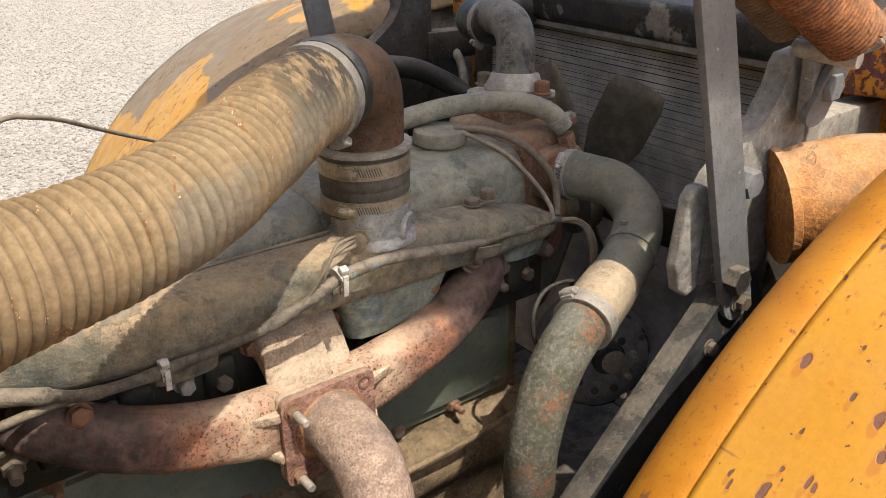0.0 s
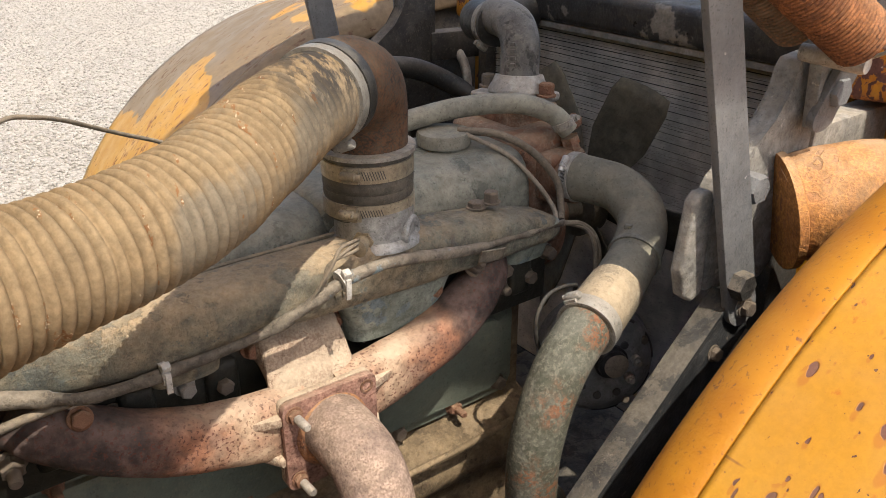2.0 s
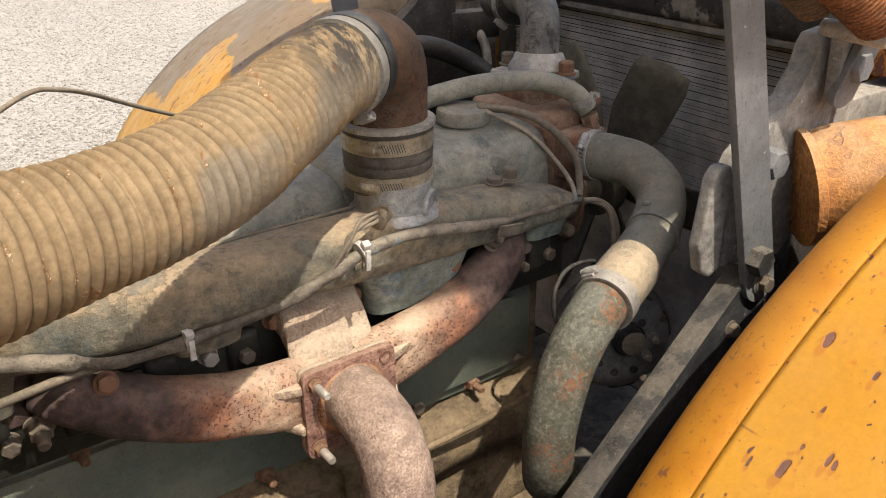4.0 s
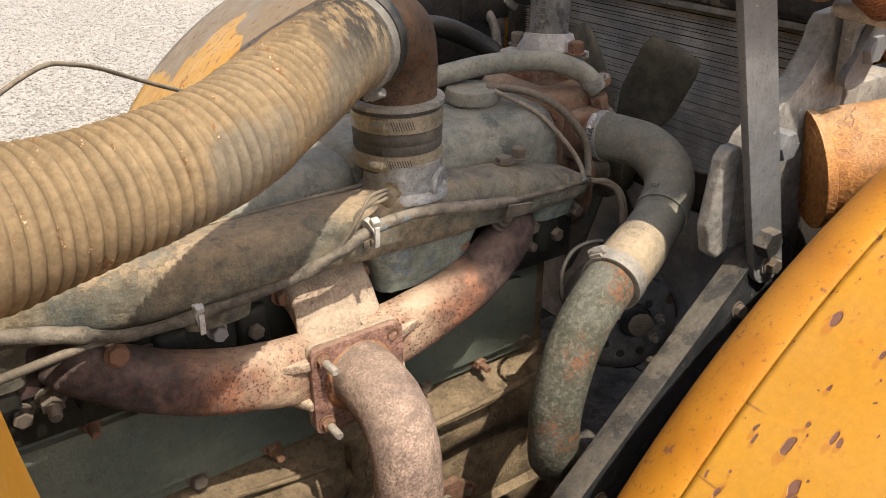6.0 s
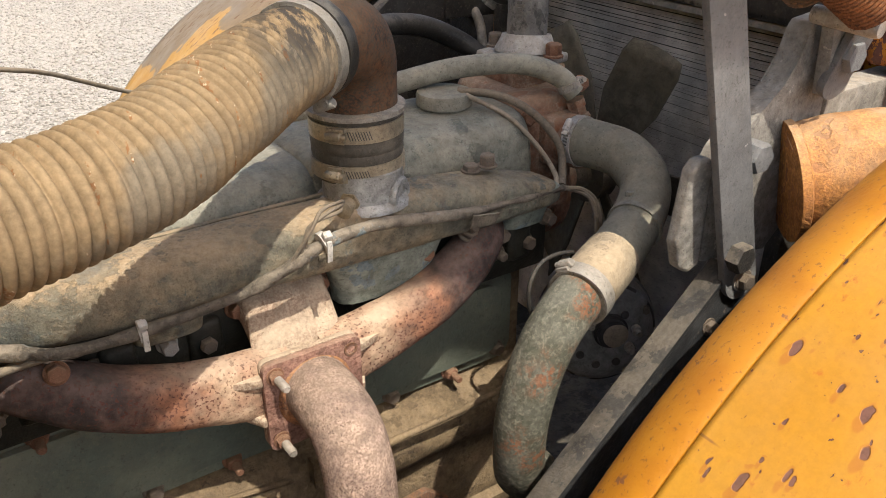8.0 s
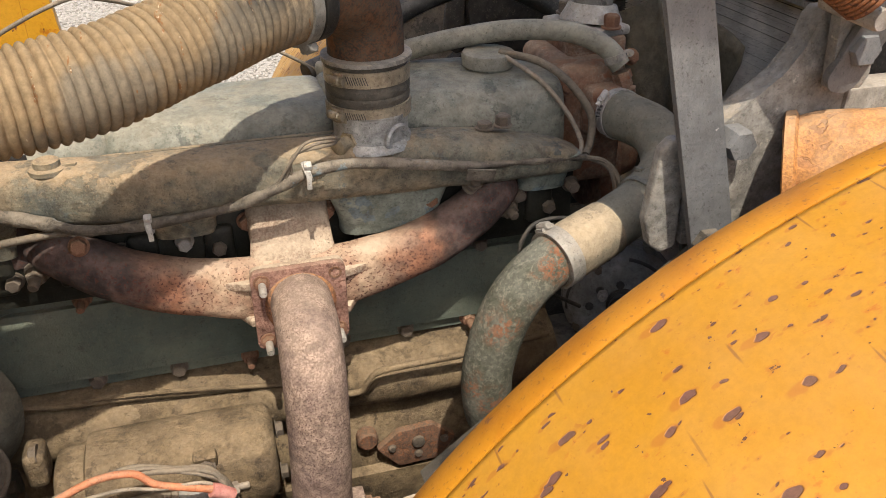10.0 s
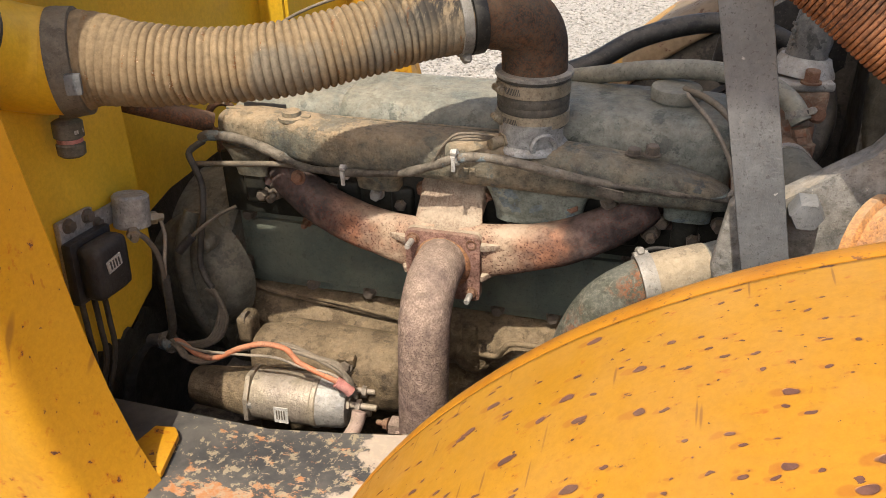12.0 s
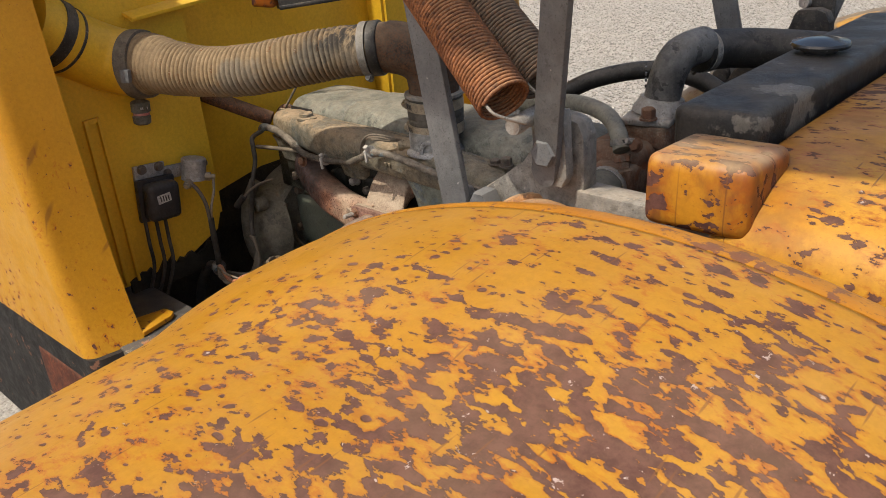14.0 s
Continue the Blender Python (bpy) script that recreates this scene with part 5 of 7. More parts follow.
def make_lower_hose():
    t = thing("lower_radiator_hose", "thick grey rubber hose bent towards a steel coolant pipe", "radiator hose", (1.0, 0.95, 1.2))
    bm = bmesh.new()
    p = spline([(1.073, 1.085, 1.340), (1.085, 1.045, 1.338), (1.105, 0.995, 1.325), (1.098, 0.945, 1.292), (1.050, 0.912, 1.256), (0.965, 0.878, 1.228), (0.870, 0.846, 1.205)], 9)
    rs = [0.0405 + 0.002 * noise.noise(q * 20) for q in p]
    tube(bm, p, rs, 40)
    part("hose_body", bm, HOSE_DUSTY, t, angle=60)
    clamp_band(t, (1.077, 1.072, 1.340), (0.2, -1, 0), 0.0415, 0.016, ZINC, (-0.75, -0.2, 0.7))
    bm = bmesh.new()
    a, b = Vector((0.965, 0.878, 1.228)), Vector((0.866, 0.845, 1.204))
    d = (b - a).normalized()
    tube(bm, [a, a.lerp(b, 0.3), a.lerp(b, 0.6), b], [0.0425, 0.0435, 0.0435, 0.0425], 40)
    part("sleeve", bm, RUBBER_TAN, t, "dusty hose end with its sunlit tan in the colour")
    clamp_band(t, b - d * 0.012, d, 0.0445, 0.024, CLAMP, (-0.35, 0.35, 0.9), "wide shiny steel band clamp")
    c = Vector((1.042, 0.908, 1.252))
    bm = bmesh.new()
    tube(bm, [c, c + Vector((-0.008, -0.0035, -0.003))], 0.043, 36)
    ob = part("cable_tie", bm, RUBBER, t, "dusty cable tie round the hose")
    bm = bmesh.new()
    box(bm, c + V(-0.003, 0.012, 0.044), (0.010, 0.012, 0.008), (0, 0, 20), 0.002)
    part("tie_head", bm, RUBBER, ob)
    return t


make_lower_hose()

t = thing("coolant_pipe", "bent olive steel coolant pipe with rust blotches", "coolant pipe", (0.77, 0.85, 0.6))
bm = bmesh.new()
tube(bm, spline([(0.90, 0.857, 1.212), (0.865, 0.847, 1.203), (0.817, 0.843, 1.165), (0.785, 0.846, 1.105), (0.770, 0.855, 1.03), (0.775, 0.868, 0.96), (0.795, 0.888, 0.915), (0.84, 0.91, 0.88)], 8), 0.0385, 36)
rough_cast(bm, 0.0006, 40)
part("pipe", bm, COOLANT, t, angle=60)


def hose(name, label, pts, r, material=None, group="", category="hose"):
    bm = bmesh.new()
    tube(bm, spline(pts, 9), r, 20)
    return solid(name, bm, material or HOSE_BLACK, label, category, group, at=pts[0], angle=60)


h1 = thing("heater_hose", "dusty grey rubber hose curving over the filler cap", "hose", (0.9, 1.2, 1.4))
bm = bmesh.new()
tube(bm, spline([(0.62, 1.33, 1.40), (0.72, 1.27, 1.428), (0.83, 1.225, 1.456), (0.93, 1.19, 1.470), (1.02, 1.150, 1.466), (1.07, 1.118, 1.443), (1.092, 1.102, 1.412)], 9), 0.0172, 22)
body = part("hose_body", bm, RUBBER, h1, angle=60)
clamp_band(h1, (1.084, 1.107, 1.425), (0.3, -0.25, -1), 0.018, 0.012, BAR, (1, 0, 0.4))
hose("coolant_hose", "dusty black rubber hose behind the engine", [(0.60, 1.36, 1.39), (0.70, 1.40, 1.42), (0.80, 1.44, 1.475), (0.92, 1.48, 1.505), (1.02, 1.49, 1.50), (1.10, 1.49, 1.47), (1.16, 1.46, 1.42), (1.18, 1.42, 1.34), (1.15, 1.36, 1.27), (1.09, 1.30, 1.24)], 0.021, group="small hoses")


def make_alternator():
    t = thing("alternator", "slate grey dusty alternator low beside the coolant pipe", "alternator", (1.08, 1.0, 1.0))
    ax = V(-0.45, -0.88, 0.0).normalized()
    o = V(1.05, 0.975, 1.02)
    bm = bmesh.new()
    lathe(bm, o - ax * 0.13, ax, [(0, 0.06), (0.02, 0.094), (0.06, 0.100), (0.062, 0.104), (0.072, 0.104), (0.074, 0.100), (0.095, 0.099), (0.112, 0.092), (0.124, 0.080), (0.131, 0.062), (0.133, 0.03)], 48)
    part("body", bm, ALTERNATOR, t, "grey dusty alternator body")
    f = Matrix.Translation(o) @ turn_to(ax)
    for k in range(7):
        bm = bmesh.new()
        pts = []
        for q in range(9):
            a = 2 * math.pi * (k + q / 13) / 7
            pts.append(f @ Vector((0.090 * math.cos(a), 0.090 * math.sin(a), -0.0195)))
        tube(bm, pts, 0.0042, 8)
        part("cooling_slot", bm, INK, t)
    for k in range(9):
        a = 2 * math.pi * k / 9 + 0.2
        bm = bmesh.new()
        lathe(bm, f @ Vector((0.052 * math.cos(a), 0.052 * math.sin(a), 0.0015)), ax, [(0, 0.0075), (0.003, 0.0070)], 10)
        part("rear_vent", bm, INK, t)
    bm = bmesh.new()
    lathe(bm, f @ Vector((0.006, 0.016, 0.002)), ax, [(0, 0.030), (0.010, 0.030), (0.012, 0.026), (0.020, 0.025), (0.021, 0.020)], 28)
    part("rear_cap", bm, PLASTIC, t, "black rear cap")
    bm = bmesh.new()
    lathe(bm, f @ Vector((0.010, 0.014, 0.012)), ax, [(0, 0.023), (0.010, 0.023), (0.012, 0.019)], 24)
    part("terminal_cover", bm, WIRE_WHITE, t, "pale terminal cover")
    for dx, dy, mat_ in ((0.040, -0.020, BRIGHT), (-0.030, 0.034, BRIGHT), (0.052, 0.012, BAR)):
        bm = bmesh.new()
        lathe(bm, f @ Vector((dx, dy, 0.002)), ax, [(0, 0.0085), (0.012, 0.0085), (0.012, 0.005), (0.022, 0.005)], 12)
        part("terminal", bm, mat_, t, "short metal terminal post")
    for k in range(4):
        a = math.pi / 2 * k + 0.5
        bolt(t, f @ Vector((0.082 * math.cos(a), 0.082 * math.sin(a), -0.010)), ax, 0.006)
    bm = bmesh.new()
    box(bm, (1.13, 1.00, 1.165), (0.11, 0.022, 0.05), (0, -25, 40), 0.006)
    ear = part("mounting_ear", bm, ALTERNATOR, t)
    bolt(ear, (1.115, 0.985, 1.172), (-0.4, -0.8, 0.2), 0.012)
    return t


make_alternator()


# ---- starter ----
def make_starter():
    t = thing("starter_motor", "dust-covered starter motor with a bright solenoid on its flank", "starter motor", (0.25, 0.93, 0.75), piv=(0.25, 0.9, 0.9))
    bm = bmesh.new()
    rings = []
    for x, k in ((0.115, 0.62), (0.12, 0.75), (0.135, 0.80), (0.16, 0.82), (0.165, 0.98), (0.18, 1.0), (0.30, 1.0), (0.40, 1.0), (0.425, 0.97), (0.435, 0.85), (0.437, 0.6)):
        rings.append(squircle((x + 0.012, 0.965, 0.878), 0.068 * k, 0.072 * k, (0, 1, 0), (0, 0, 1), 28, 0.7))
    loft(bm, rings)
    rough_cast(bm, 0.0018, 20)
    part("motor_body", bm, BLOCK, t, "sand-coloured dusty motor body", angle=50)
    bm = bmesh.new()
    box(bm, (0.345, 0.912, 0.925), (0.035, 0.02, 0.05), (20, 0, 0), 0.006)
    ear = part("bracket_ear", bm, BLOCK, t)
    bolt(ear, (0.345, 0.899, 0.928), (0, -1, 0.4), 0.010)
    for x, z in ((0.115, 0.945), (0.452, 0.925), (0.452, 0.835), (0.115, 0.963)):
        bolt(t, (x, 0.955, z), (-1 if x < 0.2 else 1, 0, 0), 0.010)
    bm = bmesh.new()
    box(bm, (0.108, 0.965, 0.938), (0.03, 0.05, 0.06), (0, 0, 0), 0.012, 3)
    part("drive_ear", bm, BLOCK, t)
    ax = V(1, 0.06, 0.0).normalized()
    o = V(0.036, 0.855, 0.858)
    bm = bmesh.new()
    lathe(bm, o, ax, [(0, 0.02), (0.002, 0.034), (0.012, 0.039), (0.07, 0.043), (0.125, 0.050), (0.128, 0.048)], 36)
    part("drive_nose", bm, BLOCK, t, "dusty cone nose")
    bm = bmesh.new()
    m = Matrix.Translation(o + ax * 0.126) @ turn_to(ax)
    prism(bm, [(0.056 * math.cos(a) * (1.0 if k % 2 else 1.12), 0.056 * math.sin(a) * (1.0 if k % 2 else 1.12)) for k, a in enumerate(2 * math.pi * j / 8 + 0.39 for j in range(8))], m, 0.010, 0.002)
    fl = part("solenoid_flange", bm, GOLD, t)
    bolt(fl, o + ax * 0.137 + V(0, -0.046, 0.008), ax, 0.007, HEX_PALE)
    bm = bmesh.new()
    lathe(bm, o + ax * 0.136, ax, [(0, 0.048), (0.002, 0.051), (0.12, 0.051), (0.122, 0.053), (0.13, 0.053), (0.132, 0.051)], 44)
    sol = part("solenoid_can", bm, GOLD, t, "yellow-passivated solenoid can")
    bm = bmesh.new()
    for z in (0.0,):
        m = pose(*(o + ax * 0.205 + V(0, -0.0505, -0.004)), 85, 0, 3)
        bmesh.ops.create_cube(bm, size=1.0, matrix=m @ Matrix.Diagonal((0.028, 0.034, 0.004, 1)))
    lab = part("label", bm, LABEL, sol, "pale bluish worn label")
    bm = bmesh.new()
    for k in range(4):
        m = pose(*(o + ax * (0.197 + 0.005 * k) + V(0, -0.0528, -0.003)), 85, 0, 3)
        bmesh.ops.create_cube(bm, size=1.0, matrix=m @ Matrix.Diagonal((0.0025, 0.02, 0.001, 1)))
    part("print", bm, WIRE_GREY, lab)
    bm = bmesh.new()
    lathe(bm, o + ax * 0.268, ax, [(0, 0.050), (0.045, 0.047), (0.055, 0.040), (0.056, 0.02)], 36)
    part("end_cap", bm, GREY, t, "dusty grey end cap")
    for dy, dz, l in ((-0.015, 0.012, 0.05), (0.02, 0.02, 0.035), (0.005, -0.022, 0.03)):
        c = o + ax * 0.322 + V(0, dy, dz)
        bm = bmesh.new()
        lathe(bm, c, ax, [(0, 0.012), (0.008, 0.012)], 6)
        lathe(bm, c + ax * 0.008, ax, [(0, 0.0065), (l, 0.0065), (l + 0.002, 0.005)], 12)
        lathe(bm, c + ax * 0.02, ax, [(0, 0.013), (0.009, 0.013)], 6)
        part("terminal", bm, GOLD, t, "threaded brass terminal")
    return t


make_starter()


# ---- front brackets, stays and springs ----
def bar_between(bm, a, b, width, thick, side=(0, 1, 0), bev=0.003):
    """A flat bar from a to b, thin along side."""
    a, b = Vector(a), Vector(b)
    d = (b - a).normalized()
    s = Vector(side)
    s = (s - d * s.dot(d)).normalized()
    w = d.cross(s)
    m = Matrix((w, s, d)).transposed().to_4x4()
    m.translation = (a + b) / 2
    g = bmesh.ops.create_cube(bm, size=1.0, matrix=m @ Matrix.Diagonal((width, thick, (b - a).length, 1)))
    bevelled(bm, g["verts"], bev)
    return bm


def big_bolt(parent, at, r, h, material):
    bm = bmesh.new()
    lathe(bm, at, (0, -1, 0), [(0, r), (h * 0.85, r), (h, r * 0.9)], 6 if r < 0.022 else 24)
    return part("pivot_bolt", bm, material, parent, "large round pivot bolt head")


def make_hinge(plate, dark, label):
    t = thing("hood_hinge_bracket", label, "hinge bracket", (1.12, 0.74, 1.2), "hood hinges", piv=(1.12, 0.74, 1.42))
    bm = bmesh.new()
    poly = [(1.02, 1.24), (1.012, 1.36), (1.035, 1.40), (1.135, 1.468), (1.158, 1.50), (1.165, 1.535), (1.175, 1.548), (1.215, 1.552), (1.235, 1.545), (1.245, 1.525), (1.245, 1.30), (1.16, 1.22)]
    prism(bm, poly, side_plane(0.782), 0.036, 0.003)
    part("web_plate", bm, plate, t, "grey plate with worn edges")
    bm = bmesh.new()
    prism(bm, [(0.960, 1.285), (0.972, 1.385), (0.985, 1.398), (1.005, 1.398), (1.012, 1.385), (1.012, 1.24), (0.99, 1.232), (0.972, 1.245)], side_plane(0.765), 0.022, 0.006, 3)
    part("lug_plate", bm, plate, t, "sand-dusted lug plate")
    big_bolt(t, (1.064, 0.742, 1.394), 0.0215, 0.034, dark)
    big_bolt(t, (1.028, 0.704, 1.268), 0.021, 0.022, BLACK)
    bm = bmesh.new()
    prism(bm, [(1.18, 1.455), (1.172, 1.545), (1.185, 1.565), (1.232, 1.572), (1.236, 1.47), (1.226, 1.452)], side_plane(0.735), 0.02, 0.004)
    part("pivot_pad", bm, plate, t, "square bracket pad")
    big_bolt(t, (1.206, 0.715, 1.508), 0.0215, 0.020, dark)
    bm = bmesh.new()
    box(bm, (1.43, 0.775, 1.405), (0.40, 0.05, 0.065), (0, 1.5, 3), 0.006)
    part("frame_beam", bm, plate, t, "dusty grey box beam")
    bm = bmesh.new()
    lathe(bm, (1.182, 0.66, 1.555), (-0.1, 1, 0.05), [(0, 0.012), (0.008, 0.014), (0.09, 0.012)], 18)
    part("spring_pin", bm, BRIGHT, t, "bright worn spring pin")
    return t


make_hinge(BAR, STAY, "grey steel hood hinge bracket with large pivot bolts")
# same bracket as the near one; black here stands for its shade
far_hinge = make_hinge(BLACK, BLACK, "far hood hinge bracket, its shade put in as black")
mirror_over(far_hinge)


def make_stay(a, b, width, side, label, nut=True):
    t = thing("hood_stay", label, "stay bar", a, "hood stays")
    a, b = Vector(a), Vector(b)
    bm = bmesh.new()
    bar_between(bm, a, b, width, 0.013, side)
    part("flat_bar", bm, STAY, t)
    up = (b - a).normalized()
    n = Vector(side)
    n = (n - up * n.dot(up)).normalized()
    bm = bmesh.new()
    lathe(bm, a + n * 0.0063, -n, [(0, width * 0.495), (0.0124, width * 0.495), (0.0126, width * 0.48)], 24)
    part("rounded_end", bm, STAY, t, "rounded bar end")
    if not nut:
        return t
    bm = bmesh.new()
    lathe(bm, a - n * 0.0064, -n, [(0, 0.017), (0.003, 0.017), (0.0035, 0.015)], 24)
    part("washer", bm, BAR, t, "worn round washer")
    bolt(t, a - n * 0.0098, -n, 0.0105, HEX, "pivot_nut")
    return t


STAY_FOOT, ARM_FOOT = (1.046, 0.722, 1.225), (1.196, 0.712, 1.47)
make_stay(STAY_FOOT, (0.58, 0.66, 3.30), 0.060, (0.05, 1, 0.02), "scuffed grey flat steel stay bar bolted to the hinge")
make_stay(ARM_FOOT, (1.69, 0.12, 3.30), 0.046, (0.1, 1, 0.28), "grey flat steel lift arm beside the springs", False)
# the far pair leans the same way and ends lower
mirror_over(make_stay(STAY_FOOT, (0.914, 0.704, 1.82), 0.060, (0.05, 1, 0.02), "black flat steel stay bar beyond the engine"))
mirror_over(make_stay(ARM_FOOT, (1.29, 0.598, 1.82), 0.046, (0.1, 1, 0.28), "black flat steel lift arm beyond the radiator hose", False))


def make_spring(a, b, r, wire, material, label, hook_to):
    t = thing("hood_spring", label, "coil spring", b, "hood springs")
    a, b = Vector(a), Vector(b)
    d = (b - a)
    n = int(d.length / (wire * 2.12))
    ax = d.normalized()
    u = ax.cross(Vector((0, 0, 1))).normalized()
    v = ax.cross(u)
    pts = []
    per = 20
    for i in range(n * per + 1):
        q = 2 * math.pi * i / per
        pts.append(a + d * i / (n * per) + (u * math.cos(q) + v * math.sin(q)) * (r - wire))
    bm = bmesh.new()
    tube(bm, pts, wire, 8)
    part("coil", bm, material, t, angle=70)
    bm = bmesh.new()
    h = Vector(hook_to)
    m = b + ax * 0.035
    tube(bm, spline([b + u * (r - wire) * 0.9, b + u * 0.03 + ax * 0.02, m + v * 0.004, h + ax * 0.012, h + v * 0.02, h - ax * 0.012 - v * 0.004], 7), wire * 0.85, 10)
    part("end_hook", bm, BRIGHT if material is SPRING else BAR, t, "bent wire end hook")
    return t


s1 = make_spring((0.80, 0.735, 1.853), (1.166, 0.650, 1.581), 0.0415, 0.0030, SPRING, "rust-orange tension coil spring on the hood linkage", (1.185, 0.664, 1.558))
s2 = make_spring((0.83, 0.785, 1.853), (1.168, 0.738, 1.600), 0.0415, 0.0030, SPRING_DARK, "dull grey-brown tension coil spring behind its neighbour", (1.185, 0.712, 1.562))
mirrored(s1)

# orange rusted mount between hinge and fender
t = thing("fender_mount", "rusty orange cast fender mount caked with dust", "fender mount", (1.2, 0.62, 1.25))
bm = bmesh.new()
path = spline([(1.155, 0.735, 1.335), (1.20, 0.70, 1.345), (1.28, 0.65, 1.345), (1.38, 0.58, 1.33), (1.48, 0.5, 1.31)], 6)
tube(bm, path, [0.075 + 0.008 * min(1, i / 8) for i in range(len(path))], 32)
rough_cast(bm, 0.004, 30)
part("casting", bm, MOUNT, t, angle=60)
bm = bmesh.new()
lathe(bm, (1.150, 0.739, 1.335), (0.78, -0.62, 0.1), [(0, 0.078), (0.002, 0.086), (0.014, 0.086), (0.018, 0.078)], 32)
part("end_flange", bm, MOUNT, t, "dust-caked round end flange")

# sloping black support under the fender's edge
t = thing("fender_support", "black channel beam with a dusty top sloping under the fender", "support beam", (0.8, 0.74, 0.9))
bm = bmesh.new()
bar_between(bm, (1.06, 0.742, 1.207), (0.66, 0.742, 0.912), 0.070, 0.030, (0, 1, 0), 0.003)
part("web", bm, SUPPORT, t)
bm = bmesh.new()
bar_between(bm, (1.0395, 0.742, 1.2425), (0.6395, 0.742, 0.9475), 0.007, 0.040, (0, 1, 0), 0.002)
part("top_flange", bm, SUPPORT, t, "dust-covered upper flange")
bm = bmesh.new()
bar_between(bm, (1.0805, 0.742, 1.1715), (0.6805, 0.742, 0.8765), 0.007, 0.040, (0, 1, 0), 0.002)
part("lower_flange", bm, SUPPORT, t)
for k in (0.15, 0.82):
    bolt(t, (1.06 - 0.4 * k, 0.727, 1.207 - 0.295 * k), (0, -1, 0), 0.009)
mirrored(t)

# ---- nose shell ----
t = thing("nose_shell", "rounded yellow nose shell with rust stains and peeling paint", "nose shell", (1.7, YC, 0.9), piv=(1.55, 0.75, 1.5))
bm = bmesh.new()
rings = []
for x, k in ((1.478, 0.965), (1.489, 0.988), (1.52, 1.0), (1.8, 1.0), (2.05, 0.98), (2.15, 0.9), (2.18, 0.8)):
    ring = []
    for j in range(25):
        a = math.pi * j / 24
        c, s = math.cos(a), math.sin(a)
        ring.append(Vector((x, YC - 0.605 * k * math.copysign(abs(c) ** 0.32, c), 1.02 + (0.508 * (0.5 + 0.5 * k)) * abs(s) ** 0.17 if s > 0.03 else 1.02)))
    rings.append(ring)
loft(bm, rings)
part("shell", bm, YELLOW_NOSE, t, angle=50)
bm = bmesh.new()
box(bm, (1.462, 0.722, 1.503), (0.140, 0.14, 0.096), (-4, 0, 3), 0.020, 4)
part("side_box", bm, BOX_WORN, t, "worn yellow corner box with orange rust")
bm = bmesh.new()
box(bm, (1.472, 2 * YC - 0.722, 1.487), (0.120, 0.14, 0.098), (3, 0, -3), 0.016, 3)
part("side_box", bm, BOX_WORN, t)

# black baffle beside the radiator on the far side, with a pale rounded rim
t = thing("radiator_baffle", "black sheet baffle with a pale rounded rim beside the radiator", "baffle", (1.31, 1.8, 1.2))
rim = [(1.655, 1.10), (1.655, 1.40)] + [(1.735 + 0.08 * math.cos(radians(180 - 15 * k)), 1.42 + 0.08 * math.sin(radians(180 - 15 * k))) for k in range(7)] + [(1.90, 1.50), (1.98, 1.49)]
bm = bmesh.new()
prism(bm, [*rim, (1.98, 1.10)], Matrix(((0, 0, 1, 1.31), (1, 0, 0, 0), (0, 1, 0, 0), (0, 0, 0, 1))), 0.006, 0.001)
part("sheet", bm, BLACK, t)
bm = bmesh.new()
tube(bm, [V(1.308, y, z) for y, z in rim], 0.011, 10)
part("rim", bm, BAR, t, "pale worn rounded rim")

# ---- raised hood that shades the front of the engine ----
HOOD_Z = 3.25
t = thing("raised_hood", "raised yellow steel hood panel above the engine", "hood", (1.4, 0.3, HOOD_Z))
t.matrix_basis = Matrix.Translation((1.4, 0.3, HOOD_Z))
near_edge = [(0.530, 0.30), (0.530, -0.13), (0.545, -0.162), (0.58, -0.188), (0.65, -0.218), (0.71, -0.233), (0.80, -0.257), (0.95, -0.286), (1.02, -0.278), (1.2, -0.267), (1.53, -0.219), (2.2, -0.122)]
bm = bmesh.new()
prism(bm, [*near_edge, (2.25, 0.86), (0.515, 0.86)], pose(0, 0, HOOD_Z), 0.03, 0.004)
part("panel", bm, YELLOW, t)
bm = bmesh.new()
tube(bm, spline([V(x, y, HOOD_Z + 0.016) for x, y in near_edge[1:]], 4), 0.019, 10)
part("folded_rim", bm, YELLOW, t)

# ---- chassis and cab ----
t = thing("chassis_rail", "black chassis rail top with worn paint and orange rust", "chassis rail", (0.4, 0.55, 0.8), piv=(0.3, 0.62, 0.93))


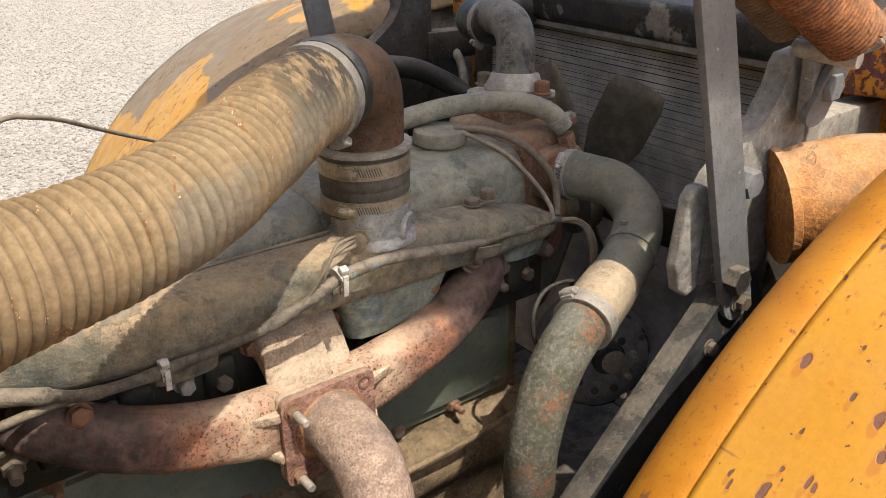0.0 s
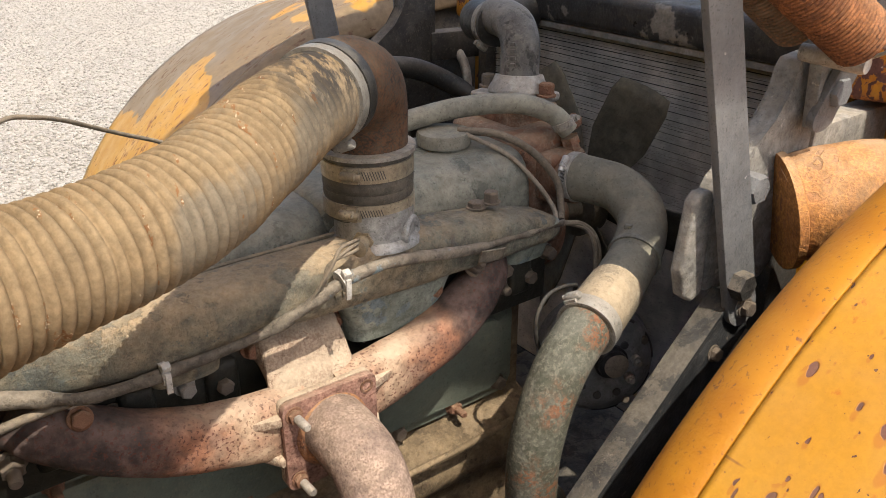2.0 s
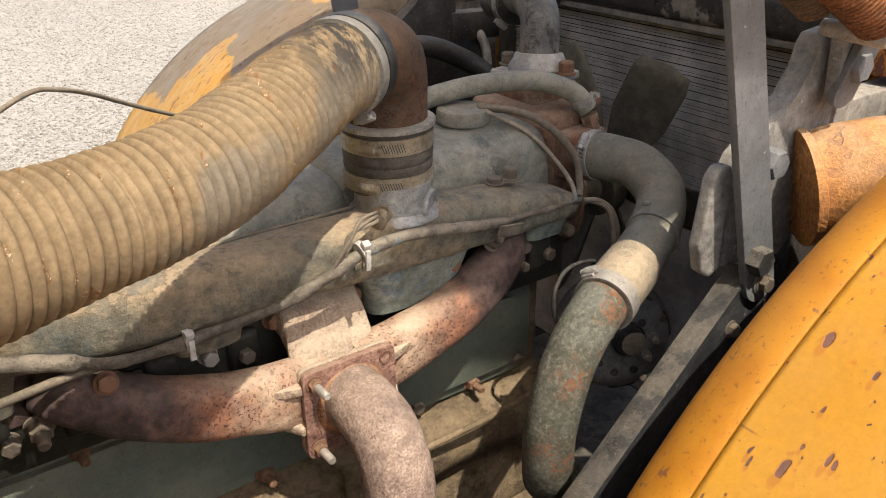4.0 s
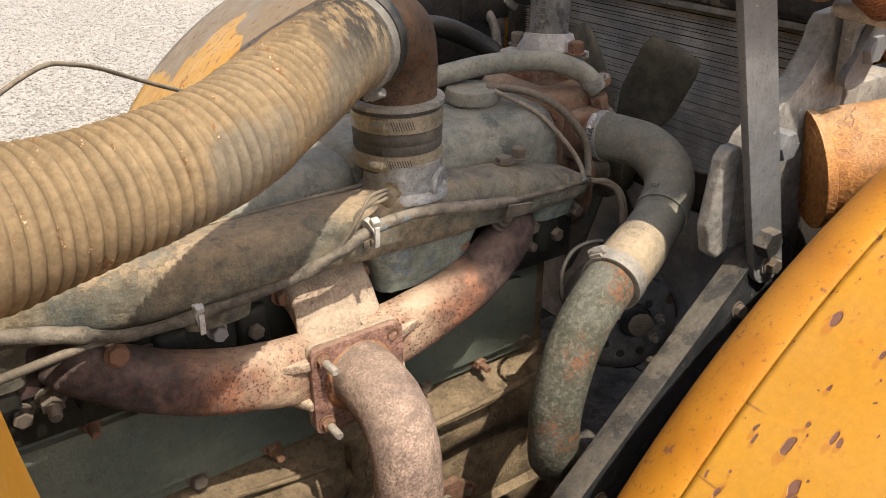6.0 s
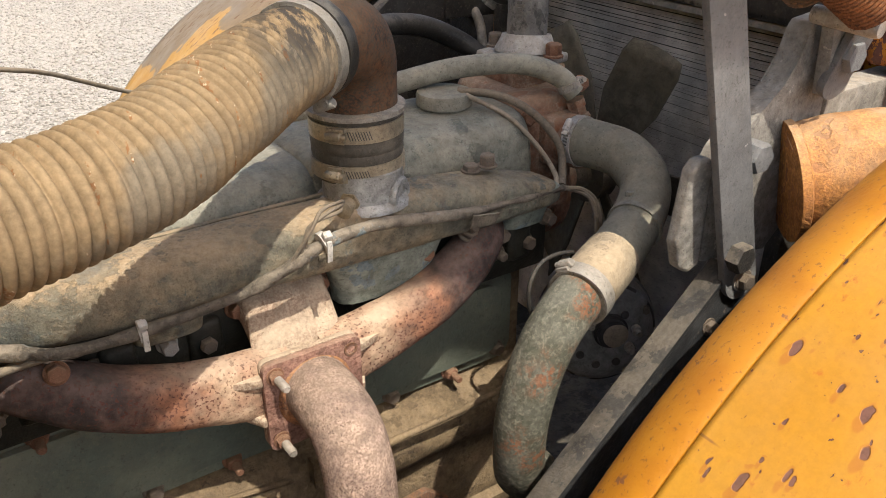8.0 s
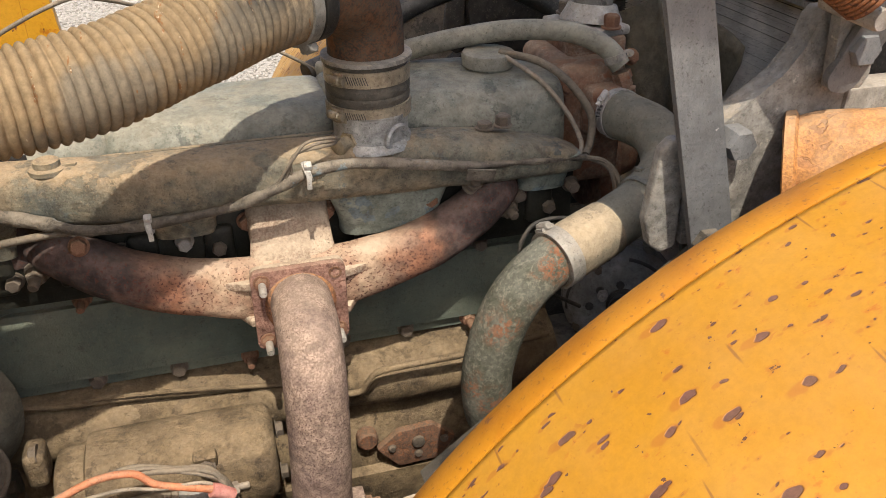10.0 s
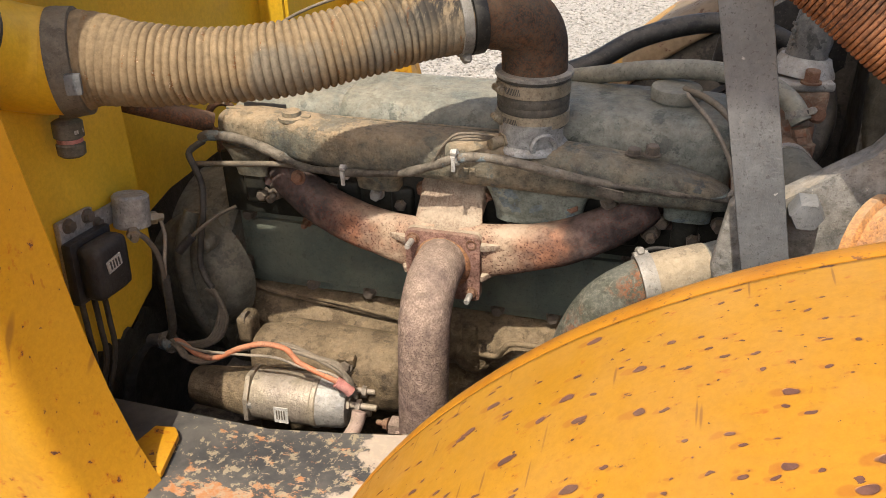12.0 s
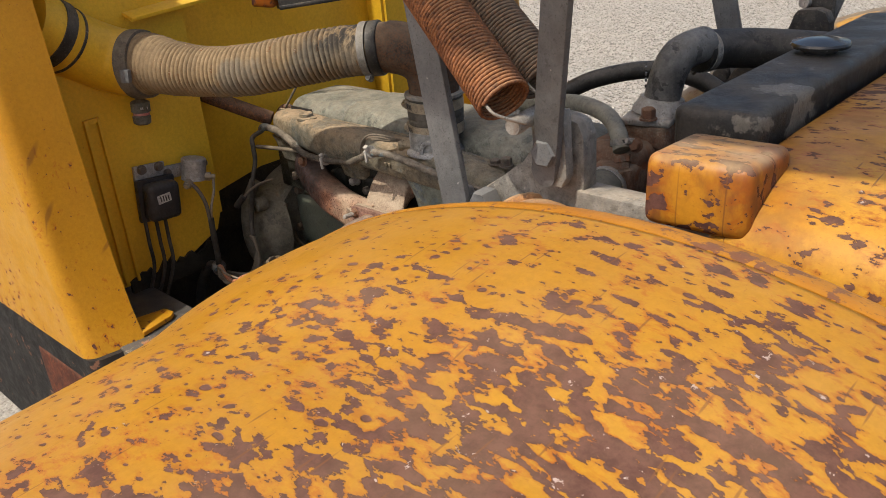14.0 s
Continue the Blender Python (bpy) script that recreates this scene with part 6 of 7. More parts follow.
def rail_material():
    m = Mat("worn_black_rail_paint", 0.6)
    col = m.mix(m.step(m.noise(9.0, 6.0, 0.65), 0.35, 0.7), (0.035, 0.034, 0.033), (0.10, 0.09, 0.075))
    along = m.step(m.axis(0), -0.42, -0.12, -0.14, 0.05)
    streak = m.step(m.calc("ABSOLUTE", m.calc("ADD", m.axis(1), m.calc("MULTIPLY", m.noise(5.0), 0.06))), 0.035, 0.005, 0.0, 0.12)
    o = m.step(m.calc("ADD", m.calc("ADD", m.noise(26.0, 8.0, 0.72, m.mapped((1.0, 1.7, 1.0), (0, 0, 0.3))), along), streak), 0.625, 0.665)
    rust = m.mix(m.step(m.noise(60.0, 5.0, 0.7), 0.35, 0.65), (0.33, 0.13, 0.04), (0.34, 0.23, 0.14))
    col = m.mix(o, col, rust)
    sp = m.step(m.calc("ADD", m.noise(75.0, 5.0, 0.7, m.mapped((1, 1, 1), (0, 0, 0), (7.0, 1.0, 1.0))), along), 0.60, 0.63)
    col = m.mix(m.calc("MULTIPLY", sp, 0.8), col, (0.30, 0.24, 0.15))
    pale = m.step(m.calc("ADD", m.noise(10.0, 6.0, 0.6, m.mapped((1, 1, 1), (0, 0, 0), (2.0, 5.0, 1.0))), m.step(m.axis(0), -0.05, 0.12, -0.2, 0.08)), 0.54, 0.58)
    col = m.mix(m.calc("MULTIPLY", pale, 0.8), col, (0.44, 0.35, 0.26))
    m.bump(m.noise(60.0, 6.0, 0.7), 0.5, 0.002)
    return m.done(col)


RAIL = rail_material()
bm = bmesh.new()
prism(bm, [(-0.9, 0.46), (-0.9, 0.668), (0.0, 0.673), (0.30, 0.670), (0.42, 0.683), (0.52, 0.72), (0.62, 0.73), (0.75, 0.73), (0.75, 0.46)], pose(0, 0, 0.88), 0.05, 0.008)
box(bm, (0.0, 0.60, 0.73), (1.8, 0.02, 0.30), bev=0.004)
part("top_plate", bm, RAIL, t)
bm = bmesh.new()
prism(bm, [(0.19, 0.30), (0.19, 0.462), (0.75, 0.462), (0.75, 0.30)], pose(0, 0, 0.775), 0.03, 0.006)
part("outrigger_plate", bm, RAIL, t, "lower black plate with rusty scuffs")
bm = bmesh.new()
box(bm, (0.30, 0.472, 0.842), (0.90, 0.016, 0.085), bev=0.006)
part("rail_side", bm, RAIL, t)
mirrored(t)

t = thing("cab", "yellow cab front with sloping corner posts and a firewall", "cab", (-0.3, YC, 0.9), piv=(0.05, 0.6, 1.15))
# firewall with a recess behind the engine
bm = bmesh.new()
pts = [(0.44, 0.955), (0.60, 0.95), (0.70, 0.965), (0.76, 0.955), (0.82, 0.985), (0.88, 1.01), (0.90, 1.06), (0.905, 1.10), (0.905, 1.50), (0.90, 2.3), (0.44, 2.3)]
m = Matrix(((0, 0, 1, -0.075), (1, 0, 0, 0), (0, 1, 0, 0), (0, 0, 0, 1)))
prism(bm, pts, m, 0.02, 0.004)
part("firewall", bm, YELLOW, t, "dusty yellow firewall panel")
bm = bmesh.new()
m = Matrix(((0, 0, 1, -0.15), (1, 0, 0, 0), (0, 1, 0, 0), (0, 0, 0, 1)))
prism(bm, [(0.88, 1.07), (1.10, 1.12), (1.5, 1.12), (1.60, 1.07), (1.60, 2.3), (0.88, 2.3)], m, 0.02, 0.004)
box(bm, (-0.105, 0.905, 1.6), (0.08, 0.012, 1.1), bev=0.004)
box(bm, (-0.105, 1.595, 1.6), (0.08, 0.012, 1.1), bev=0.004)
part("firewall_recess", bm, YELLOW, t, "recessed shaded yellow panel")
bm = bmesh.new()
m = Matrix(((0, 0, 1, -0.075), (1, 0, 0, 0), (0, 1, 0, 0), (0, 0, 0, 1)))
prism(bm, [(1.60, 1.0), (2.06, 0.95), (2.06, 2.3), (1.60, 2.3)], m, 0.02, 0.004)
part("firewall", bm, YELLOW, t)
# added black sheet that stands for the dark depth below the firewall
bm = bmesh.new()
box(bm, (-0.30, YC, 0.80), (0.02, 1.6, 1.2), bev=0)
part("cavity_back_sheet", bm, BLACK, t)
bm = bmesh.new()
box(bm, (-0.030, 1.17, 1.647), (0.052, 0.85, 0.010), (4.2, 14, 0), 0.003)
part("cowl_ledge", bm, YELLOW, t, "yellow ledge over the firewall")
bm = bmesh.new()
box(bm, (-0.050, 0.590, 1.18), (0.014, 0.010, 0.44), bev=0.003)
box(bm, (-0.050, 0.622, 1.18), (0.014, 0.008, 0.44), bev=0.003)
box(bm, (-0.050, 0.606, 1.395), (0.012, 0.026, 0.012), bev=0.002)
part("vertical_channel", bm, YELLOW, t, "shallow upright channel")


def corner_post(s):
    """The sloping corner of the cab: s is 1 on the near side, -1 beyond."""
    def at(x, y, z):
        return Vector((x, y if s > 0 else 2 * YC - y, z))

    bm = bmesh.new()
    rings = []
    for z, ex in ((0.925, 0.190), (0.96, 0.176), (1.0, 0.161), (1.1, 0.136), (1.2, 0.120), (1.35, 0.105), (1.5, 0.088), (1.8, 0.062), (2.3, 0.03)):
        ring = []
        c = (ex - 0.048, 0.40)
        for a in range(7):
            q = radians(-90 + 15 * a)
            ring.append(at(c[0] + 0.035 * math.cos(q), c[1] + 0.035 * math.sin(q), z))
        ring.append(at(ex, 0.50, z))
        ring.append(at(ex - 0.017, 0.506, z))
        ring.append(at(-0.9, 0.50, z))
        ring.append(at(-0.9, 0.355, z))
        rings.append(ring)
    loft(bm, rings)
    part("corner_post", bm, YELLOW_OLD if s < 0 else YELLOW_POST, t, "sloping yellow corner post with small rust chips", angle=50)
    bm = bmesh.new()
    prism(bm, [(0.19, 0.50), (0.17, 0.585), (0.155, 0.60), (0.12, 0.595), (0.10, 0.50)] if s > 0 else [(0.19, 2 * YC - 0.50), (0.17, 2 * YC - 0.585), (0.12, 2 * YC - 0.595), (0.10, 2 * YC - 0.50)], pose(0, 0, 0.932), 0.012, 0.004)
    part("foot_flange", bm, YELLOW_POST, t)
    bm = bmesh.new()
    ring0, ring1 = [], []
    for z, ring in ((0.86, ring0), (0.925, ring1)):
        k = z - 0.95
        dx = -0.3 * k
        c = (0.150 + dx, 0.402)
        for a in range(7):
            q = radians(-90 + 15 * a)
            ring.append(at(c[0] + 0.036 * math.cos(q), c[1] + 0.036 * math.sin(q), z))
        ring += [at(0.200 + dx, 0.52, z), at(-0.9, 0.52, z), at(-0.9, 0.356, z)]
    loft(bm, [ring0, ring1])
    part("black_skirt", bm, SKIRT, t, "black painted lower skirt")
    bm = bmesh.new()
    box(bm, (0.02, 0.45 if s > 0 else 2 * YC - 0.45, 0.61), (0.36, 0.17, 0.50), bev=0.02, seg=3)
    part("lower_panel", bm, PANEL_RED, t, "rusty red-brown lower panel")
    # added slab that makes the void behind the panel dark
    bm = bmesh.new()
    box(bm, (-0.85, 0.53 if s > 0 else 2 * YC - 0.53, 0.50), (2.1, 0.04, 0.74), bev=0.01)
    part("void_backing", bm, SKIRT, t, "dark slab added behind the panel for the shaded void")


def low_down(m):
    return m.step(m.axis(2), -0.2, 0.35, 0.13, 0.0)


YELLOW_POST = yellow_material("post_yellow_paint", 0.705, 0.03, low_down, (0.41, 0.19, 0.008), (0.47, 0.235, 0.014), spots=0.8)
SKIRT = coated("black_skirt_paint", (0.006, 0.006, 0.006), (0.014, 0.013, 0.012), dust=(0.16, 0.10, 0.06), amount=0.10, rough=0.75, grain=0.2, chips=(0.15, 0.07, 0.04), chip_level=0.62, chip_scale=24)
PANEL_RED = rusty("dark_red_rust", (0.13, 0.038, 0.018), (0.085, 0.028, 0.016), (0.04, 0.018, 0.013), amount=0.1)
corner_post(1)
corner_post(-1)
bm = bmesh.new()
bar_between(bm, (0.055, 1.12, 1.625), (0.19, 1.37, 1.635), 0.10, 0.008, (0.88, -0.48, 0.1), 0.002)
bar_between(bm, (0.040, 1.13, 1.580), (0.175, 1.38, 1.590), 0.008, 0.060, (0.88, -0.48, 0.1), 0.002)
bar_between(bm, (0.185, 1.37, 1.585), (0.185, 1.37, 1.70), 0.05, 0.04, (0.88, -0.48, 0.0), 0.003)
part("cowl_bracket", bm, BLACK, t, "black steel channel bracket below the cowl")
bm = bmesh.new()
box(bm, (0.010, 1.13, 1.64), (0.07, 0.08, 0.11), (4, 6, 20), 0.012, 3)
rough_cast(bm, 0.004, 30)
part("rusty_tray", bm, BOX_WORN, t, "rust-eaten yellow corner of the cowl")
bm = bmesh.new()
rngf = random.Random(5)
lower = [(0.60 + 0.0125 * k, 0.955 + 0.02 * min(1.0, k / 12) + rngf.uniform(-0.012, 0.020)) for k in range(22)]
prism(bm, [(0.60, 0.915), *lower, (0.87, 0.925)], Matrix(((0, 0, 1, -0.058), (1, 0, 0, 0), (0, 1, 0, 0), (0, 0, 0, 1))), 0.010, 0.0)
part("torn_seal", bm, OLIVE_DARK, t, "torn black seal along the firewall's lower edge")
# perforated screen beyond
bm = bmesh.new()
for k in range(26):
    for j in range(4):
        box(bm, (0.03 + 0.018 * j, 2.0, 1.05 + 0.018 * k), (0.005, 0.003, 0.018), bev=0)
        box(bm, (0.03 + 0.018 * j, 2.0, 1.05 + 0.018 * k), (0.018, 0.003, 0.005), bev=0)
part("perforated_screen", bm, BAR, t, "rusty perforated metal screen")


# ---- electrics ----
def make_regulator():
    t = thing("voltage_regulator", "black ribbed voltage regulator box on a grey bracket", "voltage regulator", (-0.05, 0.69, 1.1))
    bm = bmesh.new()
    box(bm, (-0.048, 0.708, 1.192), (0.012, 0.085, 0.145), (0, 0, 0), 0.004)
    br = part("mounting_plate", bm, GREY, t, "dusty grey mounting plate")
    bolt(br, (-0.042, 0.686, 1.254), (1, 0, 0), 0.009)
    bolt(br, (-0.042, 0.733, 1.254), (1, 0, 0), 0.009)
    bolt(br, (-0.042, 0.698, 1.127), (1, 0, 0), 0.009)
    bm = bmesh.new()
    box(bm, (-0.032, 0.711, 1.176), (0.02, 0.104, 0.112), bev=0.006)
    box(bm, (-0.004, 0.711, 1.176), (0.045, 0.088, 0.098), bev=0.018, seg=3)
    body = part("case", bm, PLASTIC, t, "black plastic case")
    bm = bmesh.new()
    box(bm, (0.0195, 0.706, 1.187), (0.002, 0.036, 0.022), (8, 0, 0), 0)
    lab = part("label", bm, LABEL, body, "small white sticker with unreadable print")
    bm = bmesh.new()
    for k in range(4):
        box(bm, (0.021, 0.696 + 0.007 * k, 1.187), (0.001, 0.003, 0.015), (8, 0, 0), 0)
    part("print", bm, INK, lab)
    bm = bmesh.new()
    for y in (0.67, 0.70, 0.725):
        tube(bm, spline([(-0.03, y, 1.125), (-0.03, y + 0.004, 1.06), (-0.035, y + 0.01, 0.99), (-0.05, y - 0.01, 0.9)], 5), 0.005, 8)
    part("lead", bm, CABLE_DARK, t, "dusty leads")
    return t


make_regulator()


def make_relay():
    t = thing("relay", "grey cylindrical starter relay with terminals", "relay", (-0.04, 0.81, 1.2))
    bm = bmesh.new()
    lathe(bm, (-0.018, 0.815, 1.205), (0, 0.1, 1), [(0, 0.028), (0.002, 0.032), (0.056, 0.032), (0.06, 0.028)], 32)
    part("can", bm, GREY, t, "grey metal can")
    bm = bmesh.new()
    box(bm, (-0.048, 0.80, 1.232), (0.01, 0.12, 0.036), (0, 0, 0), 0.006)
    part("strap", bm, GREY, t)
    bolt(t, (-0.042, 0.755, 1.232), (1, 0, 0), 0.008)
    bolt(t, (-0.042, 0.862, 1.238), (1, 0, 0), 0.008)
    for c, d in (((0.0, 0.79, 1.206), (0.6, -0.7, -0.2)), ((0.002, 0.838, 1.214), (0.6, 0.7, -0.1))):
        bm = bmesh.new()
        lathe(bm, c, d, [(0, 0.012), (0.013, 0.012), (0.014, 0.008), (0.025, 0.007)], 6)
        part("terminal", bm, BRASS, t)
    return t


make_relay()

t = thing("restriction_gauge", "small dusty vacuum gauge hanging below the air pipe", "gauge", (-0.01, 0.69, 1.4))
bm = bmesh.new()
lathe(bm, (-0.012, 0.692, 1.375), (0, 0, 1), [(0, 0.016), (0.004, 0.021), (0.02, 0.022), (0.022, 0.019), (0.03, 0.019), (0.032, 0.023), (0.055, 0.023), (0.058, 0.018), (0.062, 0.009), (0.085, 0.009)], 26)
body = part("body", bm, BELL, t)
bm = bmesh.new()
lathe(bm, (-0.012, 0.692, 1.3985), (0, 0, 1), [(0, 0.0195), (0.006, 0.0195)], 26)
part("red_band", bm, WIRE_RED, t, "faded red band")
bm = bmesh.new()
for k in range(5):
    box(bm, (0.009, 0.682 + 0.004 * k, 1.417), (0.003, 0.0025, 0.006), bev=0)
part("print", bm, LABEL, t)


def cable(name, label, pts, r, material, group="cables", category="cable", n=8):
    bm = bmesh.new()
    tube(bm, spline(pts, n), r, 10)
    return solid(name, bm, material, label, category, group, at=pts[0], angle=70)


# main loom along the engine
loom = thing("wiring_loom", "tape-wrapped wiring loom sagging along the engine", "wiring loom", (0.5, 1.0, 1.3))
bm = bmesh.new()
p = spline([(0.012, 1.02, 1.311), (0.031, 1.015, 1.320), (0.078, 1.012, 1.321), (0.125, 1.005, 1.316), (0.167, 0.998, 1.307), (0.203, 0.990, 1.297), (0.242, 0.986, 1.286), (0.32, 0.986, 1.284), (0.432, 0.968, 1.300), (0.49, 0.953, 1.322), (0.541, 0.944, 1.345), (0.59, 0.940, 1.353), (0.637, 0.946, 1.348), (0.721, 0.957, 1.331), (0.793, 0.978, 1.314), (0.906, 0.999, 1.302), (0.997, 1.022, 1.290)], 9)
tube(bm, p, [0.0080 + 0.0022 * noise.noise(q * 34) + (0.0022 if q.x < 0.2 else 0.0) - (0.0015 if 0.25 < q.x < 0.45 else 0.0) - (0.0025 if q.x > 0.8 else 0.0) for q in p], 16)
body = part("sheath", bm, HARNESS, loom, angle=70)
for at, d, tilt in (((0.322, 0.989, 1.284), (1, -0.1, 0.06), 0), ((0.542, 0.943, 1.348), (1, 0.0, 0.3), 0)):
    bm = bmesh.new()
    dd = Vector(d).normalized()
    tube(bm, [Vector(at) - dd * 0.004, Vector(at) + dd * 0.004], 0.0145, 16)
    box(bm, Vector(at) + V(0, -0.012, 0.012), (0.011, 0.01, 0.009), (35, 0, 0), 0.002)
    box(bm, Vector(at) + V(0.0, -0.014, -0.008), (0.007, 0.004, 0.028), (10, 0, 0), 0.001)
    part("cable_tie", bm, LABEL, loom, "white plastic cable tie")
bm = bmesh.new()
for k in range(3):
    tube(bm, spline([(0.50 + 0.01 * k, 0.948, 1.332), (0.525, 0.935 + 0.004 * k, 1.372), (0.545 + 0.01 * k, 0.945, 1.388 - 0.004 * k), (0.58, 0.965, 1.385 - 0.005 * k), (0.60, 0.995 + 0.003 * k, 1.372)], 7), 0.0024, 8)
part("branch", bm, WIRE_GREY, loom, "frayed dusty wires to the sender")
for c, sz, ro in (((0.80, 0.966, 1.303), (0.045, 0.003, 0.02), (20, 8, 0)),):
    bm = bmesh.new()
    box(bm, c, sz, ro, 0.001)
    part("loose_tape", bm, HARNESS, loom, "peeling loose tape")
bm = bmesh.new()
for k in range(2):
    tube(bm, spline([(0.997, 1.018 + 0.008 * k, 1.290), (1.02, 1.005, 1.286 - 0.004 * k), (1.036 - 0.006 * k, 0.992, 1.268), (1.042 - 0.008 * k, 0.985, 1.235), (1.03, 0.98, 1.19)], 7), 0.0045, 8)
part("tail", bm, WIRE_GREY, loom)
cable("sender_wire", "thin grey wire beside the water pump", [(0.90, 1.165, 1.44), (0.95, 1.12, 1.43), (0.99, 1.085, 1.40), (1.02, 1.06, 1.35), (1.015, 1.045, 1.31), (1.0, 1.03, 1.292)], 0.0065, WIRE_GREY)
cable("thin_wire", "thin pale wire beside the water pump", [(0.905, 1.15, 1.435), (0.95, 1.10, 1.40), (0.985, 1.07, 1.35), (0.998, 1.045, 1.31), (0.99, 1.03, 1.293)], 0.004, WIRE_WHITE)
cable("alternator_wire", "thin dark wire looping past the hose clamp", [(0.96, 0.96, 1.20), (0.932, 0.93, 1.227), (0.90, 0.93, 1.232), (0.87, 0.93, 1.225), (0.851, 0.93, 1.198), (0.851, 0.932, 1.166), (0.862, 0.936, 1.141), (0.90, 0.95, 1.10), (0.97, 0.965, 1.05)], 0.0034, CABLE_DARK)
cable("throttle_cable", "stiff pale rod cable at the engine's rear", [(0.004, 1.005, 1.263), (0.09, 0.995, 1.275), (0.178, 0.995, 1.283), (0.23, 0.992, 1.286)], 0.0055, WIRE_GREY)
cable("drop_cable", "dark taped cable dropping past the bell housing", [(0.018, 1.018, 1.308), (-0.006, 1.0, 1.287), (0.008, 0.99, 1.262), (0.026, 0.98, 1.230), (0.033, 0.962, 1.18), (0.016, 0.96, 1.085), (0.03, 0.947, 1.05), (0.05, 0.938, 1.03)], 0.0065, CABLE_DARK)
for k in range(4):
    cable("starter_wire", "grey wire looping towards the starter", [(0.052 - 0.005 * k, 0.935, 1.03), (0.072 - 0.004 * k, 0.93 + 0.003 * k, 1.0), (0.078 - 0.006 * k, 0.93, 0.965), (0.060 - 0.006 * k, 0.925, 0.925), (0.02, 0.91, 0.905 + 0.004 * k), (-0.02, 0.885, 0.92)], 0.0045, WIRE_GREY, "starter wires")
rng = random.Random(8)
WIRE_LINE = [(-0.005, 0.850, 0.948), (0.018, 0.838, 0.958), (0.040, 0.830, 0.940), (0.060, 0.828, 0.930), (0.092, 0.830, 0.940), (0.148, 0.832, 0.968), (0.203, 0.834, 0.984), (0.256, 0.836, 0.988), (0.312, 0.838, 0.979), (0.352, 0.842, 0.958), (0.374, 0.846, 0.928), (0.383, 0.850, 0.895)]
ORANGE_LINE = [(-0.005, 0.850, 0.950), (0.030, 0.838, 0.962), (0.070, 0.828, 0.948), (0.110, 0.826, 0.947), (0.167, 0.826, 0.978), (0.213, 0.828, 0.993), (0.256, 0.830, 0.989), (0.281, 0.829, 0.966), (0.318, 0.830, 0.950), (0.360, 0.834, 0.932)]
PALE_LINE = [(0.0, 0.850, 0.945), (0.030, 0.834, 0.962), (0.078, 0.825, 0.958), (0.167, 0.824, 0.965), (0.238, 0.825, 0.970), (0.289, 0.826, 0.958), (0.345, 0.835, 0.947), (0.378, 0.845, 0.910)]
cable("starter_wire", "faded orange wire over the starter", ORANGE_LINE, 0.0055, WIRE_ORANGE, "starter wires")
cable("starter_wire", "thin pale wire over the starter", PALE_LINE, 0.0028, WIRE_WHITE, "starter wires")
for k in range(5):
    line = [(x + rng.uniform(-0.003, 0.003), y + rng.uniform(-0.005, 0.007), z + rng.uniform(-0.008, 0.005)) for x, y, z in WIRE_LINE]
    cable("starter_wire", "dusty grey wire over the starter", [WIRE_LINE[0], *line[1:-1], WIRE_LINE[-1]], rng.choice((0.0032, 0.0038, 0.0044)), WIRE_GREY, "starter wires")
bm = bmesh.new()
tube(bm, spline([(0.352, 0.832, 0.935), (0.366, 0.836, 0.925), (0.377, 0.84, 0.912)], 4), 0.0105, 14)
solid("terminal_boot", bm, WIRE_RED, "faded pink boot on the solenoid terminal", "boot", at=(0.366, 0.836, 0.925))
cable("battery_cable", "thick pale grey battery cable below the solenoid", [(0.392, 0.84, 0.872), (0.388, 0.825, 0.845), (0.365, 0.795, 0.81), (0.33, 0.755, 0.785), (0.29, 0.71, 0.74)], 0.0135, WIRE_PINK)
bm = bmesh.new()
tube(bm, [(-0.035, 0.87, 0.935), (-0.01, 0.855, 0.948), (0.01, 0.845, 0.943)], [0.016, 0.02, 0.016], 14)
solid("taped_joint", bm, HARNESS, "tape-wrapped joint of the wire bundle", "wire joint", at=(-0.01, 0.855, 0.948))
cable("bundle_cable", "thick dusty wire bundle below the firewall", [(-0.01, 0.855, 0.945), (-0.05, 0.85, 0.942), (-0.085, 0.845, 0.893), (-0.108, 0.84, 0.82), (-0.11, 0.83, 0.68)], 0.013, CABLE_DARK)
cable("relay_wire", "grey wire from the relay to the loom", [(0.004, 0.785, 1.21), (0.018, 0.80, 1.19), (0.027, 0.815, 1.15), (0.025, 0.825, 1.09), (0.022, 0.835, 1.02), (0.0, 0.85, 0.95)], 0.005, WIRE_GREY)
cable("relay_wire", "pale wire from the relay to the loom", [(0.016, 0.852, 1.205), (0.024, 0.845, 1.175), (0.026, 0.83, 1.13), (0.024, 0.828, 1.08)], 0.0035, WIRE_WHITE)
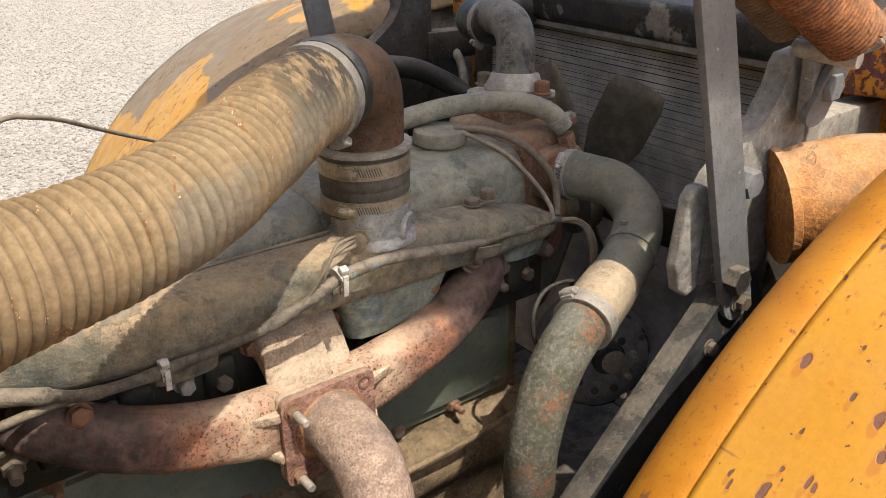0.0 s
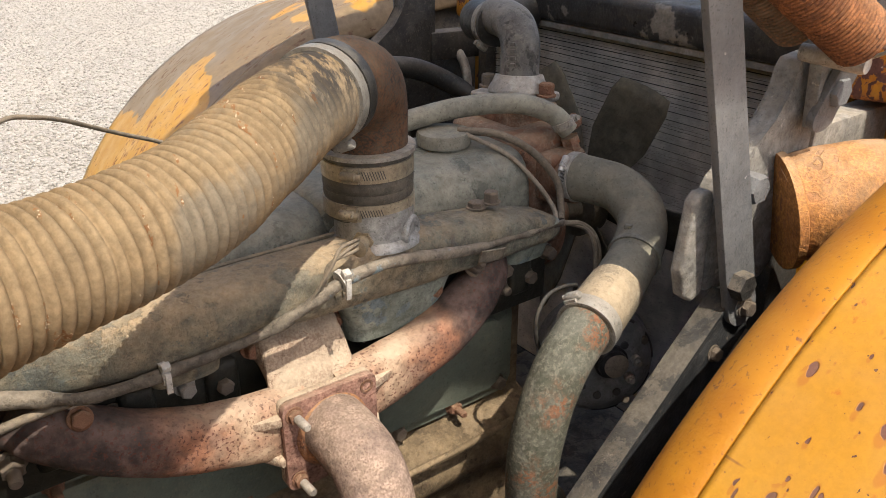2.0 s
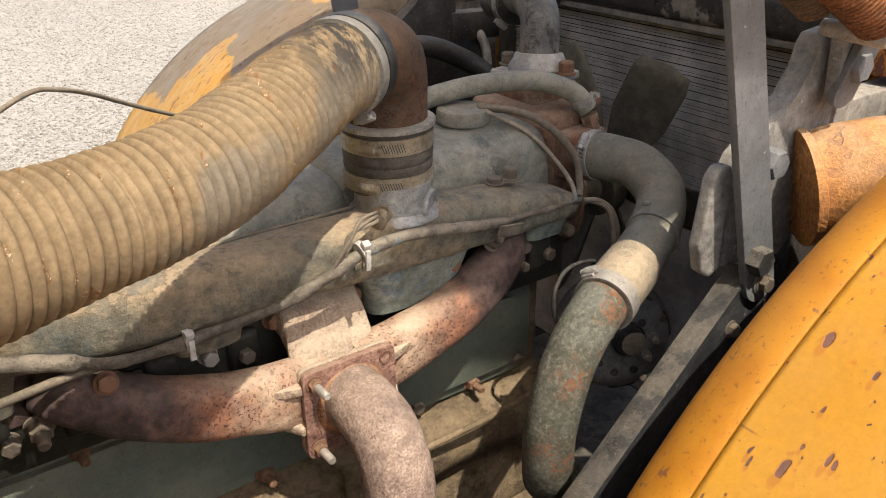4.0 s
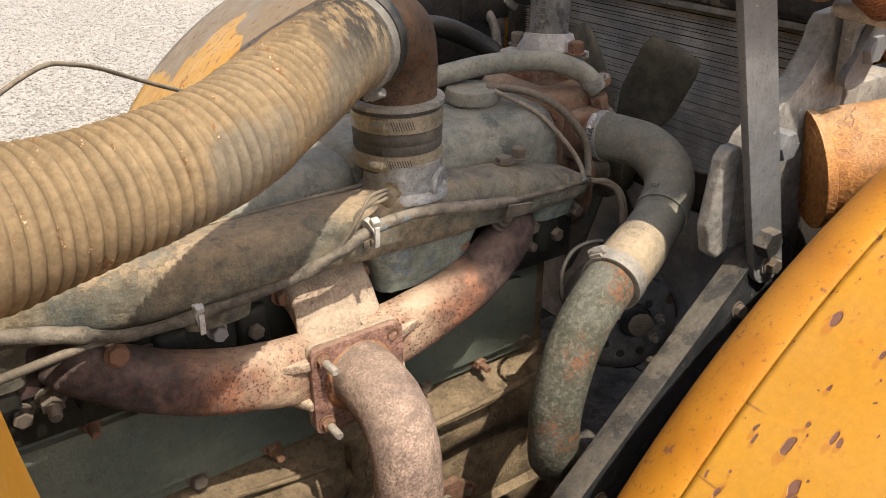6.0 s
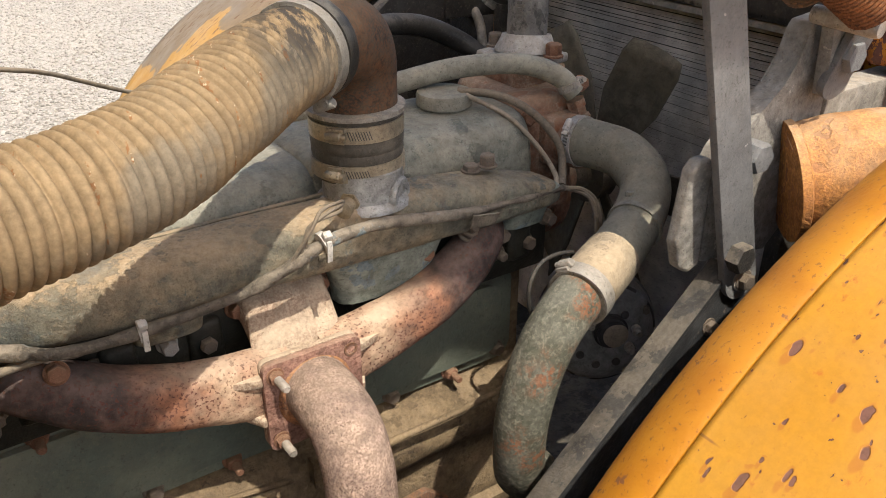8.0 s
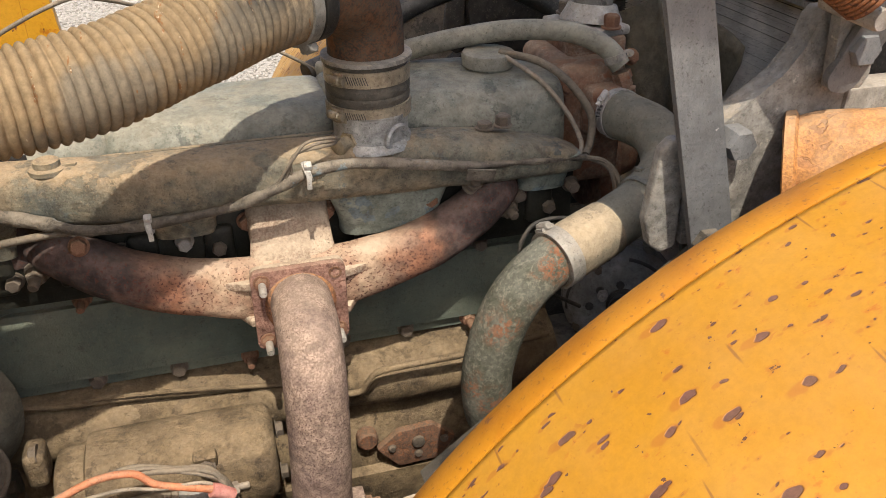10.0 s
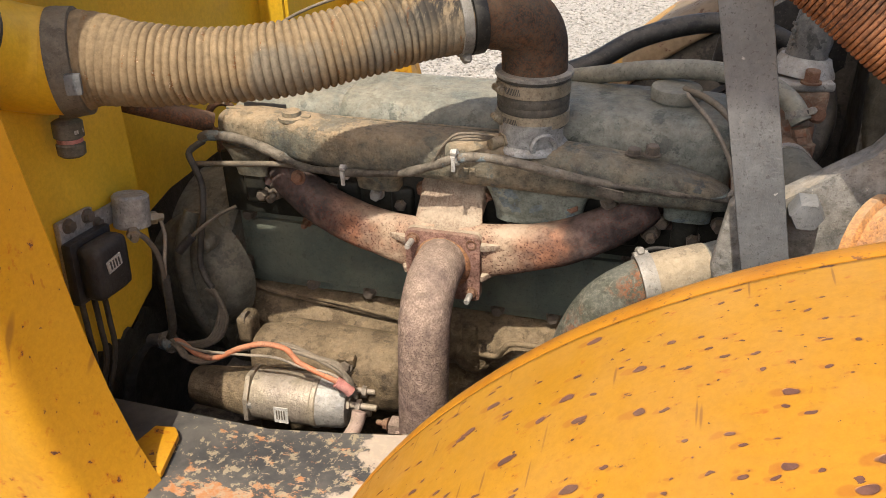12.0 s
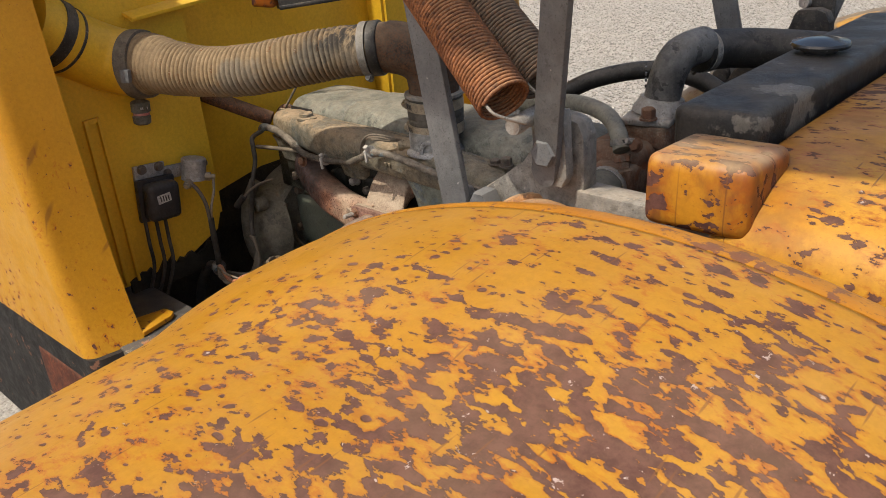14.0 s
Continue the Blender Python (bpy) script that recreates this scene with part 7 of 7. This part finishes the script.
cable("taped_lead", "taped lead hanging below the relay", [(0.026, 0.826, 1.105), (0.024, 0.83, 1.05), (0.016, 0.84, 0.99), (-0.005, 0.852, 0.95)], 0.008, CABLE_DARK)
cable("connector_wire", "thin grey wire with a dark inline connector", [(0.09, 0.99, 1.19), (0.06, 0.96, 1.175), (0.03, 0.945, 1.15), (0.015, 0.94, 1.135)], 0.0035, WIRE_GREY)
cable("inline_connector", "dark inline connector beside the bell housing", [(0.018, 0.94, 1.138), (0.0, 0.935, 1.118), (-0.01, 0.93, 1.105)], 0.009, PLASTIC, category="connector")
cable("steering_rod", "dark round rod behind the duct to the firewall", [(0.02, 1.05, 1.335), (-0.08, 0.96, 1.385), (-0.16, 0.88, 1.43)], 0.020, RUST_DARK, category="rod")
cable("far_cable", "black cable hanging beyond the duct", [(0.02, 1.10, 1.36), (0.07, 1.12, 1.44), (0.13, 1.14, 1.51), (0.19, 1.16, 1.545), (0.251, 1.20, 1.565), (0.288, 1.21, 1.561), (0.329, 1.25, 1.545), (0.362, 1.28, 1.528), (0.418, 1.32, 1.50), (0.484, 1.36, 1.469), (0.57, 1.365, 1.425), (0.64, 1.33, 1.385)], 0.0032, WIRE_GREY)

t = thing("lifting_eye", "dark steel lifting eye at the engine's rear", "lifting eye", (0.003, 1.116, 1.27))
bm = bmesh.new()
tube(bm, [V(0.003 + 0.02 * math.sin(a), 1.116 + 0.018 * math.sin(a), 1.325 + 0.033 * math.cos(a)) for a in (2 * math.pi * k / 24 for k in range(25))], 0.0075, 10)
box(bm, (0.003, 1.116, 1.28), (0.03, 0.016, 0.05), (0, 0, 40), 0.003)
part("eye", bm, RUST_DARK, t)

# ---- under the machine ----
# unseen pan and walls, added black for the shade under the engine
t = thing("dark_underpan", "black pan added between the chassis rails to darken the cavity", "belly pan", (0.6, YC, 0.4), piv=(0.6, YC, 0.5))
bm = bmesh.new()
box(bm, (0.7, YC, 0.42), (3.0, 1.30, 0.02), bev=0.003)
part("pan", bm, BLACK, t)
for y in (0.60, 2 * YC - 0.60):
    bm = bmesh.new()
    box(bm, (0.7, y, 0.60), (3.0, 0.02, 0.38), bev=0.003)
    part("side_wall", bm, BLACK, t)
